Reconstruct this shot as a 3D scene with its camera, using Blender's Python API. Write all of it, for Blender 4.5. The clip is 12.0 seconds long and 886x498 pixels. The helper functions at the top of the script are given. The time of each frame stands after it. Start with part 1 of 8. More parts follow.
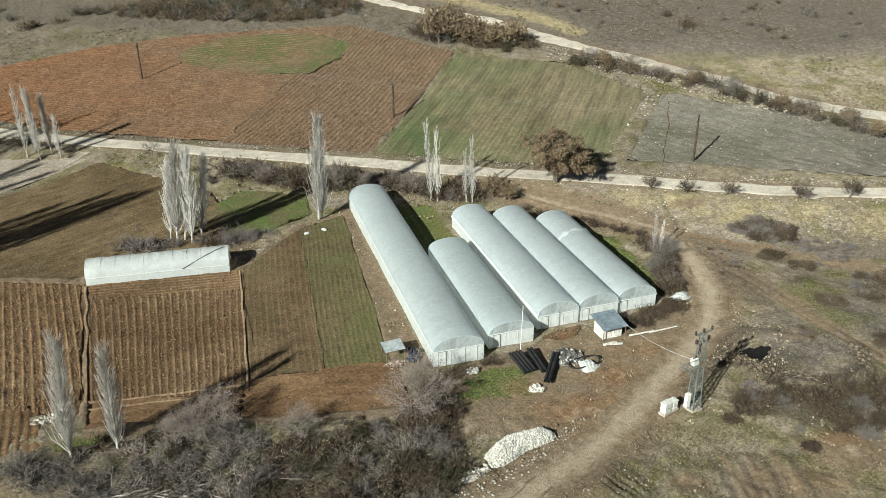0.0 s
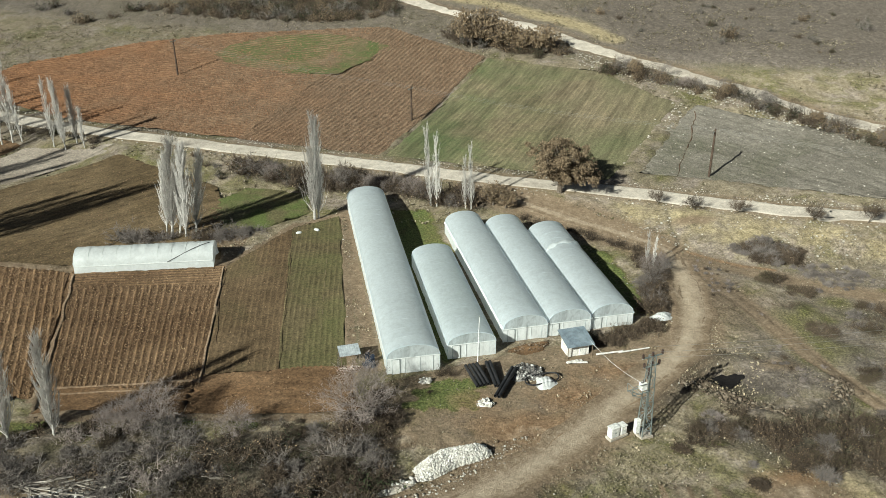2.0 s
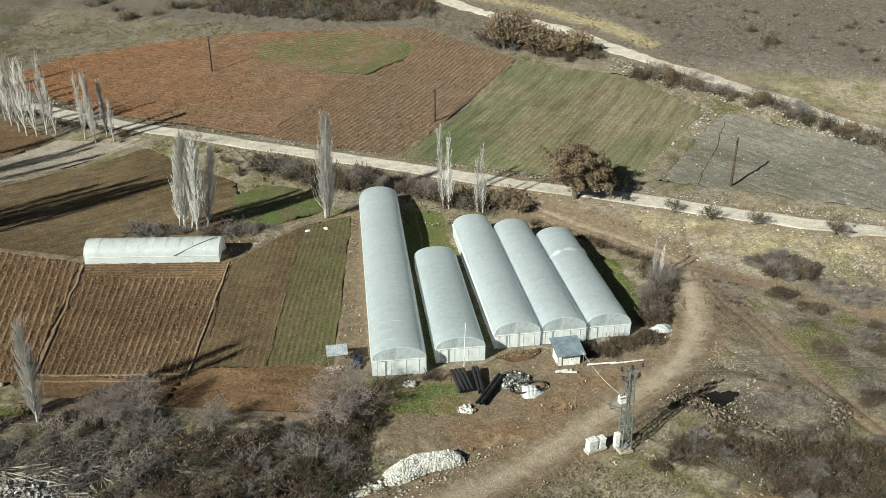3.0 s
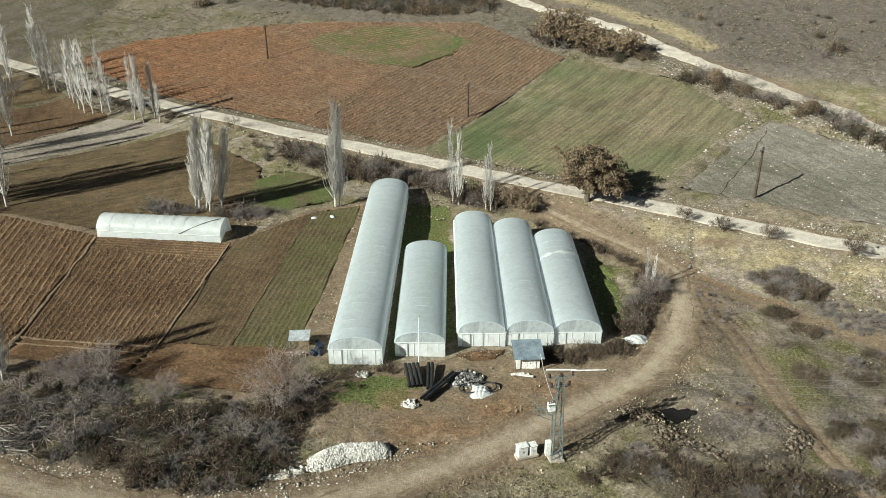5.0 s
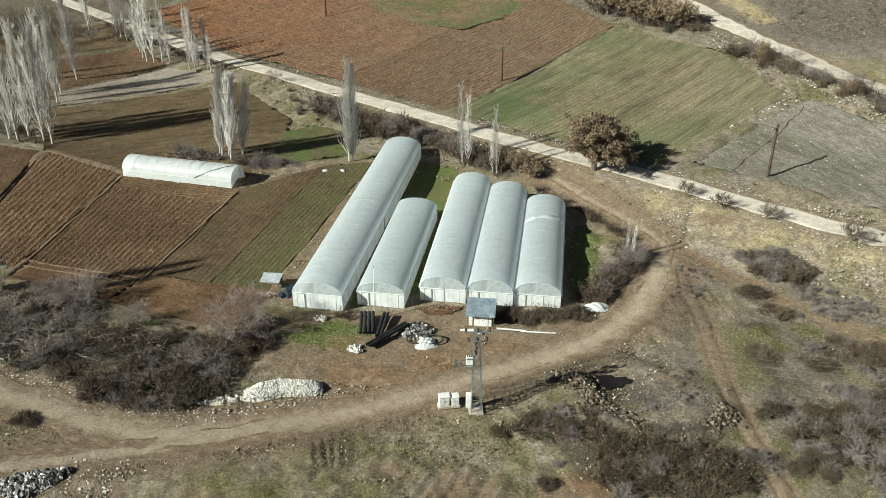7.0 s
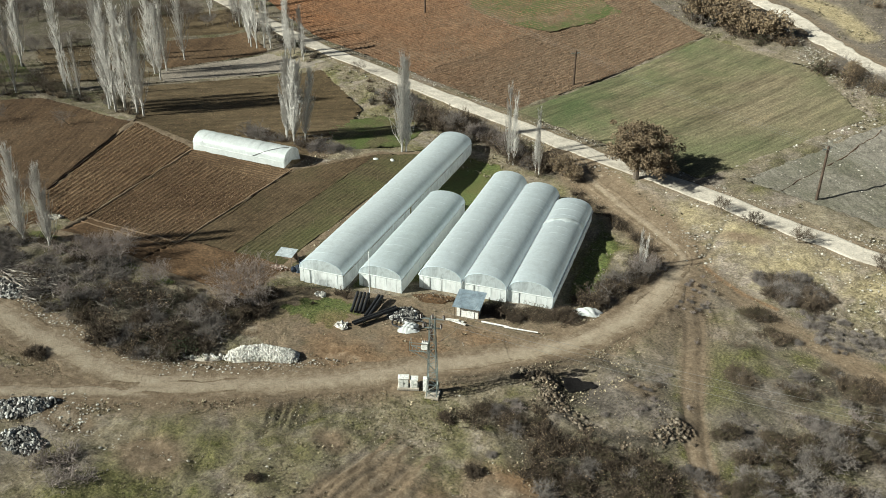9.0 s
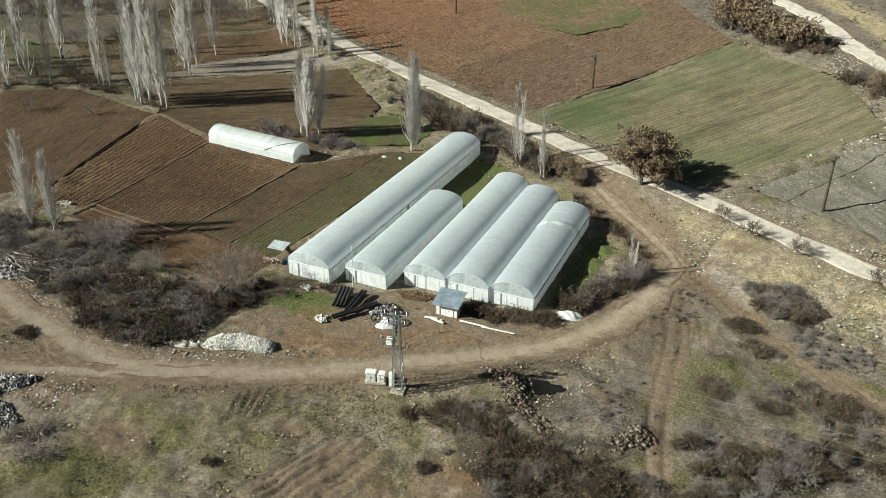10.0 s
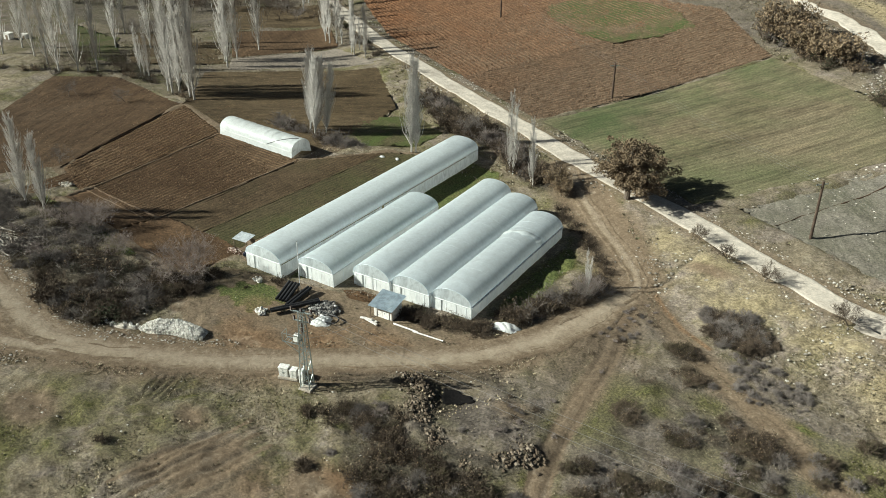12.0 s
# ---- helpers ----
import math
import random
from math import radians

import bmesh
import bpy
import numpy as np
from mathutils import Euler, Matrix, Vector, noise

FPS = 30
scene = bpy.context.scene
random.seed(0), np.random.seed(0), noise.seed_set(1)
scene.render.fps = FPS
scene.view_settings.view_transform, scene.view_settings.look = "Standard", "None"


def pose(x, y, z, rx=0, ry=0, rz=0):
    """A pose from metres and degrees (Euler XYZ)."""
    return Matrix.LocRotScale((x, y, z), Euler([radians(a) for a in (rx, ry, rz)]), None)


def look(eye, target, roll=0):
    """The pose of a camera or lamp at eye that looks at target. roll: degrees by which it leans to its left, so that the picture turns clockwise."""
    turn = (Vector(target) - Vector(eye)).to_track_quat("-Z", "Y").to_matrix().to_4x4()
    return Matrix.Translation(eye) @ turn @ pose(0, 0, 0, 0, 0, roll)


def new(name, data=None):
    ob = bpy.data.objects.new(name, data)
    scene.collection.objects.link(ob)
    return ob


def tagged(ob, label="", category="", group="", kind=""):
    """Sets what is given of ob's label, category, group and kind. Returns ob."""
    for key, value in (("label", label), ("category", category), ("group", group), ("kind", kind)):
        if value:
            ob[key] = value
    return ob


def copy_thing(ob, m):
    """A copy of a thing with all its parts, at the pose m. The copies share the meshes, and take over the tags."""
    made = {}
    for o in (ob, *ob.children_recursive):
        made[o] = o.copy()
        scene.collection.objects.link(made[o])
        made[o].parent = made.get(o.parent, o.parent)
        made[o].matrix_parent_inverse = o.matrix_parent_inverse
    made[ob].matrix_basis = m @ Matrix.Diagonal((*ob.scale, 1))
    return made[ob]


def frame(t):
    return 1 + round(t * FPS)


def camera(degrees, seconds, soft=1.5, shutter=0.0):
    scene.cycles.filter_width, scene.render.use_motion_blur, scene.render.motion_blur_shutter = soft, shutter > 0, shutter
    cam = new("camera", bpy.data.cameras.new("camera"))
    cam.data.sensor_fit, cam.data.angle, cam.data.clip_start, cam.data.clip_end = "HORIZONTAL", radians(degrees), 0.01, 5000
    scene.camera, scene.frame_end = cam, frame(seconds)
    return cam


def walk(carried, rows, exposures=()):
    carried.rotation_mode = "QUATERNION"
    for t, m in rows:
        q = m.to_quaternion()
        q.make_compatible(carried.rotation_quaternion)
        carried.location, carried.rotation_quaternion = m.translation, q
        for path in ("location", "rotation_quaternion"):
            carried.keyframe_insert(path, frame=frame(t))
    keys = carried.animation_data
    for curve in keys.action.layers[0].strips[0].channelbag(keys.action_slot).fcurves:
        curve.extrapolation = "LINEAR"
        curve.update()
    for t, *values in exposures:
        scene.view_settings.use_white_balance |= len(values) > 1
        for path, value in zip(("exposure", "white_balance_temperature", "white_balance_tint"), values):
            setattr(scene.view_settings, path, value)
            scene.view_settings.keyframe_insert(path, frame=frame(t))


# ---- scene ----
cam = camera(55.2, 12.0, soft=0.8)
PATH = [
    (0, (-2.535, 7.291, 56.982), (-2.255, 9.063, 56.097), -0.4),
    (0.5, (0.846, 7.231, 56.698), (1.082, 9.012, 55.819), -0.3),
    (1, (4.252, 7.278, 56.541), (4.447, 9.065, 55.664), -0.3),
    (1.5, (7.733, 7.353, 56.487), (7.885, 9.145, 55.612), -0.2),
    (2, (11.454, 7.546, 56.426), (11.548, 9.342, 55.551), -0.2),
    (2.5, (15.249, 7.928, 56.412), (15.275, 9.726, 55.538), -0.2),
    (3, (19.18, 8.272, 56.257), (19.14, 10.071, 55.385), -0.2),
    (5, (35.473, 9.956, 55.95), (35.186, 11.729, 55.07), -0.0),
    (5.5, (39.773, 9.93, 55.811), (39.436, 11.674, 54.891), -0.0),
    (6, (44.113, 10.08, 55.955), (43.721, 11.797, 55.007), 0.1),
    (6.5, (48.61, 10.377, 56.066), (48.15, 12.076, 55.115), 0.1),
    (7, (53.201, 10.733, 56.19), (52.672, 12.412, 55.241), 0.1),
    (7.5, (57.76, 11.166, 56.367), (57.153, 12.819, 55.419), 0.2),
    (9.5, (75.301, 16.38, 56.889), (74.396, 17.891, 55.94), 0.3),
    (10, (79.38, 18.597, 56.86), (78.422, 20.075, 55.913), 0.3),
    (10.5, (83.399, 21.234, 56.921), (82.385, 22.673, 55.973), 0.2),
    (11, (87.424, 24.245, 57.014), (86.348, 25.639, 56.066), 0.2),
    (11.5, (91.337, 27.557, 56.901), (90.215, 28.916, 55.956), 0.2),
    (12, (95.142, 31.166, 56.967), (93.984, 32.495, 56.023), 0.3),
]
walk(cam, [(t, look(eye, target, roll)) for t, eye, target, roll in PATH], [(0.0, 0.60, 6120, -1.0), (6.0, 0.76, 6140, -1.0), (12.0, 0.86, 6160, -1.0)])

# ---- sky, sun and exposure ----
SUN_FROM = Vector((-0.71, -0.70, 0.0)).normalized()
SUN_UP = radians(30)
world = bpy.data.worlds.new("sky")
scene.world = world
world.use_nodes = True
wn = world.node_tree
sky = wn.nodes.new("ShaderNodeTexSky")
sky.sky_type = "NISHITA"
sky.sun_disc = False
sky.sun_elevation = SUN_UP
sky.sun_rotation = math.atan2(SUN_FROM.x, SUN_FROM.y)
sky.air_density, sky.dust_density, sky.ozone_density = 1.0, 2.0, 1.0
back = wn.nodes["Background"]
back.inputs["Strength"].default_value = 0.02
wn.links.new(sky.outputs[0], back.inputs[0])
sun_lamp = bpy.data.lights.new("sun", "SUN")
sun_lamp.energy = 5.0
sun_lamp.angle = radians(0.6)
sun_lamp.color = (1.0, 0.945, 0.85)
sun = new("sun", sun_lamp)
toward = SUN_FROM * math.cos(SUN_UP) + Vector((0, 0, math.sin(SUN_UP)))
sun.matrix_world = look(toward * 300, (0, 0, 0))


# ---- materials ----
def ramp_colors(nt, fac, stops):
    r = nt.nodes.new("ShaderNodeValToRGB")
    r.color_ramp.elements[0].position, r.color_ramp.elements[0].color = stops[0][0], (*stops[0][1], 1)
    r.color_ramp.elements[1].position, r.color_ramp.elements[1].color = stops[-1][0], (*stops[-1][1], 1)
    for at, col in stops[1:-1]:
        r.color_ramp.elements.new(at).color = (*col, 1)
    nt.links.new(fac, r.inputs[0])
    return r.outputs[0]


def noise_tex(nt, vec, scale, detail=6.0, rough=0.6, warp=0.0):
    n = nt.nodes.new("ShaderNodeTexNoise")
    n.inputs["Scale"].default_value = scale
    n.inputs["Detail"].default_value = detail
    n.inputs["Roughness"].default_value = rough
    n.inputs["Distortion"].default_value = warp
    nt.links.new(vec, n.inputs["Vector"])
    return n.outputs["Fac"]


def mixed(nt, fac, a, b, mode="MIX"):
    m = nt.nodes.new("ShaderNodeMix")
    m.data_type, m.blend_type = "RGBA", mode
    for sock, val in ((m.inputs[0], fac), (m.inputs[6], a), (m.inputs[7], b)):
        if isinstance(val, (int, float)):
            sock.default_value = val
        elif isinstance(val, tuple):
            sock.default_value = (*val, 1)
        else:
            nt.links.new(val, sock)
    return m.outputs[2]


def sharpen(nt, fac, low, high):
    m = nt.nodes.new("ShaderNodeMapRange")
    m.inputs[1].default_value, m.inputs[2].default_value = low, high
    nt.links.new(fac, m.inputs[0])
    return m.outputs[0]


def blank(name):
    m = bpy.data.materials.new(name)
    m.use_nodes = True
    nt = m.node_tree
    return m, nt, nt.nodes["Principled BSDF"]


def world_vec(nt):
    return nt.nodes.new("ShaderNodeNewGeometry").outputs["Position"]


def object_vec(nt):
    return nt.nodes.new("ShaderNodeTexCoord").outputs["Object"]


def bump_from(nt, bsdf, height, strength, distance):
    b = nt.nodes.new("ShaderNodeBump")
    b.inputs["Strength"].default_value, b.inputs["Distance"].default_value = strength, distance
    nt.links.new(height, b.inputs["Height"])
    nt.links.new(b.outputs[0], bsdf.inputs["Normal"])


def surface(name, dark, mid, light, big=0.15, fine=3.0, rough=0.9, metal=0.0, bump=0.4, depth=0.05, local=False, per_thing=0.0, spec=0.3):
    """Two scales of colour variation with fine relief."""
    m, nt, bsdf = blank(name)
    vec = object_vec(nt) if local else world_vec(nt)
    a, b = noise_tex(nt, vec, big, 5, 0.6, 0.6), noise_tex(nt, vec, fine, 8, 0.7)
    ca = ramp_colors(nt, a, [(0.32, dark), (0.5, mid), (0.68, light)])
    cb = ramp_colors(nt, b, [(0.25, (0.45, 0.45, 0.45)), (0.5, (1, 1, 1)), (0.75, (1.55, 1.5, 1.45))])
    col = mixed(nt, 1.0, ca, cb, "MULTIPLY")
    if per_thing:
        info = nt.nodes.new("ShaderNodeObjectInfo")
        tone = ramp_colors(nt, info.outputs["Random"], [(0, (1 - per_thing,) * 3), (1, (1 + per_thing,) * 3)])
        col = mixed(nt, 1.0, col, tone, "MULTIPLY")
    nt.links.new(col, bsdf.inputs["Base Color"])
    bsdf.inputs["Roughness"].default_value, bsdf.inputs["Metallic"].default_value = rough, metal
    bsdf.inputs["Specular IOR Level"].default_value = spec
    bump_from(nt, bsdf, b, bump, depth)
    return m


def ground_material():
    """Winter grass over stony earth; a point attribute carries bare soil, green growth, straw and darkened turf."""
    m, nt, bsdf = blank("winter_pasture")
    vec = world_vec(nt)
    att = nt.nodes.new("ShaderNodeAttribute")
    att.attribute_name = "wear_tone"
    sep = nt.nodes.new("ShaderNodeSeparateColor")
    nt.links.new(att.outputs["Color"], sep.inputs[0])
    big, mid, fine, grit = noise_tex(nt, vec, 0.07, 6, 0.7, 1.2), noise_tex(nt, vec, 0.9, 8, 0.78, 0.3), noise_tex(nt, vec, 3.6, 8, 0.78), noise_tex(nt, vec, 9.0, 4, 0.8)
    grass = ramp_colors(nt, mid, [(0.28, (0.140, 0.114, 0.074)), (0.5, (0.235, 0.196, 0.137)), (0.70, (0.38, 0.328, 0.245))])
    weeds = ramp_colors(nt, mid, [(0.28, (0.120, 0.098, 0.079)), (0.5, (0.27, 0.226, 0.187)), (0.70, (0.43, 0.374, 0.318))])
    greener = ramp_colors(nt, fine, [(0.3, (0.056, 0.056, 0.022)), (0.55, (0.148, 0.140, 0.056)), (0.75, (0.25, 0.23, 0.115))])
    lush = ramp_colors(nt, fine, [(0.3, (0.055, 0.074, 0.022)), (0.5, (0.112, 0.138, 0.046)), (0.75, (0.20, 0.21, 0.085))])
    soil = ramp_colors(nt, mid, [(0.3, (0.135, 0.097, 0.063)), (0.55, (0.222, 0.168, 0.115)), (0.75, (0.33, 0.265, 0.193))])
    straw = ramp_colors(nt, mid, [(0.3, (0.15, 0.12, 0.07)), (0.55, (0.325, 0.272, 0.168)), (0.75, (0.49, 0.43, 0.29))])
    col = mixed(nt, sharpen(nt, noise_tex(nt, vec, 0.11, 5, 0.7, 1.0), 0.47, 0.60), grass, weeds)
    col = mixed(nt, sharpen(nt, big, 0.48, 0.63), col, greener)
    patchy = noise_tex(nt, vec, 0.30, 5, 0.62, 1.4)
    col = mixed(nt, sharpen(nt, patchy, 0.52, 0.68), col, mixed(nt, 0.65, col, (0.115, 0.096, 0.058)))
    col = mixed(nt, sharpen(nt, patchy, 0.46, 0.30), col, mixed(nt, 0.5, col, (0.36, 0.315, 0.23)))

    def add(channel, colour, lo, hi):
        ad = nt.nodes.new("ShaderNodeMath")
        ad.operation = "ADD"
        ad.inputs[1].default_value = 0
        nz = nt.nodes.new("ShaderNodeMath")
        nz.operation = "MULTIPLY_ADD"
        nz.inputs[1].default_value, nz.inputs[2].default_value = 0.9, -0.45
        nt.links.new(mid, nz.inputs[0])
        nt.links.new(channel, ad.inputs[0])
        nt.links.new(nz.outputs[0], ad.inputs[1])
        return mixed(nt, sharpen(nt, ad.outputs[0], lo, hi), col, colour)

    # dead weeds in mauve-grey mats, and rust-brown scraped earth
    more = nt.nodes.new("ShaderNodeAttribute")
    more.attribute_name = "growth"
    sep2 = nt.nodes.new("ShaderNodeSeparateColor")
    nt.links.new(more.outputs["Color"], sep2.inputs[0])
    mauve = ramp_colors(nt, mid, [(0.28, (0.078, 0.065, 0.055)), (0.5, (0.152, 0.129, 0.109)), (0.70, (0.27, 0.236, 0.209))])
    rust = ramp_colors(nt, mid, [(0.28, (0.125, 0.073, 0.040)), (0.5, (0.225, 0.145, 0.085)), (0.70, (0.33, 0.235, 0.15))])
    col = add(sep2.outputs[0], mauve, 0.25, 0.8)
    col = add(sep.outputs[1], greener, 0.3, 0.75)
    col = add(sep.outputs[1], lush, 0.72, 1.05)
    col = add(sep.outputs[2], straw, 0.3, 0.75)
    col = add(sep.outputs[0], soil, 0.3, 0.7)
    col = add(sep2.outputs[1], rust, 0.3, 0.9)
    beaten = ramp_colors(nt, mid, [(0.3, (0.28, 0.222, 0.160)), (0.55, (0.37, 0.304, 0.226)), (0.75, (0.46, 0.392, 0.305))])
    col = add(sep.outputs[0], beaten, 1.0, 1.6)
    # Alpha mixes in a dark tone under bushes and on dark earth.
    dark_turf = ramp_colors(nt, fine, [(0.3, (0.022, 0.019, 0.016)), (0.55, (0.058, 0.050, 0.042)), (0.75, (0.12, 0.104, 0.086))])
    col = mixed(nt, att.outputs["Alpha"], col, dark_turf)
    tone = ramp_colors(nt, fine, [(0.30, (0.36, 0.35, 0.33)), (0.48, (0.92, 0.92, 0.92)), (0.70, (1.65, 1.61, 1.54))])
    smooth = nt.nodes.new("ShaderNodeMath")
    smooth.operation = "MULTIPLY_ADD"
    smooth.inputs[1].default_value, smooth.inputs[2].default_value = -0.75, 1.0
    nt.links.new(sharpen(nt, sep.outputs[0], 0.5, 1.3), smooth.inputs[0])
    col = mixed(nt, smooth.outputs[0], col, mixed(nt, 1.0, col, tone, "MULTIPLY"))
    col = mixed(nt, sharpen(nt, grit, 0.66, 0.72), col, (0.46, 0.43, 0.37))
    nt.links.new(col, bsdf.inputs["Base Color"])
    bsdf.inputs["Roughness"].default_value = 0.95
    bsdf.inputs["Diffuse Roughness"].default_value = 0.5
    bsdf.inputs["Specular IOR Level"].default_value = 0.15
    bump_from(nt, bsdf, fine, 0.9, 0.26)
    return m


def tilled_material(name, dark, mid, light, green=None, green_at=(0.5, 0.65), grass_scale=0.08, heading=0.0, row=0.0, deep=0.5, relief=0.12, drawn=0.2, ridge=0.0, east=None, matte=1.0, east_at=(-45.0, 25.0), even=0.0):
    """Worked soil; heading and row give broken streaks of ridge and furrow along the rows."""
    m, nt, bsdf = blank(name)
    vec = world_vec(nt)
    big, midn, fine, clod = noise_tex(nt, vec, 0.045, 4, 0.6, 0.8), noise_tex(nt, vec, 0.6, 6, 0.7), noise_tex(nt, vec, 3.2, 8, 0.75), noise_tex(nt, vec, 1.5, 3, 0.6, 0.4)
    col = ramp_colors(nt, big, [(0.34, dark), (0.5, mid), (0.66, light)])
    col = mixed(nt, 1.0, col, ramp_colors(nt, midn, [(0.3, (0.72, 0.72, 0.72)), (0.7, (1.25, 1.25, 1.25))]), "MULTIPLY")
    if east:
        # soil changes from red in the west to greyer brown in the east
        away = nt.nodes.new("ShaderNodeSeparateXYZ")
        nt.links.new(vec, away.inputs[0])
        drift = nt.nodes.new("ShaderNodeMath")
        drift.operation = "MULTIPLY_ADD"
        drift.inputs[1].default_value = 60.0
        nt.links.new(big, drift.inputs[0])
        nt.links.new(away.outputs[0], drift.inputs[2])
        col = mixed(nt, sharpen(nt, drift.outputs[0], *east_at), col, mixed(nt, 1.0, east, ramp_colors(nt, midn, [(0.3, (0.72, 0.72, 0.72)), (0.7, (1.25, 1.25, 1.25))]), "MULTIPLY"))
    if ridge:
        # Furrow bottoms darkened and crests lightened in the colour, following the relief.
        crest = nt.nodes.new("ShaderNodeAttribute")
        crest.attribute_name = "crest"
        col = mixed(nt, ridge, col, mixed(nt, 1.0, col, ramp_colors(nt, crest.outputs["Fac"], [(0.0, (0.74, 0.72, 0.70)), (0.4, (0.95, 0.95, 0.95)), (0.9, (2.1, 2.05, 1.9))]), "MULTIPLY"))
    if green:
        g = noise_tex(nt, vec, grass_scale, 6, 0.65, 0.7)
        col = mixed(nt, sharpen(nt, g, *green_at), col, green)
    if east and green:
        col = mixed(nt, sharpen(nt, drift.outputs[0], *east_at), col, mixed(nt, 0.55, col, east))
    col = mixed(nt, 1.0 - even, col, mixed(nt, 1.0, col, ramp_colors(nt, fine, [(0.30, (0.38, 0.38, 0.38)), (0.5, (1, 1, 1)), (0.70, (1.7, 1.65, 1.6))]), "MULTIPLY"))
    height = fine
    if row:
        turn = nt.nodes.new("ShaderNodeMapping")
        turn.inputs["Rotation"].default_value = (0, 0, -radians(heading))
        nt.links.new(vec, turn.inputs["Vector"])
        squash = nt.nodes.new("ShaderNodeMapping")
        squash.inputs["Scale"].default_value = (1, drawn, 1)
        nt.links.new(turn.outputs[0], squash.inputs["Vector"])
        streak = noise_tex(nt, squash.outputs[0], 0.8 / row, 4, 0.65, 0.2)
        col = mixed(nt, deep, col, mixed(nt, 1.0, col, ramp_colors(nt, streak, [(0.36, (0.30, 0.28, 0.26)), (0.5, (1, 1, 1)), (0.64, (1.55, 1.5, 1.42))]), "MULTIPLY"))
        both = nt.nodes.new("ShaderNodeMath")
        both.operation = "ADD"
        nt.links.new(streak, both.inputs[0])
        nt.links.new(clod, both.inputs[1])
        height = both.outputs[0]
    nt.links.new(col, bsdf.inputs["Base Color"])
    bsdf.inputs["Roughness"].default_value = 0.95
    bsdf.inputs["Diffuse Roughness"].default_value = matte
    bsdf.inputs["Specular IOR Level"].default_value = 0.12
    bump_from(nt, bsdf, height, 0.9, relief)
    return m


def film_material(name, tint, see=0.12, glow=0.25, rough=0.38, dirt=0.25, hang=1.0, passing=1.0):
    """Polythene sheet: scatters light, lets some through, a little clear, dusty."""
    m, nt, bsdf = blank(name)
    lay = nt.nodes.new("ShaderNodeMapping")
    lay.inputs["Scale"].default_value = (1, 1, hang)
    nt.links.new(object_vec(nt), lay.inputs["Vector"])
    vec = lay.outputs[0]
    a, b = noise_tex(nt, vec, 0.35 if hang == 1 else 1.1, 6, 0.65, 0.8), noise_tex(nt, vec, 2.2, 6, 0.7, 0.5)
    col = mixed(nt, sharpen(nt, a, 0.45, 0.75), tint, tuple(c * (1 - dirt) for c in tint))
    col = mixed(nt, 1.0, col, ramp_colors(nt, b, [(0.3, (0.88, 0.88, 0.87)), (0.7, (1.06, 1.06, 1.06))]), "MULTIPLY")
    nt.links.new(col, bsdf.inputs["Base Color"])
    bsdf.inputs["Roughness"].default_value = rough
    bsdf.inputs["Specular IOR Level"].default_value = 0.5
    bump_from(nt, bsdf, a, 0.25, 0.06)
    thin = nt.nodes.new("ShaderNodeBsdfTranslucent")
    nt.links.new(mixed(nt, 1.0, col, (passing, passing, passing), "MULTIPLY"), thin.inputs[0])
    clear = nt.nodes.new("ShaderNodeBsdfTransparent")
    m1, m2 = nt.nodes.new("ShaderNodeMixShader"), nt.nodes.new("ShaderNodeMixShader")
    m1.inputs[0].default_value, m2.inputs[0].default_value = glow, see
    out = nt.nodes["Material Output"]
    nt.links.new(bsdf.outputs[0], m1.inputs[1])
    nt.links.new(thin.outputs[0], m1.inputs[2])
    nt.links.new(m1.outputs[0], m2.inputs[1])
    nt.links.new(clear.outputs[0], m2.inputs[2])
    nt.links.new(m2.outputs[0], out.inputs[0])
    return m


GROUND = ground_material()
BROWN_SOIL = ((0.086, 0.054, 0.031), (0.116, 0.076, 0.045), (0.150, 0.102, 0.063))
OLIVE_SOIL = ((0.078, 0.057, 0.032), (0.102, 0.075, 0.043), (0.13, 0.097, 0.058))
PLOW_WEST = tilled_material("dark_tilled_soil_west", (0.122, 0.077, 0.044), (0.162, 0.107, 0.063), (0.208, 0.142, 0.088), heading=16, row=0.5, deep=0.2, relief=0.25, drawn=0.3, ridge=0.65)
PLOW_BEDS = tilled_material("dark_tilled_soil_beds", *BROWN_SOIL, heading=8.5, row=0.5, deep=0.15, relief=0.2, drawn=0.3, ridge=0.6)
PLOW_NORTH = tilled_material("dark_harrowed_soil", *OLIVE_SOIL, heading=-52, row=0.9, deep=0.35, relief=0.15)
PLOW_LEFT = tilled_material("dark_harrowed_soil_left", (0.086, 0.054, 0.031), (0.113, 0.073, 0.042), (0.145, 0.098, 0.060), heading=30, row=1.0, deep=0.3, relief=0.15)
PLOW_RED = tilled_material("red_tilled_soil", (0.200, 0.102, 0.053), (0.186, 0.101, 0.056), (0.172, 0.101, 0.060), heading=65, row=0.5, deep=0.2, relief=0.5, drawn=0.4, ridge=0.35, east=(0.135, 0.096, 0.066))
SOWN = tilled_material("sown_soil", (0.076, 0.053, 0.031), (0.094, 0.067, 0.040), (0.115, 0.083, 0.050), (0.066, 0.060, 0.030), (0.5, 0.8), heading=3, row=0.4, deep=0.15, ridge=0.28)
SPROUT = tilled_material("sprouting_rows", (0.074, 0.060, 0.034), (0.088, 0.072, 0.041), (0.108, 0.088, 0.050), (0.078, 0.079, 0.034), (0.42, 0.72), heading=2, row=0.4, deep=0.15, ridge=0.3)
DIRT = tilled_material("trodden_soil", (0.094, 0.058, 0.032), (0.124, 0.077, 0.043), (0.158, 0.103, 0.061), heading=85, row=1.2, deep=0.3)
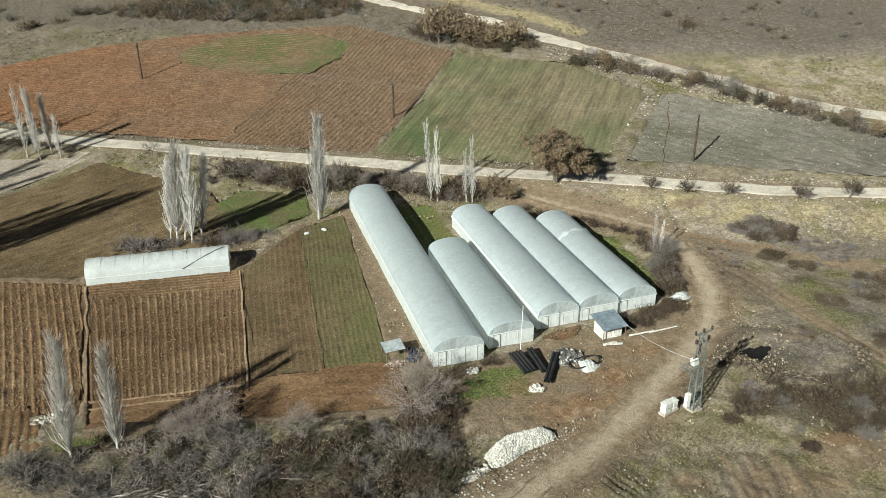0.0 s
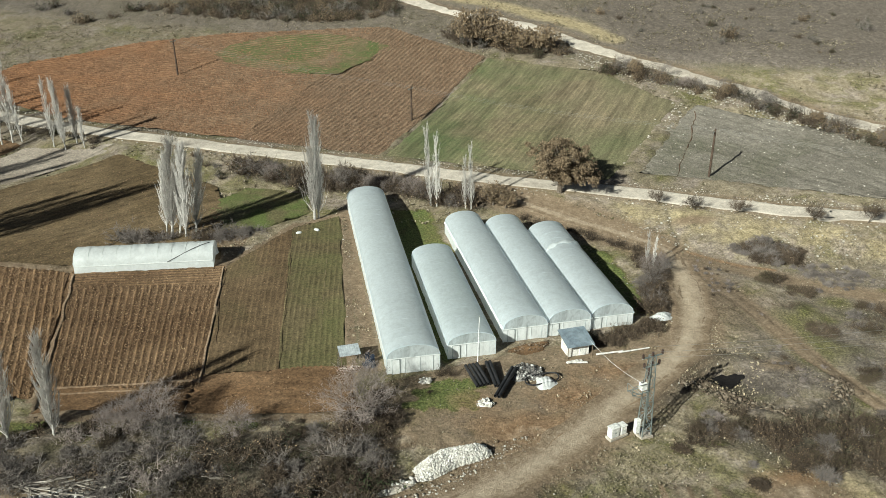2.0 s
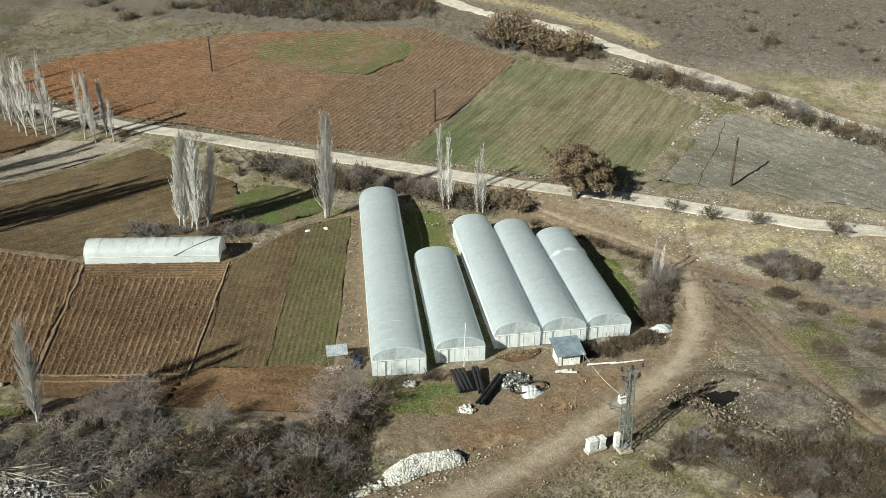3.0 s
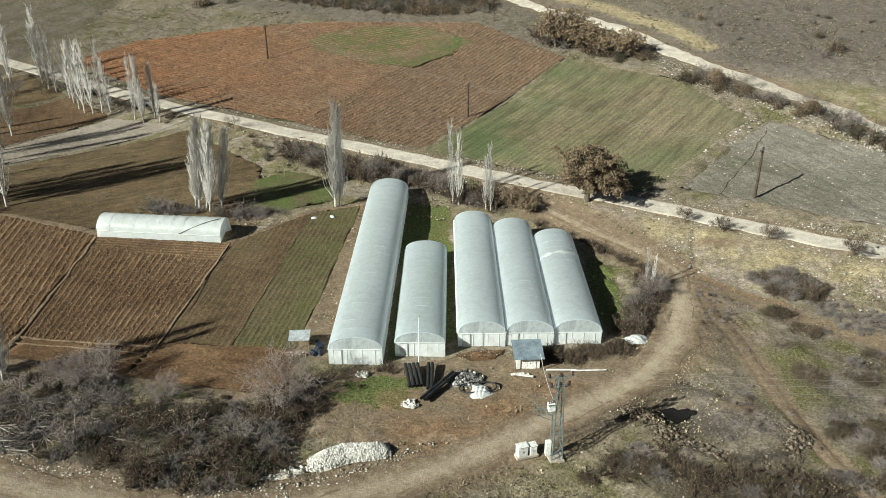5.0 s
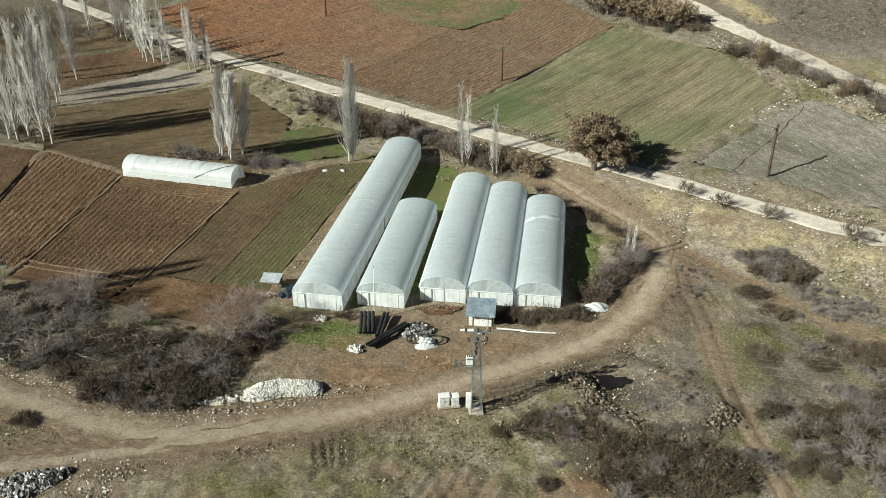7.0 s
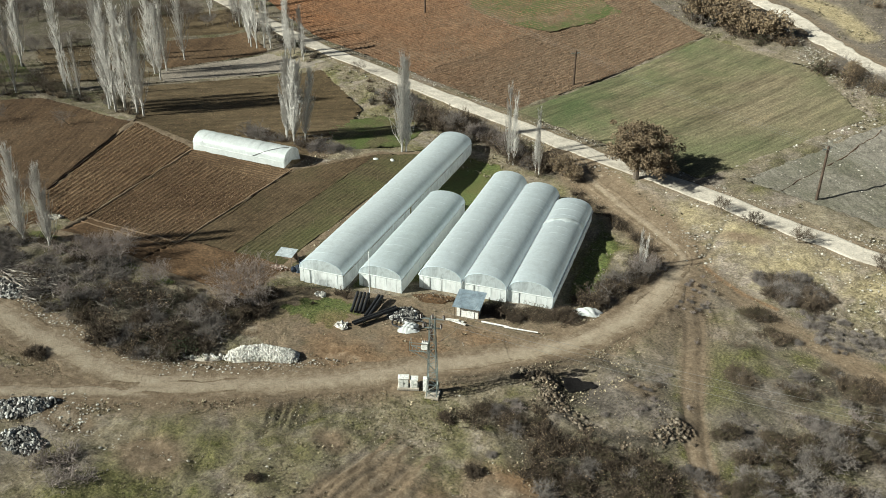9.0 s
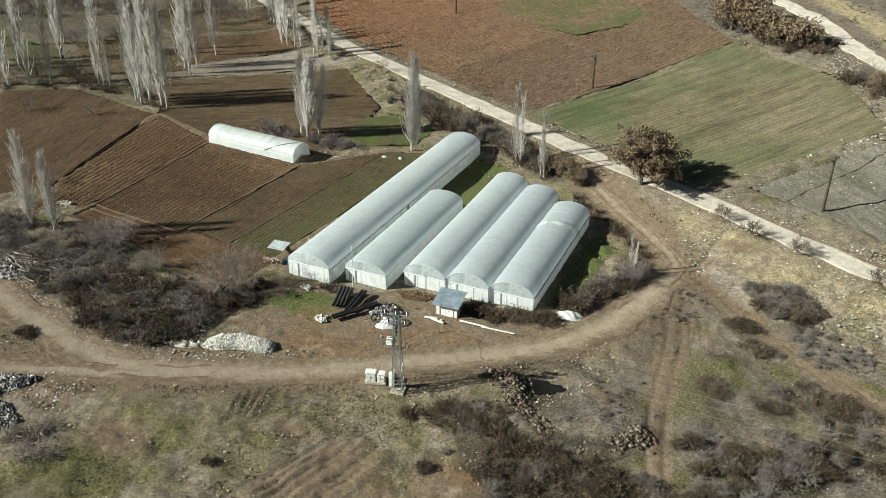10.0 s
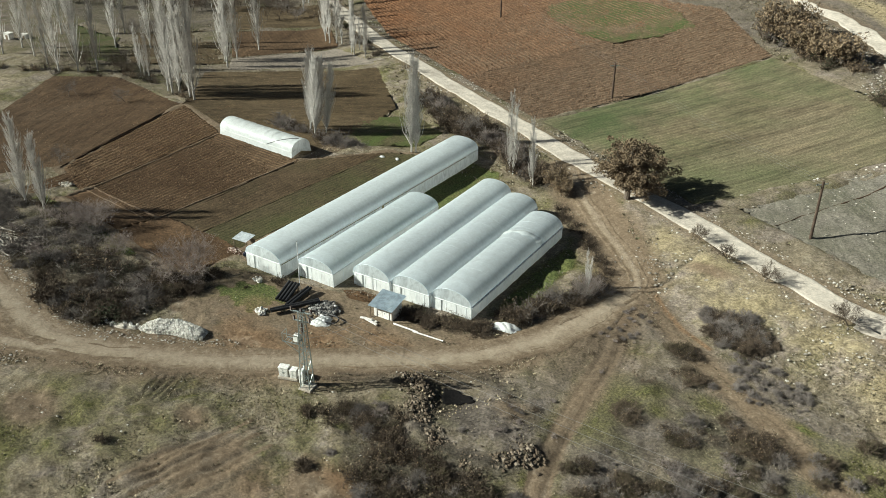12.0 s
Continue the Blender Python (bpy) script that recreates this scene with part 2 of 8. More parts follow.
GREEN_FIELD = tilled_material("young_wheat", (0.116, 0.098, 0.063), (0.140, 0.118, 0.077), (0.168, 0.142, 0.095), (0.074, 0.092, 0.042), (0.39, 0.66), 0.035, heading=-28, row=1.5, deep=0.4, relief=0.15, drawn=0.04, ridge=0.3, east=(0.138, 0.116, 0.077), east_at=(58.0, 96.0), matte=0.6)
OVAL = tilled_material("grass_on_plowland", (0.120, 0.082, 0.052), (0.136, 0.098, 0.063), (0.155, 0.118, 0.078), (0.078, 0.094, 0.036), (0.36, 0.54), 0.12, relief=0.3)
MEADOW = tilled_material("lush_grass", (0.095, 0.083, 0.045), (0.118, 0.106, 0.055), (0.145, 0.13, 0.072), (0.092, 0.114, 0.038), (0.45, 0.62), 0.16, relief=0.3)
STONY = tilled_material("stony_pasture", (0.155, 0.139, 0.114), (0.188, 0.170, 0.142), (0.230, 0.210, 0.177), (0.120, 0.118, 0.080), (0.5, 0.75), 0.05, relief=0.25, matte=0.15)
PALE = tilled_material("pale_fallow", (0.23, 0.195, 0.158), (0.275, 0.238, 0.197), (0.32, 0.28, 0.232))
ROAD = tilled_material("gravel_road", (0.38, 0.338, 0.285), (0.46, 0.414, 0.352), (0.53, 0.48, 0.412), matte=0.2, even=0.5)
FILM = film_material("greenhouse_film", (0.81, 0.88, 0.925), see=0.09, glow=0.57, dirt=0.10, passing=1.03)
FILM_GABLE = film_material("gable_film", (0.76, 0.81, 0.83), see=0.17, glow=0.55, dirt=0.55, rough=0.3, hang=0.5)
TUNNEL_FILM = film_material("tunnel_film", (0.86, 0.90, 0.905), see=0.07, glow=0.5, dirt=0.15, passing=1.1)
FILM_WHITE = film_material("white_film", (0.88, 0.90, 0.89), see=0.05, glow=0.36, dirt=0.15)
FILM_FRONT = film_material("front_wall_film", (0.90, 0.92, 0.915), see=0.03, glow=0.38, dirt=0.22, rough=0.4, hang=0.6)
FILM_CLEAR = film_material("clear_film", (0.84, 0.87, 0.88), see=0.08, glow=0.36, dirt=0.4, rough=0.25, hang=0.5)
STEEL = surface("galvanised_steel", (0.26, 0.305, 0.30), (0.34, 0.39, 0.385), (0.42, 0.465, 0.46), 0.8, 8, 0.45, 0.7, 0.1, 0.01)
SHEET = surface("zinc_sheet", (0.16, 0.20, 0.235), (0.195, 0.24, 0.275), (0.24, 0.285, 0.32), 0.3, 1.2, 0.5, 0.0, 0.1, 0.01, local=True)
WHITE_WALL = surface("white_plaster", (0.55, 0.53, 0.49), (0.68, 0.66, 0.62), (0.76, 0.75, 0.71), 0.8, 5, 0.85, 0, 0.3, 0.01, local=True)
CABINET_PAINT = surface("cabinet_paint", (0.62, 0.62, 0.58), (0.70, 0.70, 0.66), (0.76, 0.76, 0.73), 0.8, 5, 0.5, 0, 0.1, 0.005, local=True)
WOOD = surface("weathered_wood", (0.10, 0.075, 0.055), (0.16, 0.12, 0.085), (0.24, 0.19, 0.14), 1.2, 9, 0.85, 0, 0.4, 0.01, local=True)
POLE_WOOD = surface("tarred_wood", (0.045, 0.032, 0.024), (0.075, 0.052, 0.038), (0.11, 0.08, 0.06), 0.8, 6, 0.85, 0, 0.4, 0.01, local=True)
PIPE_BLACK = surface("black_plastic", (0.012, 0.012, 0.013), (0.02, 0.02, 0.022), (0.035, 0.034, 0.034), 1.0, 6, 0.5, 0, 0.1, 0.01, local=True)
LIMESTONE = surface("white_limestone", (0.52, 0.49, 0.43), (0.66, 0.63, 0.57), (0.78, 0.75, 0.70), 0.6, 5, 0.9, 0, 0.5, 0.03)
FIELDSTONE = surface("field_stone", (0.34, 0.30, 0.25), (0.46, 0.42, 0.36), (0.60, 0.56, 0.50), 0.3, 5, 0.9, 0, 0.4, 0.02)
POPLAR_BARK = surface("pale_poplar_bark", (0.36, 0.345, 0.32), (0.46, 0.445, 0.415), (0.56, 0.545, 0.51), 0.5, 4, 0.85, 0, 0.3, 0.02, local=True, per_thing=0.08)
POPLAR_TWIG = surface("pale_twigs", (0.45, 0.43, 0.405), (0.55, 0.528, 0.50), (0.64, 0.62, 0.59), 0.5, 4, 0.85, 0, 0.2, 0.01, local=True, per_thing=0.08)
BARK = surface("brown_bark", (0.09, 0.072, 0.056), (0.14, 0.115, 0.092), (0.20, 0.17, 0.14), 0.8, 5, 0.9, 0, 0.4, 0.02, local=True)
TWIG_BROWN = surface("brown_twigs", (0.046, 0.034, 0.024), (0.080, 0.060, 0.043), (0.135, 0.105, 0.078), 0.4, 3, 0.9, 0, 0.2, 0.01, local=True, per_thing=0.25)
TWIG_GREY = surface("grey_twigs", (0.118, 0.102, 0.092), (0.165, 0.144, 0.131), (0.225, 0.20, 0.183), 0.4, 3, 0.9, 0, 0.2, 0.01, local=True, per_thing=0.2)
TWIG_PALE = surface("pale_reddish_twigs", (0.20, 0.167, 0.150), (0.26, 0.22, 0.20), (0.33, 0.283, 0.262), 0.4, 3, 0.9, 0, 0.2, 0.01, local=True)
LEAF_DRY = surface("dry_oak_leaves", (0.125, 0.090, 0.056), (0.205, 0.152, 0.096), (0.28, 0.215, 0.142), 0.5, 3, 0.8, 0, 0.2, 0.01, local=True, per_thing=0.15)
LEAF_OLIVE = surface("withered_olive_leaves", (0.055, 0.050, 0.026), (0.088, 0.078, 0.042), (0.13, 0.112, 0.064), 0.5, 3, 0.85, 0, 0.2, 0.01, local=True, per_thing=0.2)
LEAF_DARK = surface("dark_evergreen_leaves", (0.018, 0.026, 0.010), (0.032, 0.044, 0.017), (0.05, 0.065, 0.026), 0.5, 3, 0.7, 0, 0.2, 0.01, local=True, per_thing=0.2)
INSULATOR = surface("porcelain", (0.035, 0.022, 0.018), (0.05, 0.032, 0.026), (0.08, 0.05, 0.04), 1, 5, 0.3, 0, 0.05, 0.01, local=True)
WIRE = surface("aluminium_wire", (0.20, 0.20, 0.20), (0.25, 0.25, 0.25), (0.3, 0.3, 0.3), 1, 5, 0.5, 0.5, 0.0, 0.01, local=True)
TARP = surface("blue_tarpaulin", (0.012, 0.017, 0.028), (0.028, 0.036, 0.052), (0.11, 0.125, 0.15), 1.5, 6, 0.8, 0, 0.4, 0.03, local=True)
RUBBLE = surface("grey_scrap", (0.10, 0.095, 0.09), (0.22, 0.21, 0.20), (0.5, 0.49, 0.47), 1.8, 6, 0.7, 0.1, 0.4, 0.03)

# ---- lie of the land ----
ROAD_X = [-260, -86, -55, -31, -9, 12, 27, 46, 64, 80, 93, 260]
ROAD_Y = [286, 196, 180, 170, 161, 152.5, 146.5, 140, 133, 127.5, 125, 94]


def smooth01(a):
    a = np.clip(a, 0, 1)
    return a * a * (3 - 2 * a)


GULLY = [(53.2, 122.4), (53.9, 124), (53.6, 126), (53.9, 128.6), (54.3, 131.8)]
DITCH = [(56.5, 139.3), (60.4, 146), (63.8, 153), (67.8, 162), (71.4, 171)]
EARTH_BANK = [(42.2, 84.6), (45.0, 85.6), (46.4, 83.4), (47.4, 81.3), (50.2, 79.7), (54.4, 78.9), (57.6, 80.3), (60.0, 83.4), (60.4, 85.2)]


def lattice(ix, iy, seed):
    """Random numbers from -1 to 1 for whole-numbered places."""
    n = (ix * 374761393 + iy * 668265263 + int(seed * 1000) * 1442695041) & 0x7FFFFFFF
    n = ((n ^ (n >> 13)) * 1274126177) & 0x7FFFFFFF
    return ((n ^ (n >> 16)) & 0xFFFF) / 32767.5 - 1


def wavy(x, y, scale, seed=0.0):
    """Smooth random waves about -1 to 1, of two sizes."""
    total = 0.0
    for cell, weight in ((1.9 * scale, 1.0), (0.8 * scale, 0.45)):
        u, v = np.asarray(x, float) / cell + 50.3, np.asarray(y, float) / cell + 31.7
        iu, iv = np.floor(u).astype(np.int64), np.floor(v).astype(np.int64)
        fu, fv = smooth01(u - iu), smooth01(v - iv)
        low = lattice(iu, iv, seed) * (1 - fu) + lattice(iu + 1, iv, seed) * fu
        high = lattice(iu, iv + 1, seed) * (1 - fu) + lattice(iu + 1, iv + 1, seed) * fu
        total = total + weight * (low * (1 - fv) + high * fv)
    return total


def near_line(x, y, line):
    """Distance from points to a polyline."""
    best = np.full(np.shape(x), 1e9)
    for (ax, ay), (bx, by) in zip(line[:-1], line[1:]):
        dx, dy = bx - ax, by - ay
        t = np.clip(((x - ax) * dx + (y - ay) * dy) / (dx * dx + dy * dy), 0, 1)
        best = np.minimum(best, np.hypot(x - ax - t * dx, y - ay - t * dy))
    return best


def lie(x, y):
    """Height of the land: a level valley floor, a bank up to the road and a slope beyond it."""
    x, y = np.asarray(x, float), np.asarray(y, float)
    d = (y - np.interp(x, ROAD_X, ROAD_Y)) * 0.92
    floor_z = 0.5 + 0.008 * np.clip(85 - y, -40, 60) - 0.008 * np.clip(x - 30, -60, 60)
    k = smooth01((d + 16) / 16)
    up = np.maximum(d, 0)
    slope = np.where(d < 57, 2.2 + 0.07 * up + 0.001 * up * up, 9.44 + 0.16 * (d - 57))
    slope = np.where(d > 240, 9.44 + 0.16 * 183 + 0.03 * (d - 240), slope)
    z = np.where(d < 0, floor_z * (1 - k) + 2.2 * k, slope)
    z = z + 1.3 * np.exp(-(((x + 27) / 13) ** 2) - ((y - 76) / 7.5) ** 2)
    bank = near_line(x, y, EARTH_BANK)
    z = z + 0.6 * np.exp(-((bank / 1.2) ** 2)) * (0.8 + 0.4 * wavy(x, y, 1.4, 2.2))
    z = z + 0.7 * np.exp(-(np.hypot((x - 55.8) / 4.6, (y - 85.2) / 4.6) ** 4))
    r = np.hypot(x - 48.5, y - 86.7)
    z = z - 0.6 * np.exp(-((r / 2.8) ** 2)) + 0.2 * np.exp(-(((r - 4.6) / 1.5) ** 2))
    return z


def at(x, y, lift=0.0):
    return Vector((x, y, float(lie(x, y)) + lift))


def inside(x, y, poly, grow=0.0):
    """True in a convex polygon; grow widens it."""
    cx, cy = np.mean([p[0] for p in poly]), np.mean([p[1] for p in poly])
    ok = np.ones(np.shape(x), bool)
    for (ax, ay), (bx, by) in zip(poly, [*poly[1:], poly[0]]):
        nx, ny = by - ay, ax - bx
        ln = math.hypot(nx, ny)
        side = ((x - ax) * nx + (y - ay) * ny) / ln
        own = ((cx - ax) * nx + (cy - ay) * ny) / ln
        ok &= side * (1 if own > 0 else -1) > -grow
    return ok


MAIN_TRACK = [(-60, 78), (-30, 67.5), (-14.4, 64.4), (-7.3, 63.9), (0.7, 63.2), (8.7, 64.2), (16.8, 68.2), (25.9, 74.5), (34.8, 82.8), (43.6, 91.4), (48.2, 99), (50.7, 108), (51.3, 117.3), (50, 122), (45.2, 127), (38, 132.8), (31, 138), (24.5, 145)]
SIDE_TRACK = [(16.8, 68.2), (8.9, 62.4), (2.5, 59), (-8, 53), (-25, 46)]
LOW_TRACK = [(51, 119), (54.2, 118.2), (61.2, 112.9), (67.2, 109.3), (76.3, 104.5), (84.1, 99.8), (110, 88)]
RUT_TRACK = [(52.4, 117), (54.6, 111), (57.1, 103.4), (59.4, 93.2), (60.6, 88.4), (62.3, 83.2), (63.7, 80.2), (65.2, 76.2), (66.6, 73), (70, 64)]
UPPER_ROAD = [(-8, 280), (6, 262), (17, 250), (26, 240), (36, 233), (48.7, 221), (55.5, 210), (66, 198.8), (77, 187.4), (88.2, 175.2), (97, 165), (110, 154.6), (140, 136), (200, 108)]

FIELDS = {
    "west": [(-55, 122.3), (-35.7, 117.3), (-29.5, 86), (-41, 89.3)],
    "middle": [(-35.1, 113.8), (-14.0, 112.8), (-11.9, 87.5), (-29.2, 88.2)],
    "tunnel_strip": [(-36.0, 118.0), (-14.2, 118.6), (-13.9, 112.2), (-35.0, 113.2)],
    "brown": [(-14.2, 118.6), (-6.0, 131.6), (-3.3, 90.8), (-11.9, 90.5)],
    "sprout": [(-6.2, 131.6), (1.2, 136), (4.4, 91.6), (-3.5, 90.8)],
    "headland": [(-12.3, 90.6), (4.6, 91.6), (6.2, 82.5), (-12.6, 82.4)],
    "headland_west": [(-29.2, 88.6), (-12.1, 87.8), (-12.4, 82.6), (-28.2, 82.8)],
    "north_west": [(-56, 123.2), (-36, 119.6), (-15.5, 120.6), (-17.5, 135), (-21, 150), (-43, 166.6), (-71.3, 138.9)],
    "fallow": [(-76, 149.6), (-63, 172.6), (-45, 168.2), (-69, 143.6)],
    "far_brown": [(-77, 150.3), (-64, 173.4), (-80, 185), (-98, 166)],
    "left_brown": [(-76, 93), (-94, 114), (-83, 123.6), (-56, 122.2), (-42, 89.3), (-47, 78)],
    "red": [(-95, 211), (-84, 226), (-58, 234), (-33, 236), (6.8, 232.2), (-20.6, 170.6), (-58, 185.6)],
    "red_east": [(6.2, 232.4), (9, 232), (32, 207), (7.4, 158.8), (-21.2, 170.7)],
    "wheat": [(32.6, 206.3), (56, 195), (68.5, 175.5), (47.5, 143.5), (8.4, 158.8)],
    "stony": [(71.2, 174), (108, 151), (99, 129.5), (53, 145.8)],
    "beyond": [(-99, 167), (-81.5, 186), (-100, 200), (-130, 182)],
    "far_meadow": [(-104, 124.1), (-93.3, 130.5), (-115.2, 141.5), (-139.8, 142.5)],
    "garden": [(-21, 143), (-15.6, 149), (-4.3, 145), (-4.2, 136.9), (-11.2, 130.4), (-20.3, 136)],
}
# ground coloured darker beneath the bushes
UNDER_BUSHES = [[(-34, 76.5), (-24, 79.5), (-10, 80), (-10, 68), (-18, 69), (-30, 72)], [(-10, 80), (0, 79.6), (7, 81), (9.5, 76), (9.2, 69.5), (6, 66.6), (0, 66.5), (-10, 68)], [(3.5, 80), (8.5, 85.5), (11, 84), (9.6, 78)], [(60.5, 119.6), (62, 121), (66.5, 122.2), (71.5, 118), (68.7, 114.8), (64.6, 114.9)], [(34, 95), (43.5, 98.6), (43.8, 97.6), (35, 94.2)]]
GREEN_STRIPS = [[(8.2, 138), (16, 138), (23.3, 97), (15.8, 91)], [(37.4, 126), (42.5, 120), (44.5, 103), (41.2, 100.5)], [(-16, 81.5), (-10, 81.5), (-10, 78.5), (-16, 78.5)], [(-31, 80.5), (-26, 82), (-25, 79), (-30, 78)], [(-7, 81), (-4, 81.5), (-4, 79.5), (-7, 79)]]


def depth_in(x, y, poly):
    """How far points lie inside a convex polygon, in metres; negative outside."""
    cx, cy = np.mean([p[0] for p in poly]), np.mean([p[1] for p in poly])
    best = np.full(np.shape(x), 1e9)
    for (ax, ay), (bx, by) in zip(poly, [*poly[1:], poly[0]]):
        nx, ny = by - ay, ax - bx
        ln = math.hypot(nx, ny) * (1 if (cx - ax) * nx + (cy - ay) * ny > 0 else -1)
        best = np.minimum(best, ((x - ax) * nx + (y - ay) * ny) / ln)
    return best


def sheet_mesh(name, xs, ys, zs):
    """A grid of heights zs[j, i] over xs, ys."""
    ny, nx = zs.shape
    verts = np.stack([np.broadcast_to(xs, (ny, nx)), np.broadcast_to(ys[:, None], (ny, nx)), zs], -1).reshape(-1, 3)
    k = np.arange(ny * nx).reshape(ny, nx)
    quads = np.stack([k[:-1, :-1], k[:-1, 1:], k[1:, 1:], k[1:, :-1]], -1).reshape(-1, 4)
    me = bpy.data.meshes.new(name)
    me.vertices.add(len(verts))
    me.vertices.foreach_set("co", verts.ravel())
    me.loops.add(quads.size)
    me.loops.foreach_set("vertex_index", quads.ravel())
    me.polygons.add(len(quads))
    me.polygons.foreach_set("loop_start", np.arange(len(quads)) * 4)
    me.polygons.foreach_set("use_smooth", np.ones(len(quads), bool))
    me.update()
    return me


def stretch(lo, hi, step, far, grow=1.25):
    """Even steps from lo to hi and growing ones out to far on both sides."""
    mid = np.arange(lo, hi + step / 2, step)
    out, s, v = [], step, hi
    while v < hi + far:
        s *= grow
        v += s
        out.append(v)
    out = np.array(out)
    return np.concatenate([(lo - (out - hi))[::-1], mid, out])


def track_ways(X, Y):
    """Distances to the beaten tracks, the faint tracks, the upper road and the road."""
    tracks = np.minimum.reduce([near_line(X, Y, t) for t in (MAIN_TRACK, SIDE_TRACK)]) + 0.7 * wavy(X, Y, 2.4, 9.1)
    lows = np.minimum(near_line(X, Y, LOW_TRACK), near_line(X, Y, RUT_TRACK))
    return tracks, lows, near_line(X, Y, UPPER_ROAD), near_line(X, Y, list(zip(ROAD_X, ROAD_Y)))


def blot(X, Y, x, y, rx, ry, much, ragged=0.35):
    """Soft patch with an uneven outline."""
    r = np.hypot((X - x) / rx, (Y - y) / ry)
    return much * np.exp(-((r * (1 + ragged * wavy(X, Y, 1.5, 4.7))) ** 2))


def wear_tone_rgba(X, Y):
    """How bare, green, straw-coloured and darkened the turf is."""
    tracks, lows, up, road = track_ways(X, Y)
    soil = np.clip(1.25 - tracks / 6.0, 0, 1)
    soil = np.maximum(soil, np.clip(0.95 - (lows + 0.35 * wavy(X, Y, 1.8, 5.1)) / np.interp(Y, [84, 92, 106], [2.0, 3.2, 4.4]), 0, 0.9))
    soil = np.maximum(soil, 0.7 * np.clip(1.3 - up / 5.0, 0, 1))
    soil = np.maximum(soil, 0.75 * np.clip(1.2 - road / 5.0, 0, 1))
    soil = np.maximum(soil, 0.62 * inside(X, Y, [(6, 80), (20, 74), (46, 98), (36, 97), (22, 92), (8, 88)], 0.5))
    soil = np.maximum(soil, 0.62 * np.exp(-(np.hypot((X - 54) / 9, (Y - 104) / 12) ** 2)))
    soil = np.maximum(soil, 0.45 * np.exp(-(np.hypot((X - 52) / 7, (Y - 66) / 6) ** 2)))
    soil = np.maximum(soil, 0.8 * np.clip(1.3 - near_line(X, Y, [(2.0, 138), (4.5, 115), (7.6, 91)]) / 1.6, 0, 1))
    soil = np.maximum(soil, 0.30 * np.clip((Y - np.interp(X, ROAD_X, ROAD_Y) - 66) / 10, 0, 1))
    for off in (-0.85, 0.85):
        rut = near_line(X, Y, [(x + off, y) for x, y in RUT_TRACK]) + 0.15 * wavy(X, Y, 1.2, 6.3)
        soil = np.maximum(soil, np.interp(Y, [80, 90], [1.2, 0.85]) * np.exp(-((rut / 0.5) ** 2)))
    soil = np.maximum(soil, 0.62 * np.exp(-(np.hypot((X - 42) / 5, (Y - 62) / 6) ** 2)))
    soil = np.maximum(soil, 0.85 * np.exp(-(np.hypot((X - 53) / 6, (Y - 108) / 12) ** 2)))
    green = 0.35 * np.clip(wavy(X, Y, 7, 4.2), 0, 1)
    green = np.maximum(green, np.clip(0.30 + 0.42 * wavy(X, Y, 4.2, 2.6), 0, 0.66) * np.clip((X - 42) / 8, 0, 1) * np.clip((112 - Y) / 6, 0, 1))
    green = np.maximum(green, np.clip(0.44 + 0.42 * wavy(X, Y, 3.0, 7.1), 0, 0.72) * np.clip((X - 10) / 6, 0, 1) * np.clip((73 - Y) / 4, 0, 1) * np.clip((38 - X) / 6, 0, 1))
    # Green growth; the patch at (36.5, 79.4) also paints in the mast's shadow.
    for px, py, rx, ry, much in ((63.8, 101.2, 2.2, 2.8, 0.75), (65.8, 98.9, 2.6, 2.2, 0.7), (36.5, 79.4, 2.6, 1.2, 0.7), (33.9, 67.5, 4, 3, 0.5), (29.6, 63.2, 4.5, 3.2, 0.62), (21.6, 51.5, 5, 4, 0.66), (21.3, 59.4, 4.5, 5, 0.7), (24.1, 53.8, 4, 4, 0.66), (22.4, 66.4, 3.2, 2.6, 0.66), (78.4, 106.5, 3.2, 1.4, 0.85), (81.5, 103.8, 3.4, 1.3, 0.8), (60.6, 77.6, 1.6, 2.6, 0.8), (62.4, 75.2, 1.5, 3.5, 0.8), (67.0, 77.6, 1.2, 4, 0.8), (66.0, 81, 1.0, 3, 0.7), (66.5, 107.6, 2.6, 2.6, 0.75), (69.5, 104, 3, 2.4, 0.7), (71, 83.6, 1.6, 1.2, 0.7), (43, 75.2, 2.0, 1.4, 0.8), (75.5, 86.5, 3, 2, 0.66), (74, 96, 8, 5, 0.5), (70, 100, 5, 3, 0.5), (42, 71, 3, 2.5, 0.6), (50, 82.6, 3, 1.2, 0.5), (67, 91, 4, 3, 0.4), (2, 80.5, 3, 1.2, 0.5)):
        green = np.maximum(green, blot(X, Y, px, py, rx, ry, much))
    for strip in GREEN_STRIPS:
        green = np.maximum(green, np.clip((depth_in(X, Y, strip) + 0.5 * wavy(X, Y, 0.9, 6.6)) / 1.2 + 0.4, 0, 1) * np.clip(0.98 + 0.25 * wavy(X, Y, 1.5, 3.3), 0, 1.1))
    green = np.maximum(green, np.clip(1.55 - np.hypot(((X - 15.6) * 0.85 + (Y - 84.8) * 0.53) / 5.2, ((Y - 84.8) * 0.85 - (X - 15.6) * 0.53) / 3.0) + 0.55 * wavy(X, Y, 1.3, 5.5) + 0.25 * wavy(X, Y, 0.6, 1.5), 0, 1.0))
    plots = inside(X, Y, [(-44, 88), (-57, 123), (-36, 119), (-32, 86)]) | inside(X, Y, [(-37, 119), (-14, 119.5), (-11, 86), (-30, 85)]) | inside(X, Y, [(-15, 119), (-6, 133), (2, 138), (6, 88), (-12, 86)]) | inside(X, Y, [(-30, 88.5), (5, 91.5), (7, 81), (-28, 80.5)])
    plots = plots | inside(X, Y, [(-57, 123), (-26, 131), (-12, 131), (-14, 117), (-36, 117)])
    soil = np.where(plots, 0.85, np.where(green > 0.8, soil * 0.2, soil))
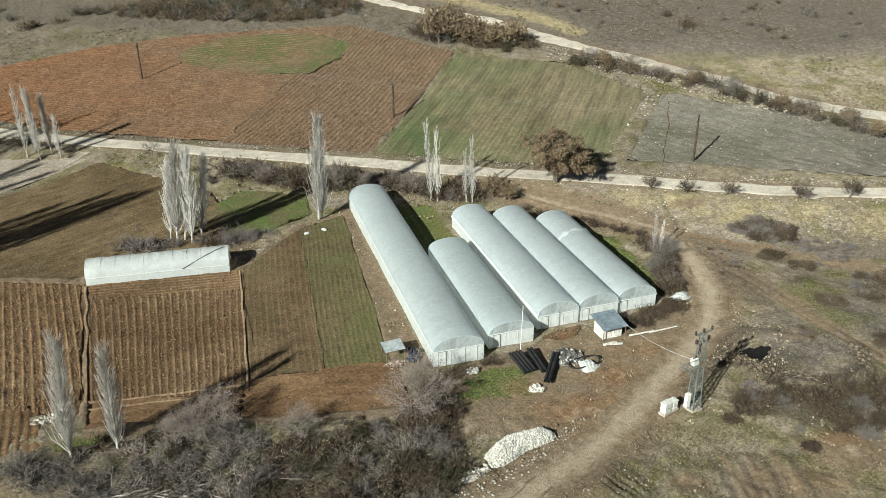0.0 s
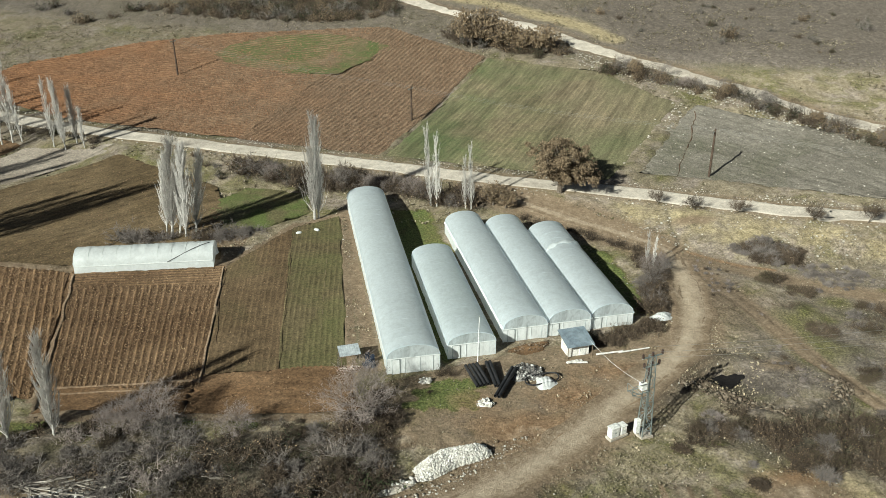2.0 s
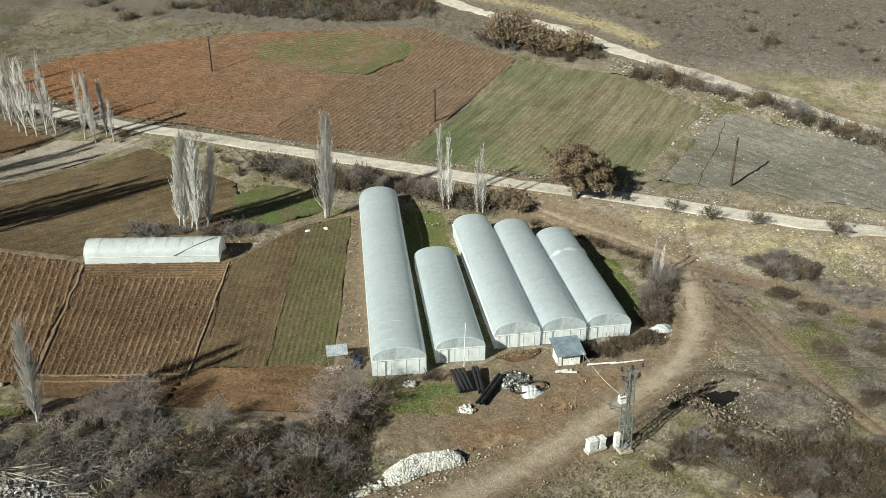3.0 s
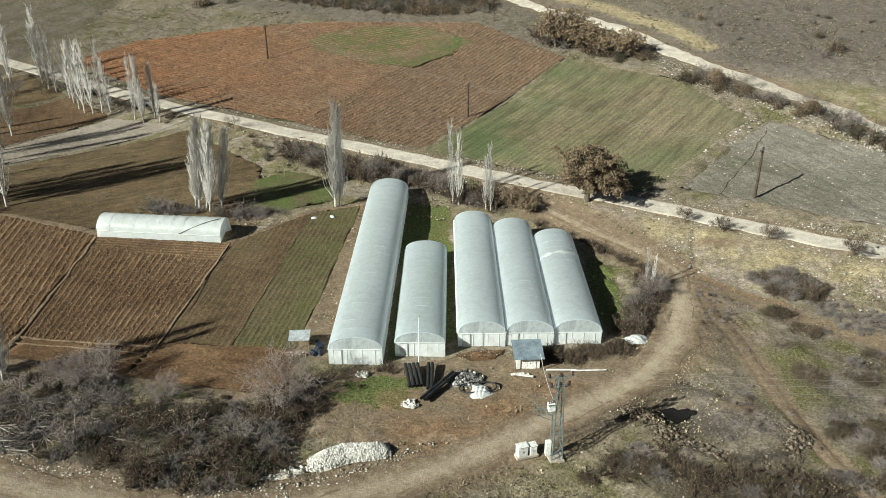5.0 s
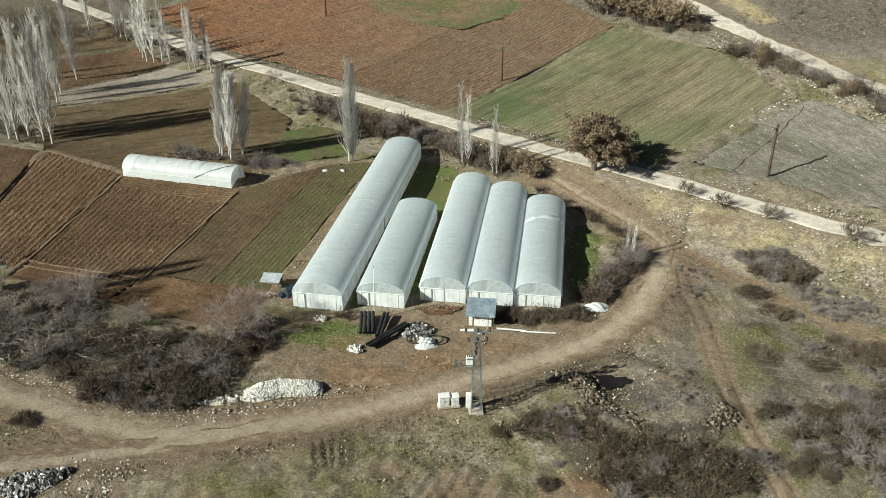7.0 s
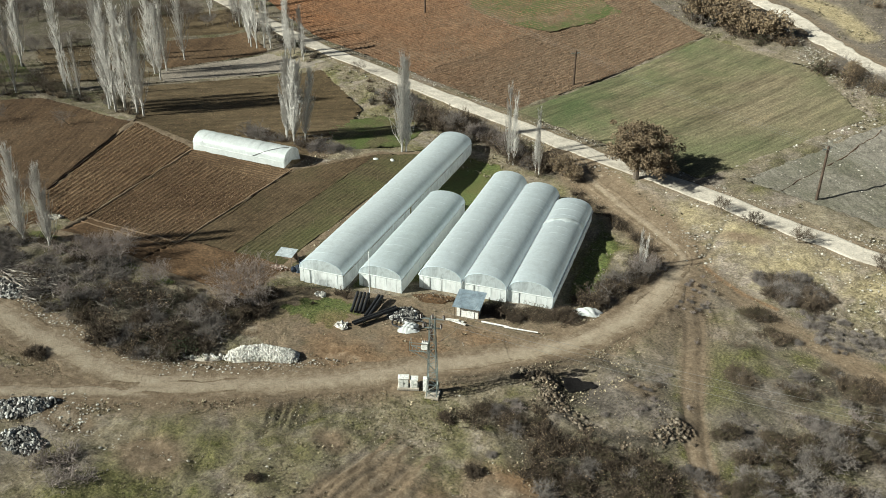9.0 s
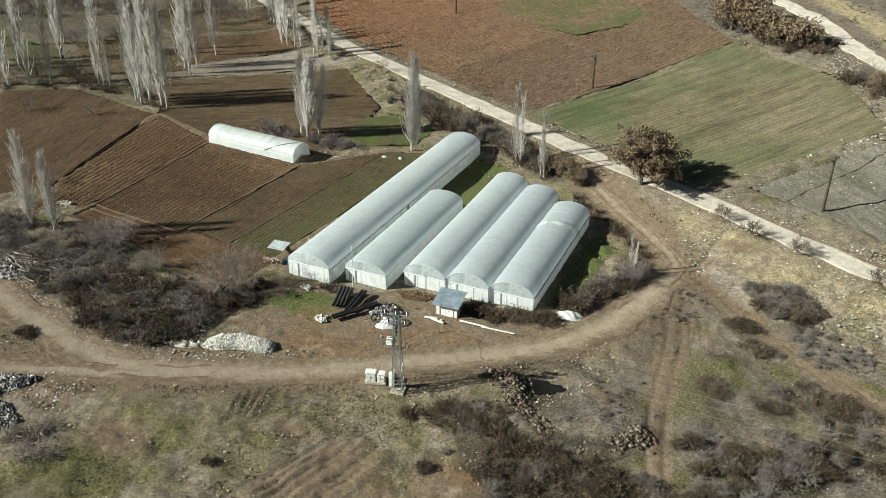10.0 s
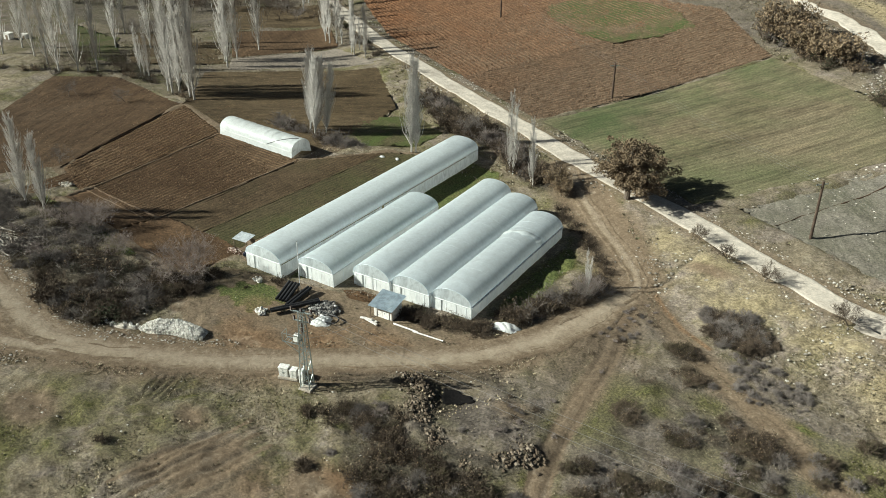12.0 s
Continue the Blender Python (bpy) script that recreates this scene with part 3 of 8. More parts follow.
    soil = soil * (1 - 0.92 * np.exp(-(np.hypot((X - 54.8) / 4.6, (Y - 86.4) / 5.0) ** 4)))
    d_south = np.interp(X, ROAD_X, ROAD_Y) - Y
    straw = 0.85 * np.exp(-(((d_south - 9) / 6.5) ** 2)) * np.clip((X - 40) / 8, 0, 1) * np.clip(0.75 + 0.55 * wavy(X, Y, 2.2, 3.9), 0.1, 1.15) + 0.2 * np.clip(wavy(X, Y, 8, 7.7), 0, 1)
    straw = np.maximum(straw, 0.12 * np.clip((Y - np.interp(X, ROAD_X, ROAD_Y) - 66) / 10, 0, 1))
    dark_turf = np.zeros(X.shape)
    for poly in UNDER_BUSHES:
        dark_turf = np.maximum(dark_turf, 0.85 * inside(X, Y, poly))
    dark_turf = dark_turf * np.clip(0.75 + 0.6 * wavy(X, Y, 2.0, 8.8), 0, 1)
    dark_turf = np.maximum(dark_turf, 0.42 * np.clip((Y - np.interp(X, ROAD_X, ROAD_Y) - 66 + 4 * wavy(X, Y, 5, 2.2)) / 10, 0, 1) * np.clip((X - 30) / 30, 0.4, 1))
    dark_turf = np.maximum(dark_turf, 0.8 * np.exp(-((near_line(X, Y, [(-19, 156.4), (-5.7, 150.4), (10.9, 144.4), (24.5, 137.5)]) / 2.0) ** 2)))
    for off in (0.0, 1.1):
        dark_turf = np.maximum(dark_turf, 0.6 * np.exp(-((near_line(X, Y, [(36.5, 80.0 + off), (41, 83.4 + off), (45, 88.0 + off), (50, 91.5 + off)]) / 0.4) ** 2)))
    dark_turf = np.maximum(dark_turf, 0.8 * np.exp(-((near_line(X, Y, EARTH_BANK) / 1.3) ** 2)))
    # The gully's shade, painted as a dark line along its groove.
    dark_turf = np.maximum(dark_turf, 0.5 * np.exp(-(((near_line(X, Y, GULLY) + 0.12 * wavy(X, Y, 0.7, 3.1)) / 0.38) ** 2)))
    for k in range(5):
        dark_turf = np.maximum(dark_turf, 0.65 * np.exp(-((near_line(X, Y, [(21.4 + 0.9 * k, 69.0 + 0.3 * k), (22.4 + 0.9 * k, 66.6 + 0.3 * k), (23.8 + 0.8 * k, 64.2 + 0.2 * k)]) / 0.32) ** 2)))
    dark_turf = np.maximum(dark_turf, 0.5 * np.exp(-(np.hypot((X - 48.6) / 5, (Y - 84) / 4) ** 2)))
    churned = near_line(X, Y, [(38.6, 81.4), (42, 84.4), (46.3, 89.0), (49.4, 91.6)])
    dark_turf = np.maximum(dark_turf, np.clip(0.42 + 0.4 * wavy(X, Y, 0.9, 2.3), 0, 0.8) * np.exp(-((churned / 1.5) ** 2)))
    # Ground beyond the road and in the far west toned darker overall.
    above = Y - np.interp(X, ROAD_X, ROAD_Y)
    dark_turf = np.maximum(dark_turf, 0.32 * np.clip(above / 4, 0, 1) * np.clip((90 - X) / 30, 0, 1))
    dark_turf = np.maximum(dark_turf, 0.35 * np.clip((-58 - X) / 8, 0, 1) * np.clip((Y - 116) / 6, 0, 1))
    straw = np.maximum(straw, 0.5 * np.exp(-(np.hypot((X + 98) / 12, (Y - 104) / 9) ** 2)))
    dark_turf = np.maximum(dark_turf, 0.6 * np.clip((-100 - X) / 10, 0, 1) * np.clip((Y - 142) / 6, 0, 1))
    # Dark soil, mud, and bush shade painted together as darker turf patches.
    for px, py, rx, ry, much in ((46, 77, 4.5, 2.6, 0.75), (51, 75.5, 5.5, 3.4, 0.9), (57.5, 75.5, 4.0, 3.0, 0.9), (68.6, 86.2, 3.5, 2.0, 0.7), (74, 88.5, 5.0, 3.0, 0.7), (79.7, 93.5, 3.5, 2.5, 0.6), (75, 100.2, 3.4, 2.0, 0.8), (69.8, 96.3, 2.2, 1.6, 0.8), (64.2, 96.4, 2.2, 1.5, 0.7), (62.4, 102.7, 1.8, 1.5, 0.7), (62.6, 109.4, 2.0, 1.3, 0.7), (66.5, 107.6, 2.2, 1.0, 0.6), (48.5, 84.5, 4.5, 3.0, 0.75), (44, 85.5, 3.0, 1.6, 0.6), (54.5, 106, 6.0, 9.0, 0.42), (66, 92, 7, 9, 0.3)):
        dark_turf = np.maximum(dark_turf, blot(X, Y, px, py, rx, ry, much))
    # dry bare patches and scraped streaks on the pasture
    for px, py, rx, ry, much in ((48.7, 67.6, 5.0, 3.2, 1.15), (38, 63, 4.0, 5.0, 1.1), (34.5, 60, 2.5, 4.0, 0.9), (30.8, 66.0, 3.0, 2.0, 0.8), (10.9, 77.5, 1.8, 1.3, 1.5), (55, 88.5, 3.5, 2.5, 0.7), (17, 55.5, 4.5, 3.0, 1.0), (5.5, 55.4, 3.5, 1.6, 1.5), (57.6, 128.1, 5, 1.6, 0.8), (24, 78, 6, 3, 1.2)):
        soil = np.maximum(soil, much * np.exp(-(np.hypot((X - px) / rx, (Y - py) / ry) ** 2)))
    for k in range(7):
        streak = np.exp(-((near_line(X, Y, [(31.5 + 1.5 * k, 55 + 0.3 * k), (33.8 + 1.3 * k, 63 + 0.4 * k), (34.4 + 1.2 * k, 70 - 0.3 * k)]) / 0.38) ** 2))
        soil = np.maximum(soil, (0.85 if k % 2 else 0.5) * streak)
        dark_turf = np.maximum(dark_turf, (0.0 if k % 2 else 0.5) * streak)
    band = np.exp(-((near_line(X, Y, [(8, 270), (24, 254), (40, 242), (54, 228), (64, 213)]) / 3.6) ** 2))
    straw = np.maximum(straw, 0.9 * band)
    dark_turf = dark_turf * (1 - band)
    straw = np.maximum(straw, 0.8 * np.exp(-(np.hypot((X - 53) / 12, (Y - 66) / 6) ** 2)) * np.clip(0.8 + 0.4 * wavy(X, Y, 2.2, 1.9), 0, 1))
    return np.stack([soil, np.clip(green, 0, 1), np.clip(straw, 0, 1), dark_turf], -1).astype(np.float32)


def growth_rgba(X, Y):
    """Mats of mauve-grey dead weeds and scraped rust-brown earth."""
    weeds, scraped = np.zeros(X.shape), np.zeros(X.shape)
    for spot in ((54.8, 86.5, 5.6, 5.6, 1.25), (54, 84, 3, 3, 0.9), (52, 91, 3.5, 3, 0.8), (58.5, 90, 3.5, 4, 0.8), (65.9, 88.1, 3, 3.5, 0.9), (72, 92, 2.5, 2, 0.8), (76, 95.5, 2.5, 2, 0.7), (72.7, 111.8, 4, 2, 1.0), (69.4, 112.2, 3, 1.5, 0.9), (76.2, 110.8, 3, 1.6, 0.9), (47, 74, 4, 3, 0.5), (44, 78, 3, 2.5, 0.6), (82, 114, 5, 2.5, 0.6), (60, 97, 2, 3, 0.5), (12, 50, 4, 3, 0.7)):
        weeds = np.maximum(weeds, blot(X, Y, *spot))
    weeds = np.maximum(weeds, np.clip(0.52 + 0.3 * wavy(X, Y, 3.6, 8.1), 0, 0.85) * np.clip((X - 44) / 8, 0, 1) * np.clip((116 - Y) / 6, 0, 1) * np.clip((Y - 66) / 5, 0, 1))
    above = Y - np.interp(X, ROAD_X, ROAD_Y)
    weeds = np.maximum(weeds, 0.95 * np.clip((above - 58) / 12, 0, 1) * np.clip((X - 45) / 25, 0.7, 1))
    for spot in ((49, 69.8, 4.5, 2.2, 0.9), (24, 78.5, 8, 3.6, 0.95), (30, 84, 6, 3.4, 0.9), (36, 89, 6, 3, 0.8), (18, 84, 4, 4, 0.6), (54, 112, 2.5, 5, 0.45), (57, 104, 2.2, 6, 0.35), (44, 64, 4, 3, 0.6), (40.5, 86.5, 5, 1.6, 0.5), (37, 69, 3, 2.5, 0.4)):
        scraped = np.maximum(scraped, blot(X, Y, *spot))
    scraped = np.maximum(scraped, np.exp(-((near_line(X, Y, [(54.3, 120.0), (57.2, 117.4), (60.6, 115.0), (64.9, 113.4)]) / 0.45) ** 2)))
    weeds = weeds * np.clip((near_line(X, Y, RUT_TRACK) - 1.2) / 1.5, 0.25, 1)
    return np.stack([weeds, scraped, weeds * 0, weeds * 0 + 1], -1).astype(np.float32)


def build_ground():
    xs, ys = stretch(-112, 122, 0.9, 1500), stretch(-40, 262, 0.9, 1500)
    near_x, near_y = np.arange(-45, 100, 0.28), np.arange(46, 130, 0.28)
    xs = np.concatenate([xs[xs < near_x[0] - 0.2], near_x, xs[xs > near_x[-1] + 0.2]])
    ys = np.concatenate([ys[ys < near_y[0] - 0.2], near_y, ys[ys > near_y[-1] + 0.2]])
    X, Y = np.meshgrid(xs, ys)
    Z = lie(X, Y)
    under = np.zeros(X.shape)
    for key, poly in FIELDS.items():
        near = key in ("west", "middle", "tunnel_strip", "brown", "sprout", "headland", "headland_west")
        under = np.maximum(under, smooth01((depth_in(X, Y, poly) + (0.15 if near else 0.25)) / (0.7 if near else 1.4)))
    tracks, lows, up, road = track_ways(X, Y)
    calm = np.clip((np.minimum(np.minimum(np.minimum(tracks, road), up - 0.8), lows + 0.4) - 2.2) / 3.0, 0.05, 1) * (1 - under)
    lumps = 0.22 * wavy(X, Y, 3.1, 0.3) + 0.15 * wavy(X, Y, 1.1, 1.7) + 0.28 * wavy(X, Y, 9.0, 2.9) + 0.12 * wavy(X, Y, 0.75, 4.4) + np.where((Y < 131) & (X > -46) & (X < 101), 0.075 * wavy(X, Y, 0.45, 7.4), 0)
    yard = inside(X, Y, [(-2, 82), (14, 78), (34, 86), (47, 99), (36, 127), (8, 142), (0, 140)])
    lumps = np.where(yard, lumps * 0.3, lumps)
    calm = calm * np.clip(np.hypot(X - 48.5, Y - 86.7) / 6, 0.1, 1)
    # scraped furrows and wheel marks in the turf
    for px, py, rx, ry, nx_, ny_, period, deep in ((36.6, 62.5, 5.0, 7.0, 0.98, -0.19, 1.1, 0.11), (24.0, 66.6, 1.9, 2.5, 0.89, 0.45, 0.85, 0.2), (57, 106, 4.0, 6.0, 0.93, 0.36, 1.3, 0.06), (44, 95, 4.5, 3.0, 0.5, -0.86, 1.1, 0.05)):
        across = (X - px) * nx_ + (Y - py) * ny_ + 0.25 * wavy(X, Y, 1.8, 2.7)
        Z = Z + deep * np.exp(-(np.hypot((X - px) / rx, (Y - py) / ry) ** 4)) * np.sin(2 * np.pi * across / period) * np.clip(0.6 + 0.7 * wavy(X, Y, 1.7, 3.6), 0, 1.3)
    Z = Z - 0.2 * np.exp(-((near_line(X, Y, GULLY) / 0.45) ** 2))
    Z = Z + lumps * calm - 0.35 * under - np.where(Y < 90, 0.16, 0.09) * np.exp(-(((lows - 0.85) / 0.3) ** 2)) * (1 - under)
    me = sheet_mesh("ground", xs, ys, Z)
    layer = me.attributes.new("wear_tone", "FLOAT_COLOR", "POINT")
    layer.data.foreach_set("color", wear_tone_rgba(X, Y).ravel())
    me.attributes.new("growth", "FLOAT_COLOR", "POINT").data.foreach_set("color", growth_rgba(X, Y).ravel())
    me.materials.append(GROUND)
    tagged(new("ground", me), "rough winter pasture with stones and worn earth", "ground", kind="structure")


build_ground()


def catmull(line, per=8):
    out = []
    pts = [Vector(p) for p in line]
    pts = [pts[0] * 2 - pts[1], *pts, pts[-1] * 2 - pts[-2]]
    for a, b, c, d in zip(pts[:-3], pts[1:-2], pts[2:-1], pts[3:]):
        for i in range(per):
            t = i / per
            out.append(0.5 * (2 * b + (c - a) * t + (2 * a - 5 * b + 4 * c - d) * t * t + (3 * b - a - 3 * c + d) * t ** 3))
    return [*out, pts[-2]]


def build_way(name, line, width, material, label, lift=0.06, rut=0.06, ragged=0.5, seed=1.0, across=15, wiggle=0.0, beaten=1.6, edge=0.3):
    """A road as a strip with two wheel ruts, a worn edge that sinks into the turf and a slight crown."""
    mid = catmull(line)
    verts, faces = [], []
    for i, p in enumerate(mid):
        q, r = mid[min(i + 1, len(mid) - 1)], mid[max(i - 1, 0)]
        way = (q - r).normalized()
        side = Vector((way.y, -way.x))
        if wiggle:
            p = p + side * (wiggle * float(wavy(p.x, p.y, 1.6, seed + 9)) + 0.4 * wiggle * float(wavy(p.x, p.y, 0.5, seed)))
        grow_l = width / 2 + ragged * (float(wavy(p.x, p.y, 2.3, seed)) + 0.5 * float(wavy(p.x, p.y, 0.9, seed)))
        grow_r = width / 2 + ragged * (float(wavy(p.y, p.x, 2.1, seed + 3)) + 0.5 * float(wavy(p.y, p.x, 0.8, seed)))
        for j in range(across):
            s = j / (across - 1) * 2 - 1
            w = p + side * (s * (grow_r if s > 0 else grow_l))
            z = float(lie(w.x, w.y)) + lift - rut * math.exp(-(((abs(s) - 0.45) / 0.16) ** 2)) + 0.02 * float(wavy(w.x, w.y, 0.7, seed))
            if j in (0, across - 1):
                z -= edge
            verts.append((w.x, w.y, z))
    for i in range(len(mid) - 1):
        for j in range(across - 1):
            k = i * across + j
            faces.append((k, k + 1, k + across + 1, k + across))
    me = bpy.data.meshes.new(name)
    me.from_pydata(verts, [], faces)
    me.polygons.foreach_set("use_smooth", np.ones(len(faces), bool))
    me.materials.append(material)
    if material is GROUND:
        # bare and beaten in the middle, as worn as the turf beside it at the edge
        co = np.array(verts)
        wear_tone = wear_tone_rgba(co[:, 0], co[:, 1])
        s = np.tile(np.linspace(-1, 1, across), len(mid))
        wear_tone[:, 0] = np.maximum(wear_tone[:, 0], beaten * np.clip(1.15 - np.abs(s), 0, 1) ** 0.7)
        wear_tone[:, 1:] *= np.abs(s)[:, None] ** 2
        me.attributes.new("wear_tone", "FLOAT_COLOR", "POINT").data.foreach_set("color", wear_tone.astype(np.float32).ravel())
    return tagged(new(name, me), label, "road", kind="structure")


build_way("road", list(zip(ROAD_X, ROAD_Y)), 4.4, ROAD, "pale gravel country road along the fields", 0.10, 0.03, 0.42, 2.0)
build_way("dirt_track", MAIN_TRACK[:13], 5.6, GROUND, "beaten brown earth track with wheel ruts", 0.07, 0.07, 0.8, 3.0)
build_way("dirt_track", [(51.2, 115.5), (51.4, 119), (50.6, 122.0), (45.8, 126.5), (40.3, 130.5), (35.3, 134.4), (30.4, 138.6), (24.5, 145)], 3.0, GROUND, "narrow earth track climbing to the road", 0.06, 0.06, 0.3, 6.0, beaten=1.35, edge=0.12)
build_way("dirt_track", SIDE_TRACK, 3.6, GROUND, "branch of the beaten earth track", 0.065, 0.07, 0.8, 4.0)
build_way("dirt_track", UPPER_ROAD, 4.2, ROAD, "pale dirt road climbing the hillside", 0.09, 0.05, 0.9, 5.0)


def build_field(name, poly, heading, spacing, depth, material, label, lift=0.02, along=0.9, per=5, clod=0.05, wander=0.0, fan=0.0, sharp=1.0, rag=0.25, hook=0.0, sink=0.06):
    """A tilled field clipped to its boundary, with furrows as relief. heading: degrees of the furrows from +y towards -x."""
    c = Vector((np.mean([p[0] for p in poly]), np.mean([p[1] for p in poly])))
    a = radians(heading)
    v_ax, u_ax = Vector((-math.sin(a), math.cos(a))), Vector((math.cos(a), math.sin(a)))
    reach_u = max(abs((Vector(p) - c).dot(u_ax)) for p in poly) + spacing
    reach_v = max(abs((Vector(p) - c).dot(v_ax)) for p in poly) + along
    us, vs = np.arange(-reach_u, reach_u, spacing / per), np.arange(-reach_v, reach_v, along)
    U, V = np.meshgrid(us, vs)
    X, Y = c.x + U * u_ax.x + V * v_ax.x, c.y + U * u_ax.y + V * v_ax.y
    keep = inside(X, Y, poly, max(spacing, along) * 1.6)
    bend = wander * wavy(X, Y, 9.0, 1.1)
    if hook:
        # rows swing aside where the plow turned
        bend = bend + hook * np.clip((V - reach_v * 0.72) / 2.5, 0, 1.5) ** 2
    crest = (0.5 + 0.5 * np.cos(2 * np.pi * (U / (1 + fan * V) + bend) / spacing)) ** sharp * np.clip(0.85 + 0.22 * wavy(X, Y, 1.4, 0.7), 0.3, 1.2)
    Z = lie(X, Y) + lift + depth * crest + clod * wavy(X, Y, 0.45, 3.1) + clod * 0.7 * wavy(X, Y, 0.8, 5.3)
    bm = bmesh.new()
    ny, nx = X.shape
    ok = keep[:-1, :-1] & keep[1:, :-1] & keep[:-1, 1:] & keep[1:, 1:]
    used = np.zeros(X.shape, bool)
    for dj in (0, 1):
        for di in (0, 1):
            used[dj : ny - 1 + dj, di : nx - 1 + di] |= ok
    ids = np.full(X.shape, -1)
    ids[used] = np.arange(used.sum())
    faces = np.stack([ids[:-1, :-1][ok], ids[:-1, 1:][ok], ids[1:, 1:][ok], ids[1:, :-1][ok]], -1)
    me = bpy.data.meshes.new(name)
    me.from_pydata(np.stack([X[used], Y[used], Z[used]], -1).tolist(), [], faces.tolist())
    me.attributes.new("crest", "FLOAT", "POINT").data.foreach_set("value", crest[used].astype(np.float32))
    bm.from_mesh(me)
    for (ax, ay), (bx, by) in zip(poly, [*poly[1:], poly[0]]):
        n = Vector((by - ay, ax - bx, 0)).normalized()
        if n.dot(Vector((c.x - ax, c.y - ay, 0))) > 0:
            n = -n
        bmesh.ops.bisect_plane(bm, geom=bm.verts[:] + bm.edges[:] + bm.faces[:], plane_co=(ax, ay, 0), plane_no=n, clear_outer=True)
    rim = {v for e in bm.edges if e.is_boundary for v in e.verts}
    for v in rim:
        v.co.x += rag * float(wavy(v.co.x, v.co.y, 1.9 + rag, 6.1))
        v.co.y += rag * float(wavy(v.co.y, v.co.x, 1.7 + rag, 2.1))
        v.co.z -= sink
    bm.to_mesh(me)
    bm.free()
    me.polygons.foreach_set("use_smooth", np.ones(len(me.polygons), bool))
    me.materials.append(material)
    return tagged(new(name, me), label, "field", kind="structure")


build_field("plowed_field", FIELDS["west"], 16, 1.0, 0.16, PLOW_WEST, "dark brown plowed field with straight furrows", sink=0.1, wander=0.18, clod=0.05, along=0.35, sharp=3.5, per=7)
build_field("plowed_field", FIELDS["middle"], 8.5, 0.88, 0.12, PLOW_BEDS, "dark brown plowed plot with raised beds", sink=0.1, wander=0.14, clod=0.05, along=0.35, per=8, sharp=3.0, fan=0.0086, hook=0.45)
build_field("plowed_field", FIELDS["tunnel_strip"], 92, 0.8, 0.08, PLOW_BEDS, "brown turning strip beside the low tunnel", wander=0.2, clod=0.08, along=0.5)
build_field("sown_field", FIELDS["brown"], 3, 0.8, 0.03, SOWN, "smooth brown sown plot", sink=0.05, clod=0.03, per=7, sharp=3.0, wander=0.15)
build_field("crop_rows", FIELDS["sprout"], 2.0, 0.7, 0.05, SPROUT, "olive green plot of sprouting crop rows", sink=0.05, clod=0.03, per=7, sharp=2.0, wander=0.15)
build_field("bare_headland", [(-38.2, 89), (-34.4, 88.6), (-30.2, 70), (-34.2, 69.4)], 12, 0.9, 0.16, DIRT, "muddy rutted strip beside the plowed plot", clod=0.08, rag=0.5, wander=0.4, per=6)
build_field("bare_headland", FIELDS["headland_west"], 85, 1.2, 0.04, DIRT, "bare brown headland soil below the beds", clod=0.06, rag=0.6)
build_field("bare_headland", FIELDS["headland"], 85, 1.2, 0.04, DIRT, "bare reddish-brown headland soil", clod=0.06, rag=0.6)
build_field("plowed_field", FIELDS["north_west"], -52, 0.9, 0.03, PLOW_NORTH, "dark olive-brown harrowed field below the road", clod=0.04, along=1.2)
build_field("fallow_field", FIELDS["fallow"], 60, 0.9, 0.03, PALE, "pale strip of fallow ground", clod=0.03, along=1.4)
build_field("plowed_field", FIELDS["far_brown"], 60, 0.9, 0.04, PLOW_LEFT, "brown plowed field by the poplars", clod=0.04, along=1.4)
build_field("plowed_field", FIELDS["beyond"], 60, 1.2, 0.04, PLOW_NORTH, "far brown field beyond the poplars", clod=0.04, along=1.6)
build_field("grass_plot", FIELDS["far_meadow"], 60, 1.2, 0.04, MEADOW, "far yellowish-green meadow among poplars", clod=0.05, along=1.6, rag=1.2)
build_field("plowed_field", [(-90.5, 132), (-73, 146), (-100, 167), (-116, 148)], 60, 1.2, 0.05, PLOW_NORTH, "dark olive-brown strip among the poplars", clod=0.05, along=1.6, rag=0.8)
build_field("plowed_field", FIELDS["left_brown"], 30, 1.0, 0.03, PLOW_LEFT, "smooth dark brown harrowed field", clod=0.04, along=1.2)
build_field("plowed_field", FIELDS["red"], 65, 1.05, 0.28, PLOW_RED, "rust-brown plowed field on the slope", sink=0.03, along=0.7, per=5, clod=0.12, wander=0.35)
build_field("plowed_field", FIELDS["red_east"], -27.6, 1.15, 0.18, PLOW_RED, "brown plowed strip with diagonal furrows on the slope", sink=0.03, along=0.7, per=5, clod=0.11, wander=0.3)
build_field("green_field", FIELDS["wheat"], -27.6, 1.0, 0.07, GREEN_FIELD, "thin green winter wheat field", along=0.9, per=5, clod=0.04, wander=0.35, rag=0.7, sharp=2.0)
build_field("stony_pasture", FIELDS["stony"], 40, 1.2, 0.03, STONY, "grey stony pasture beyond the road", along=1.0, per=4, clod=0.10, rag=2.6, sink=0.06)
build_field("grass_plot", FIELDS["garden"], 30, 0.8, 0.0, MEADOW, "lush green grass plot under poplars", clod=0.06, rag=1.0)
build_field("grass_plot", [(-35, 222), (-31, 228), (-21, 231.5), (-9, 230.5), (2, 226), (6.5, 219), (5.5, 210), (-1, 204), (-12, 204.5), (-25, 212)], 40, 0.9, 0.02, OVAL, "green grass patch on the plowed slope", lift=0.20, clod=0.08, rag=2.6)


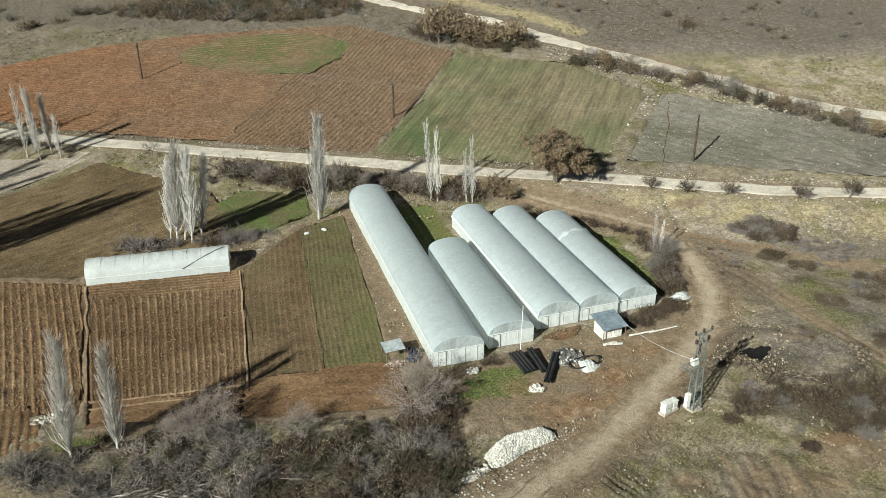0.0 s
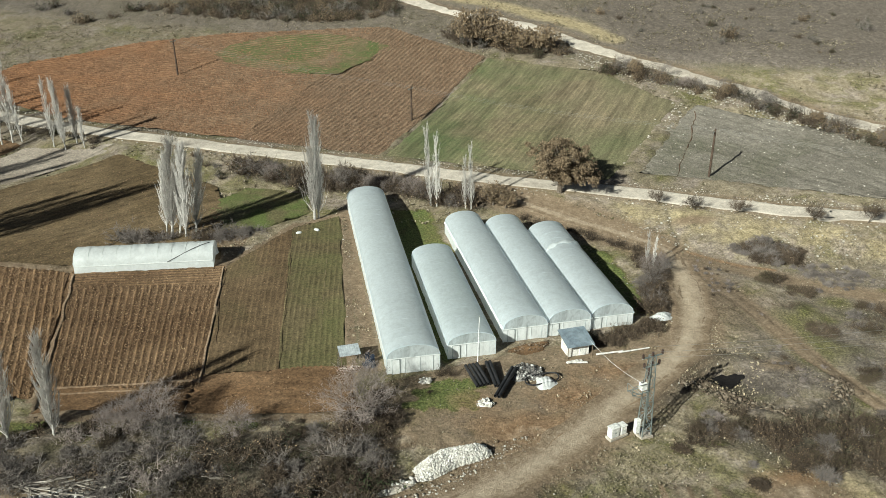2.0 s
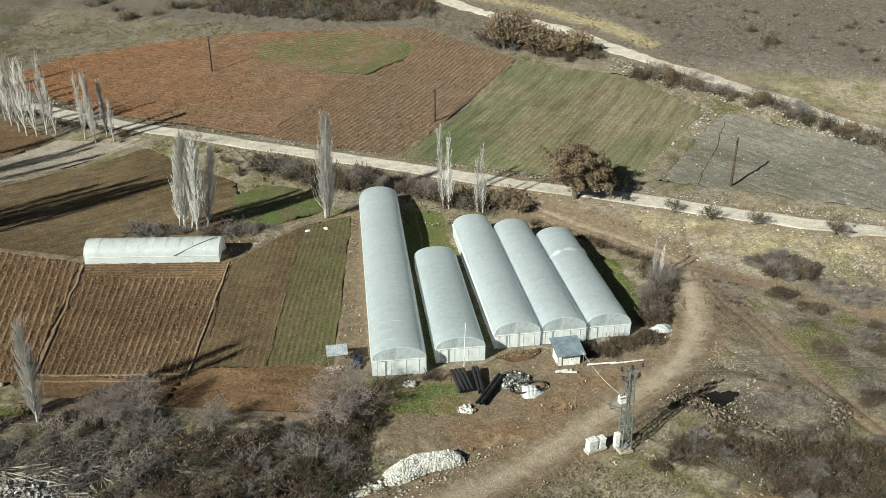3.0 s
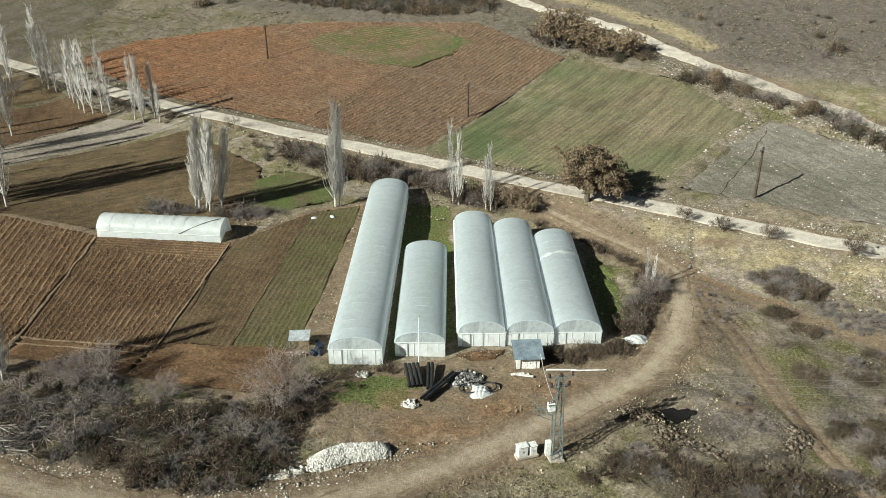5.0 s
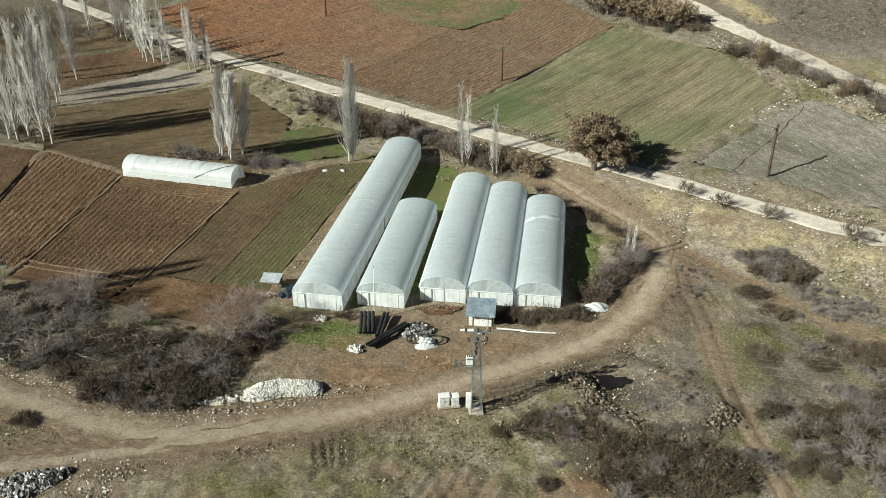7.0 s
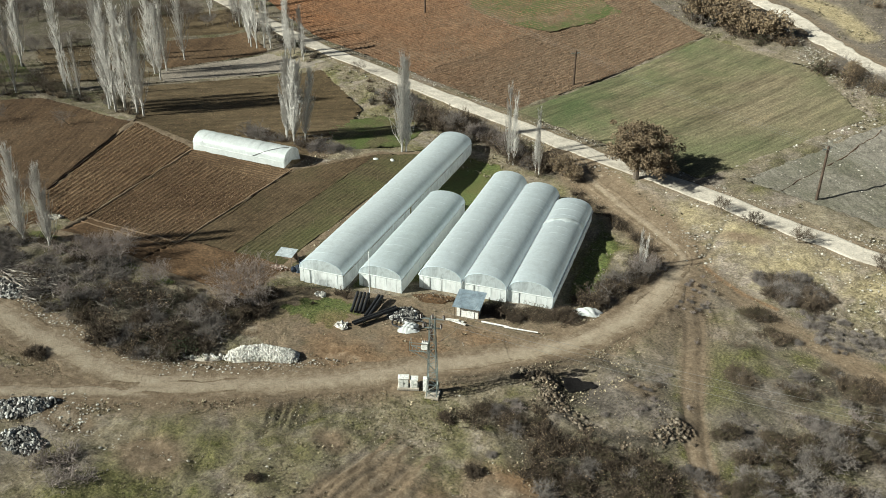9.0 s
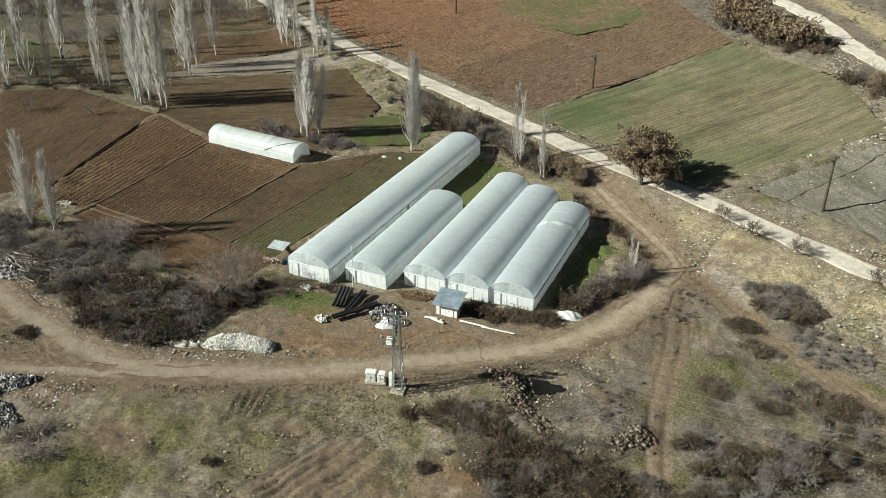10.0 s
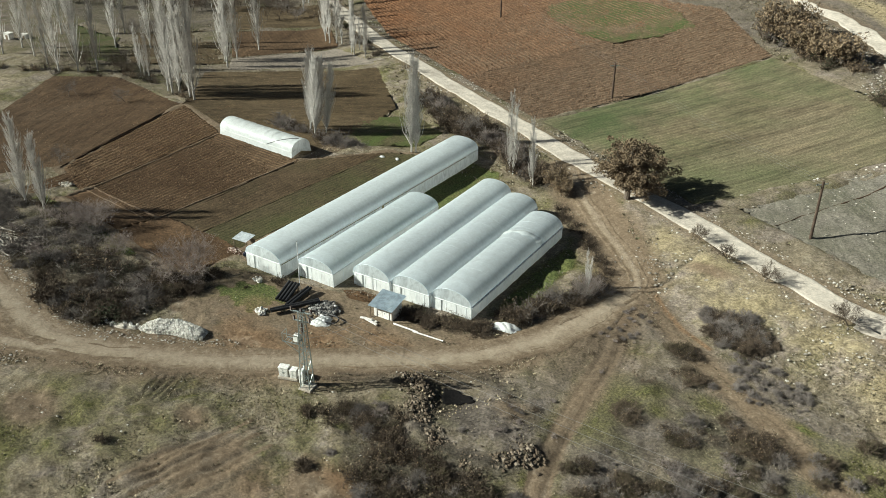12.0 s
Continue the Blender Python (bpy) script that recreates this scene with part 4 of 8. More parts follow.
# ---- helpers for things ----
def part(name, bm, material, parent=None, label="", smooth=False):
    me = bpy.data.meshes.new(name)
    bm.to_mesh(me)
    bm.free()
    if smooth:
        me.polygons.foreach_set("use_smooth", np.ones(len(me.polygons), bool))
    me.materials.append(material)
    ob = new(name, me)
    ob.parent = parent
    if label:
        ob["label"] = label
    return ob


def thing(name, m, label, category, group="", kind=""):
    ob = new(name)
    ob.matrix_world = m
    return tagged(ob, label, category, group, kind)


def add_box(bm, size, centre, turn=None, bevel=0.0):
    made = bmesh.ops.create_cube(bm, size=1.0)["verts"]
    m = Matrix.Translation(centre) @ (turn.to_4x4() if turn else Matrix.Identity(4)) @ Matrix.Diagonal((*size, 1))
    bmesh.ops.transform(bm, matrix=m, verts=made)
    if bevel:
        edges = {e for v in made for e in v.link_edges}
        bmesh.ops.bevel(bm, geom=list(edges), offset=bevel, segments=1, affect="EDGES")


def add_rod(bm, a, b, r0, r1=None, sides=6, caps=True):
    a, b = Vector(a), Vector(b)
    r1 = r0 if r1 is None else r1
    ax = (b - a).normalized()
    u = ax.orthogonal().normalized()
    w = ax.cross(u)
    rings = []
    for p, r in ((a, r0), (b, r1)):
        rings.append([bm.verts.new(p + (u * math.cos(2 * math.pi * i / sides) + w * math.sin(2 * math.pi * i / sides)) * r) for i in range(sides)])
    for i in range(sides):
        bm.faces.new((rings[0][i], rings[0][(i + 1) % sides], rings[1][(i + 1) % sides], rings[1][i]))
    if caps:
        bm.faces.new(rings[0][::-1])
        bm.faces.new(rings[1])


def add_tube(bm, points, radius, sides=6):
    """One connected tube through the points."""
    pts = [Vector(p) for p in points]
    rings = []
    for i, p in enumerate(pts):
        ax = (pts[min(i + 1, len(pts) - 1)] - pts[max(i - 1, 0)]).normalized()
        u = ax.cross(Vector((0.31, 0.87, 0.38))).normalized()
        w = ax.cross(u)
        rings.append([bm.verts.new(p + (u * math.cos(2 * math.pi * k / sides) + w * math.sin(2 * math.pi * k / sides)) * radius) for k in range(sides)])
    for r0, r1 in zip(rings[:-1], rings[1:]):
        for k in range(sides):
            bm.faces.new((r0[k], r0[(k + 1) % sides], r1[(k + 1) % sides], r1[k]))


# ---- greenhouses ----
GUTTER_WHITE = surface("white_gutter", (0.66, 0.67, 0.67), (0.74, 0.75, 0.75), (0.8, 0.81, 0.81), 0.5, 3, 0.5, 0.0, 0.1, 0.01, local=True)


def arch(width, eave, apex, n=18):
    """Half-ellipse-like roof section from the left eave to the right one."""
    out = []
    for i in range(n + 1):
        a = math.pi * i / n
        out.append((-math.cos(a) * width / 2, eave + (apex - eave) * math.sin(a) ** 0.85))
    return out


def build_greenhouse(corner, yaw, width, length, eave, apex, label, seed, film=FILM, open_side=False, torn=False, bay=2.0, gutter=False):
    """Film tunnel: front left corner, heading in degrees, straight side walls under an arched roof."""
    rnd = random.Random(seed)
    a = radians(yaw)
    right, ahead = Vector((math.cos(a), math.sin(a), 0)), Vector((-math.sin(a), math.cos(a), 0))
    mid = Vector((*corner, 0)) + right * (width / 2)
    base = Matrix.LocRotScale(at(mid.x, mid.y, -0.05), Euler((0, 0, a)), None)
    far = mid + ahead * length
    drop = float(lie(far.x, far.y) - lie(mid.x, mid.y)) * 0.6
    root = thing("greenhouse", base, label, "greenhouse", "plastic greenhouses")
    sect = arch(width, eave, apex)
    tilt = lambda y: drop * y / length  # noqa: E731
    # roof sheet, tight over each hoop and sagging a little between
    bm = bmesh.new()
    bays = max(2, round(length / bay))
    rows = []
    per = 6
    for k in range(bays * per + 1):
        y = length * k / (bays * per)
        sag = 0.012 * math.sin(math.pi * (k % per) / per) * (0.6 + 0.8 * rnd.random())
        row = []
        for i, (x, z) in enumerate(sect):
            edge = abs(2 * i / (len(sect) - 1) - 1)
            pull = sag * (1 - edge ** 6) + 0.012 * float(wavy(x * 3 + seed, y * 2, 2.3, seed))
            row.append(bm.verts.new((x * (1 - pull / 6), y, z - pull + tilt(y) + 0.004 * rnd.uniform(-1, 1))))
        rows.append(row)
    for r0, r1 in zip(rows[:-1], rows[1:]):
        for i in range(len(sect) - 1):
            bm.faces.new((r0[i], r0[i + 1], r1[i + 1], r1[i]))
    part("roof_film", bm, film, root, smooth=True)
    # side walls of looser clear film
    for sgn in (-1, 1):
        bm = bmesh.new()
        cols = []
        n = bays * 3
        top = eave * (0.97 if not (open_side and sgn > 0) else 0.86)
        for k in range(n + 1):
            y = length * k / n
            bulge = 0.06 * math.sin(k * 2.1 + seed) * rnd.random()
            cols.append([bm.verts.new((sgn * (width / 2 - 0.03 + bulge * (j in (1, 2)) + 0.03 * rnd.uniform(-1, 1)), y, z + tilt(y))) for j, z in enumerate((-0.25, top * 0.33, top * 0.66, top))])
        for k, (c0, c1) in enumerate(zip(cols[:-1], cols[1:])):
            if open_side and sgn > 0 and round(n * 0.42) < k < round(n * 0.46):
                continue
            for j in range(3):
                bm.faces.new((c0[j], c1[j], c1[j + 1], c0[j + 1]))
        part("side_film", bm, FILM_CLEAR if open_side and sgn > 0 else FILM_WHITE, root, "loose side film", smooth=True)
        # rolled film along the eave
        bm = bmesh.new()
        add_rod(bm, (sgn * (width / 2 + 0.03), 0, eave * 0.98 + (0.1 if gutter else 0)), (sgn * (width / 2 + 0.03), length, eave * 0.98 + drop + (0.1 if gutter else 0)), 0.14 if gutter else 0.07, sides=6)
        part("gutter" if gutter else "eave_roll", bm, GUTTER_WHITE if gutter else FILM_WHITE, root)
    # end walls: vertical folds of white film below, thinner film in the arch, and a door in the front one
    for end, name in ((0.0, "front_film"), (length, "rear_film")):
        sgn = -1 if end == 0 else 1
        cols = 28
        folds = [0.008 * math.sin(i * 1.9 + seed) + 0.012 * rnd.uniform(-1, 1) for i in range(cols + 1)]
        for level, film_name in ((((-0.25, 1), (eave * 0.5, 0.8), (eave, 0.3)), name), (None, "gable_film")):
            bm = bmesh.new()
            sheet = []
            for i, fold in enumerate(folds):
                x = -width / 2 + width * i / cols
                arc = eave + (apex - eave) * max(0.0, 1 - (2 * x / width) ** 2) ** 0.425 - 0.02
                rows_z = level or ((eave, 0.3), ((eave + max(arc, eave)) / 2, 0.2), (max(arc, eave + 0.01), 0.0))
                sheet.append([bm.verts.new((x, end + sgn * fold * q, z + tilt(end))) for z, q in rows_z])
            for c0, c1 in zip(sheet[:-1], sheet[1:]):
                for j in range(2):
                    bm.faces.new((c0[j], c1[j], c1[j + 1], c0[j + 1]))
            low_film = FILM_FRONT if end == 0 else FILM_WHITE
            part(film_name, bm, low_film if level else FILM_GABLE, root, "creased white end film" if level else "thin mottled film in the arch", smooth=True)
    bm = bmesh.new()
    add_rod(bm, (-width / 2, -0.06, eave), (width / 2, -0.06, eave), 0.05)
    part("front_rail", bm, FILM_WHITE, root)
    bm = bmesh.new()
    add_tube(bm, [(x, -0.05, z) for x, z in sect[::2]], 0.045)
    part("front_hoop", bm, FILM, root)
    for share in (0.31 + 0.03 * (seed % 3), 0.64 - 0.02 * (seed % 2), 0.86):
        bm = bmesh.new()
        add_rod(bm, (-width / 2 + width * share, -0.07, -0.1), (-width / 2 + width * share, -0.07, eave), 0.022)
        part("front_post", bm, TUNNEL_FILM, root)
    bm = bmesh.new()
    hinge, lintel = -width * 0.40, eave * 0.96
    for x in (hinge, hinge + 0.9):
        add_rod(bm, (x, -0.09, -0.1), (x, -0.09, lintel), 0.028)
    add_rod(bm, (hinge, -0.09, lintel), (hinge + 0.9, -0.09, lintel), 0.028)
    door = part("door_frame", bm, STEEL, root)
    bm = bmesh.new()
    add_box(bm, (0.84, 0.03, lintel - 0.08), (hinge + 0.45, -0.08, lintel / 2 - 0.02))
    part("door_film", bm, FILM_FRONT, door)
    # hoops and corner posts of galvanised pipe
    for k in range(0, bays + 1):
        y = length * k / bays
        bm = bmesh.new()
        inner = [(x * 0.998, y, z - 0.011 + tilt(y)) for x, z in sect]
        add_tube(bm, [(inner[0][0], y, -0.2 + tilt(y)), *inner, (inner[-1][0], y, -0.2 + tilt(y))], 0.018, 5)
        part("hoop", bm, FILM, root)
    if torn:
        bm = bmesh.new()
        y0 = length * 0.68
        verts = []
        for i, (x, z) in enumerate(sect):
            dz = 0.05 + 0.03 * math.sin(i * 2.3)
            w0 = 0.35 + 0.25 * math.sin(i * 1.3 + 1)
            verts.append((bm.verts.new((x * 1.01, y0 - w0 + 0.06 * i, z + dz + tilt(y0))), bm.verts.new((x * 1.015, y0 + 0.10 * i, z + dz + 0.12 + tilt(y0))), bm.verts.new((x * 1.01, y0 + w0 + 0.08 * i, z + dz + tilt(y0)))))
        for v0, v1 in zip(verts[:-1], verts[1:]):
            bm.faces.new((v0[0], v1[0], v1[1], v0[1]))
            bm.faces.new((v0[1], v1[1], v1[2], v0[2]))
        part("film_patch", bm, TUNNEL_FILM, root, "folded overlap of newer white film", smooth=True)
    return root


build_greenhouse((9.2, 89.4), 7.9, 6.25, 50.0, 2.1, 3.75, "long greyish-white plastic tunnel greenhouse", 1, open_side=True)
build_greenhouse((16.4, 92.4), 8.6, 5.9, 25.0, 1.9, 3.35, "short plastic tunnel greenhouse between longer ones", 2)
build_greenhouse((23.4, 95.8), 9.3, 5.7, 33.0, 1.85, 3.6, "plastic tunnel greenhouse joined to its neighbour", 3, gutter=True)
build_greenhouse((29.1, 97.0), 9.3, 5.7, 30.2, 1.8, 3.6, "middle plastic tunnel greenhouse of three joined ones", 4, gutter=True)
build_greenhouse((34.75, 98.35), 9.3, 5.75, 26.2, 1.7, 3.5, "plastic tunnel greenhouse with a folded white film patch", 5, torn=True, gutter=True)


# ---- bare trees, shrubs, oaks ----
def limb_mesh(name, limbs, material, sides=3):
    """limbs: rows of (ax, ay, az, bx, by, bz, ra, rb); sides 1 makes crossed slivers for hair-thin twigs."""
    L = np.asarray(limbs, float)
    a, b, ra, rb = L[:, :3], L[:, 3:6], L[:, 6:7], L[:, 7:8]
    ax = b - a
    ax /= np.linalg.norm(ax, axis=1, keepdims=True) + 1e-9
    ref = np.where(np.abs(ax[:, 2:3]) < 0.9, [[0, 0, 1.0]], [[1.0, 0, 0]])
    u = np.cross(ax, ref)
    u /= np.linalg.norm(u, axis=1, keepdims=True) + 1e-9
    w = np.cross(ax, u)
    rings = []
    for p, r in ((a, ra), (b, rb)):
        for i in range(sides):
            t = 2 * math.pi * i / sides
            rings.append(p + (u * math.cos(t) + w * math.sin(t)) * r)
    thin = (L[:, 7] < 0.0125) if sides == 3 else np.zeros(len(L), bool)
    ring = np.stack(rings, 1)
    thick = ring[~thin].reshape(-1, 3)
    k = np.arange((~thin).sum())[:, None] * 2 * sides
    faces = np.concatenate([k + np.array([[i, (i + 1) % sides, sides + (i + 1) % sides, sides + i]]) for i in range(sides)]).tolist()
    # hair-thin twigs run out to a point
    fine = np.concatenate([a[thin][:, None] + (ring[thin, :3] - a[thin][:, None]) * 1.3, b[thin][:, None]], 1).reshape(-1, 3)
    k = len(thick) + np.arange(thin.sum())[:, None] * 4
    faces += np.concatenate([k + np.array([[i, (i + 1) % 3, 3]]) for i in range(3)]).tolist()
    me = bpy.data.meshes.new(name)
    me.from_pydata(np.concatenate([thick, fine]).tolist(), [], faces)
    me.materials.append(material)
    return me


def leaf_mesh(name, centres, size, material, rnd):
    n = len(centres)
    u = rnd.normal(size=(n, 3))
    u /= np.linalg.norm(u, axis=1, keepdims=True)
    w = np.cross(u, rnd.normal(size=(n, 3)))
    w /= np.linalg.norm(w, axis=1, keepdims=True)
    s = size * rnd.uniform(0.6, 1.3, (n, 1))
    c = np.asarray(centres)
    verts = np.stack([c - u * s, c + w * s * 0.55, c + u * s, c - w * s * 0.55], 1).reshape(-1, 3)
    me = bpy.data.meshes.new(name)
    me.from_pydata(verts.tolist(), [], np.arange(4 * n).reshape(-1, 4).tolist())
    me.materials.append(material)
    return me


def mesh_part(name, me, parent):
    ob = new(name, me)
    ob.parent = parent
    return ob


def build_poplar(seed, height, spread=1.0, branches=120, bushy=1.0):
    """Bare fastigiate poplar: straight trunk, steep branches, a brush of fine twigs."""
    rnd = np.random.default_rng(seed)
    root = new("poplar_tree")
    trunk, n = [], 14
    sway = rnd.normal(scale=0.015 * height, size=(2,))
    pts = [np.array([sway[0] * (k / n) ** 2, sway[1] * (k / n) ** 2, height * 0.94 * k / n]) for k in range(n + 1)]
    r0 = 0.0105 * height
    for k in range(n):
        trunk.append((*pts[k], *pts[k + 1], r0 * (1 - k / n) + 0.015, r0 * (1 - (k + 1) / n) + 0.015))
    mesh_part("trunk", limb_mesh("trunk", trunk, POPLAR_BARK, 6), root)
    limbs = []
    for _ in range(branches):
        f = rnd.uniform(0.06, 0.94)
        p = pts[int(f * n)] + (pts[min(int(f * n) + 1, n)] - pts[int(f * n)]) * (f * n % 1)
        turn = rnd.uniform(0, 2 * math.pi)
        out = np.array([math.cos(turn), math.sin(turn), 0])
        long = height * (0.29 - 0.19 * f) * rnd.uniform(0.6, 1.15)
        lean = rnd.uniform(0.16, 0.48) * spread
        q1 = p + (out * lean * 1.25 + [0, 0, 1]) * long * 0.5
        q2 = q1 + (out * lean * 0.45 + [0, 0, 1]) * long * 0.55
        r = 0.020 + 0.003 * long
        limbs += [(*p, *q1, r * 1.5, r), (*q1, *q2, r, 0.010)]
        for _ in range(int(13 * bushy)):
            g = rnd.uniform(0.1, 1)
            s = p + (q1 - p) * g if rnd.random() < 0.45 else q1 + (q2 - q1) * g
            tw = out * 0.22 + rnd.normal(scale=0.24, size=3) + [0, 0, 1.1]
            e = s + tw * rnd.uniform(0.35, 0.95) * (0.5 + height / 30)
            limbs.append((*s, *e, 0.016, 0.008))
    mesh_part("crown", limb_mesh("crown", limbs, POPLAR_TWIG), root)
    return root


def grow(rnd, limbs, p, way, length, radius, level, spread, kids, up=0.25, gnarl=0.25):
    """Branch that bends along its way and bears smaller ones."""
    steps = 3
    for i in range(steps):
        way = way + rnd.normal(scale=gnarl, size=3) * 0.6 + np.array([0, 0, up * 0.3])
        way /= np.linalg.norm(way)
        q = p + way * length / steps
        ra, rb = radius * (1 - 0.22 * i), radius * (1 - 0.22 * (i + 1))
        limbs.append((*p, *q, max(ra, 0.014), max(rb, 0.011)))
        p = q
        if level > 0:
            for _ in range(kids if i > 0 or level > 1 else 1):
                side = rnd.normal(size=3)
                side -= side.dot(way) * way
                side /= np.linalg.norm(side)
                grow(rnd, limbs, p, way * 0.75 + side * spread, length * rnd.uniform(0.45, 0.75), rb * 0.6, level - 1, spread, kids, up, gnarl)


def build_bare_tree(seed, height, twig, spread=0.9, levels=3, kids=2, up=0.25, stems=1, trunk_share=0.3, name="bare_tree"):
    rnd = np.random.default_rng(seed)
    root = new(name)
    trunk, limbs = [], []
    for s in range(stems):
        base = np.array([0.25 * s * math.cos(s * 2.4), 0.25 * s * math.sin(s * 2.4), -0.1])
        tip = base + np.array([rnd.normal(scale=0.12), rnd.normal(scale=0.12), trunk_share]) * height
        r = 0.024 * height / math.sqrt(stems)
        trunk.append((*base, *tip, r, r * 0.75))
        for k in range(5):
            t = 2 * math.pi * (k + rnd.random() * 0.6) / 5
            way = np.array([math.cos(t) * spread, math.sin(t) * spread, rnd.uniform(0.5, 1.2)])
            grow(rnd, limbs, base + (tip - base) * rnd.uniform(0.7, 1.0), way / np.linalg.norm(way), height * 0.42, r * 0.55, levels - 1, spread * 0.8, kids, up)
    mesh_part("trunk", limb_mesh("trunk", trunk, BARK, 7), root)
    mesh_part("crown", limb_mesh("crown", limbs, twig), root)
    return root


def shrub_meshes(seed, twig, leaf=None, leaves=0, stems=32, low=False, fat=1.0, fine=3):
    """A tangle of bent stems and twigs about 1 m in radius."""
    rnd = np.random.default_rng(seed)
    limbs, tips = [], []
    for _ in range(stems):
        t, tilt = rnd.uniform(0, 2 * math.pi), rnd.uniform(0.05, 1.0) ** 0.6
        p = np.array([*(rnd.normal(scale=0.28, size=2)), -0.12])
        way = np.array([math.cos(t) * tilt, math.sin(t) * tilt, rnd.uniform(0.35, 1.1) * (0.6 if low else 1)])
        way /= np.linalg.norm(way)
        long = rnd.uniform(0.6, 1.25)
        for i in range(3):
            way = way + rnd.normal(scale=0.22, size=3)
            way /= np.linalg.norm(way)
            q = p + way * long / 3
            limbs.append((*p, *q, (0.021 - 0.005 * i) * fat, (0.016 - 0.004 * i) * fat))
            p = q
            for _ in range(fine):
                e = p + (way * 0.6 + rnd.normal(scale=0.6, size=3)) * rnd.uniform(0.15, 0.4)
                limbs.append((*p, *e, 0.013 * fat, 0.007 * fat))
                tips.append(e)
                for _ in range(1):
                    e2 = p + (e - p) * rnd.uniform(0.3, 1) + rnd.normal(scale=0.13, size=3)
                    limbs.append((*(p + (e - p) * 0.4), *e2, 0.010 * fat, 0.006 * fat))
                    tips.append(e2)
    out = [("twig_tangle", limb_mesh("twig_tangle", limbs, twig))]
    if leaves:
        tips = np.array(tips)
        pick = tips[rnd.integers(0, len(tips), leaves)] + rnd.normal(scale=0.07, size=(leaves, 3))
        out.append(("foliage", leaf_mesh("foliage", pick, 0.055, leaf, rnd)))
    return out


def dome_meshes(seed, twig, leaf=None, leaves=0, stems=52, tall=0.8, fine=4, fat=1.0):
    """A rounded bush: stems fan out from one foot and end in a dense uneven brush of twigs, about 1 m in radius."""
    rnd = np.random.default_rng(seed)
    limbs, tips = [], []
    lobes = rnd.uniform(0, 2 * math.pi, 4)
    for _ in range(stems):
        t, rise = rnd.uniform(0, 2 * math.pi), rnd.uniform(0.08, 1.0)
        lobe = 0.72 + 0.28 * max(math.cos(t - a) for a in lobes)
        reach = lobe * rnd.uniform(0.75, 1.08)
        flat = math.sqrt(max(0.0, 1 - rise * rise))
        tip = np.array([math.cos(t) * flat * reach, math.sin(t) * flat * reach, rise * tall * reach])
        p = np.array([*(rnd.normal(scale=0.16, size=2)), -0.1])
        bow = rnd.normal(scale=0.10, size=3) + [0, 0, 0.12]
        last = p
        for i in range(1, 5):
            g = i / 4
            q = p + (tip - p) * g + bow * math.sin(math.pi * g)
            limbs.append((*last, *q, (0.020 - 0.003 * i) * fat, (0.017 - 0.003 * i) * fat))
            last = q
            if i == 1:
                continue
            for _ in range(fine):
                way = (q - [0, 0, 0.1]) * 0.55 + rnd.normal(scale=0.42, size=3)
                e = q + way * rnd.uniform(0.22, 0.5)
                limbs.append((*q, *e, 0.012 * fat, 0.006 * fat))
                tips.append(e)
                e2 = q + (e - q) * 0.5 + rnd.normal(scale=0.12, size=3)
                limbs.append((*(q + (e - q) * 0.35), *e2, 0.009 * fat, 0.005 * fat))
                tips.append(e2)
    out = [("twig_tangle", limb_mesh("twig_tangle", limbs, twig))]
    if leaves:
        tips = np.array(tips)
        pick = tips[rnd.integers(0, len(tips), leaves)] + rnd.normal(scale=0.06, size=(leaves, 3))
        out.append(("foliage", leaf_mesh("foliage", pick, 0.05, leaf, rnd)))
    return out


def build_shrub(name, meshes):
    root = new(name)
    for n, me in meshes:
        mesh_part(n, me, root)
    return root


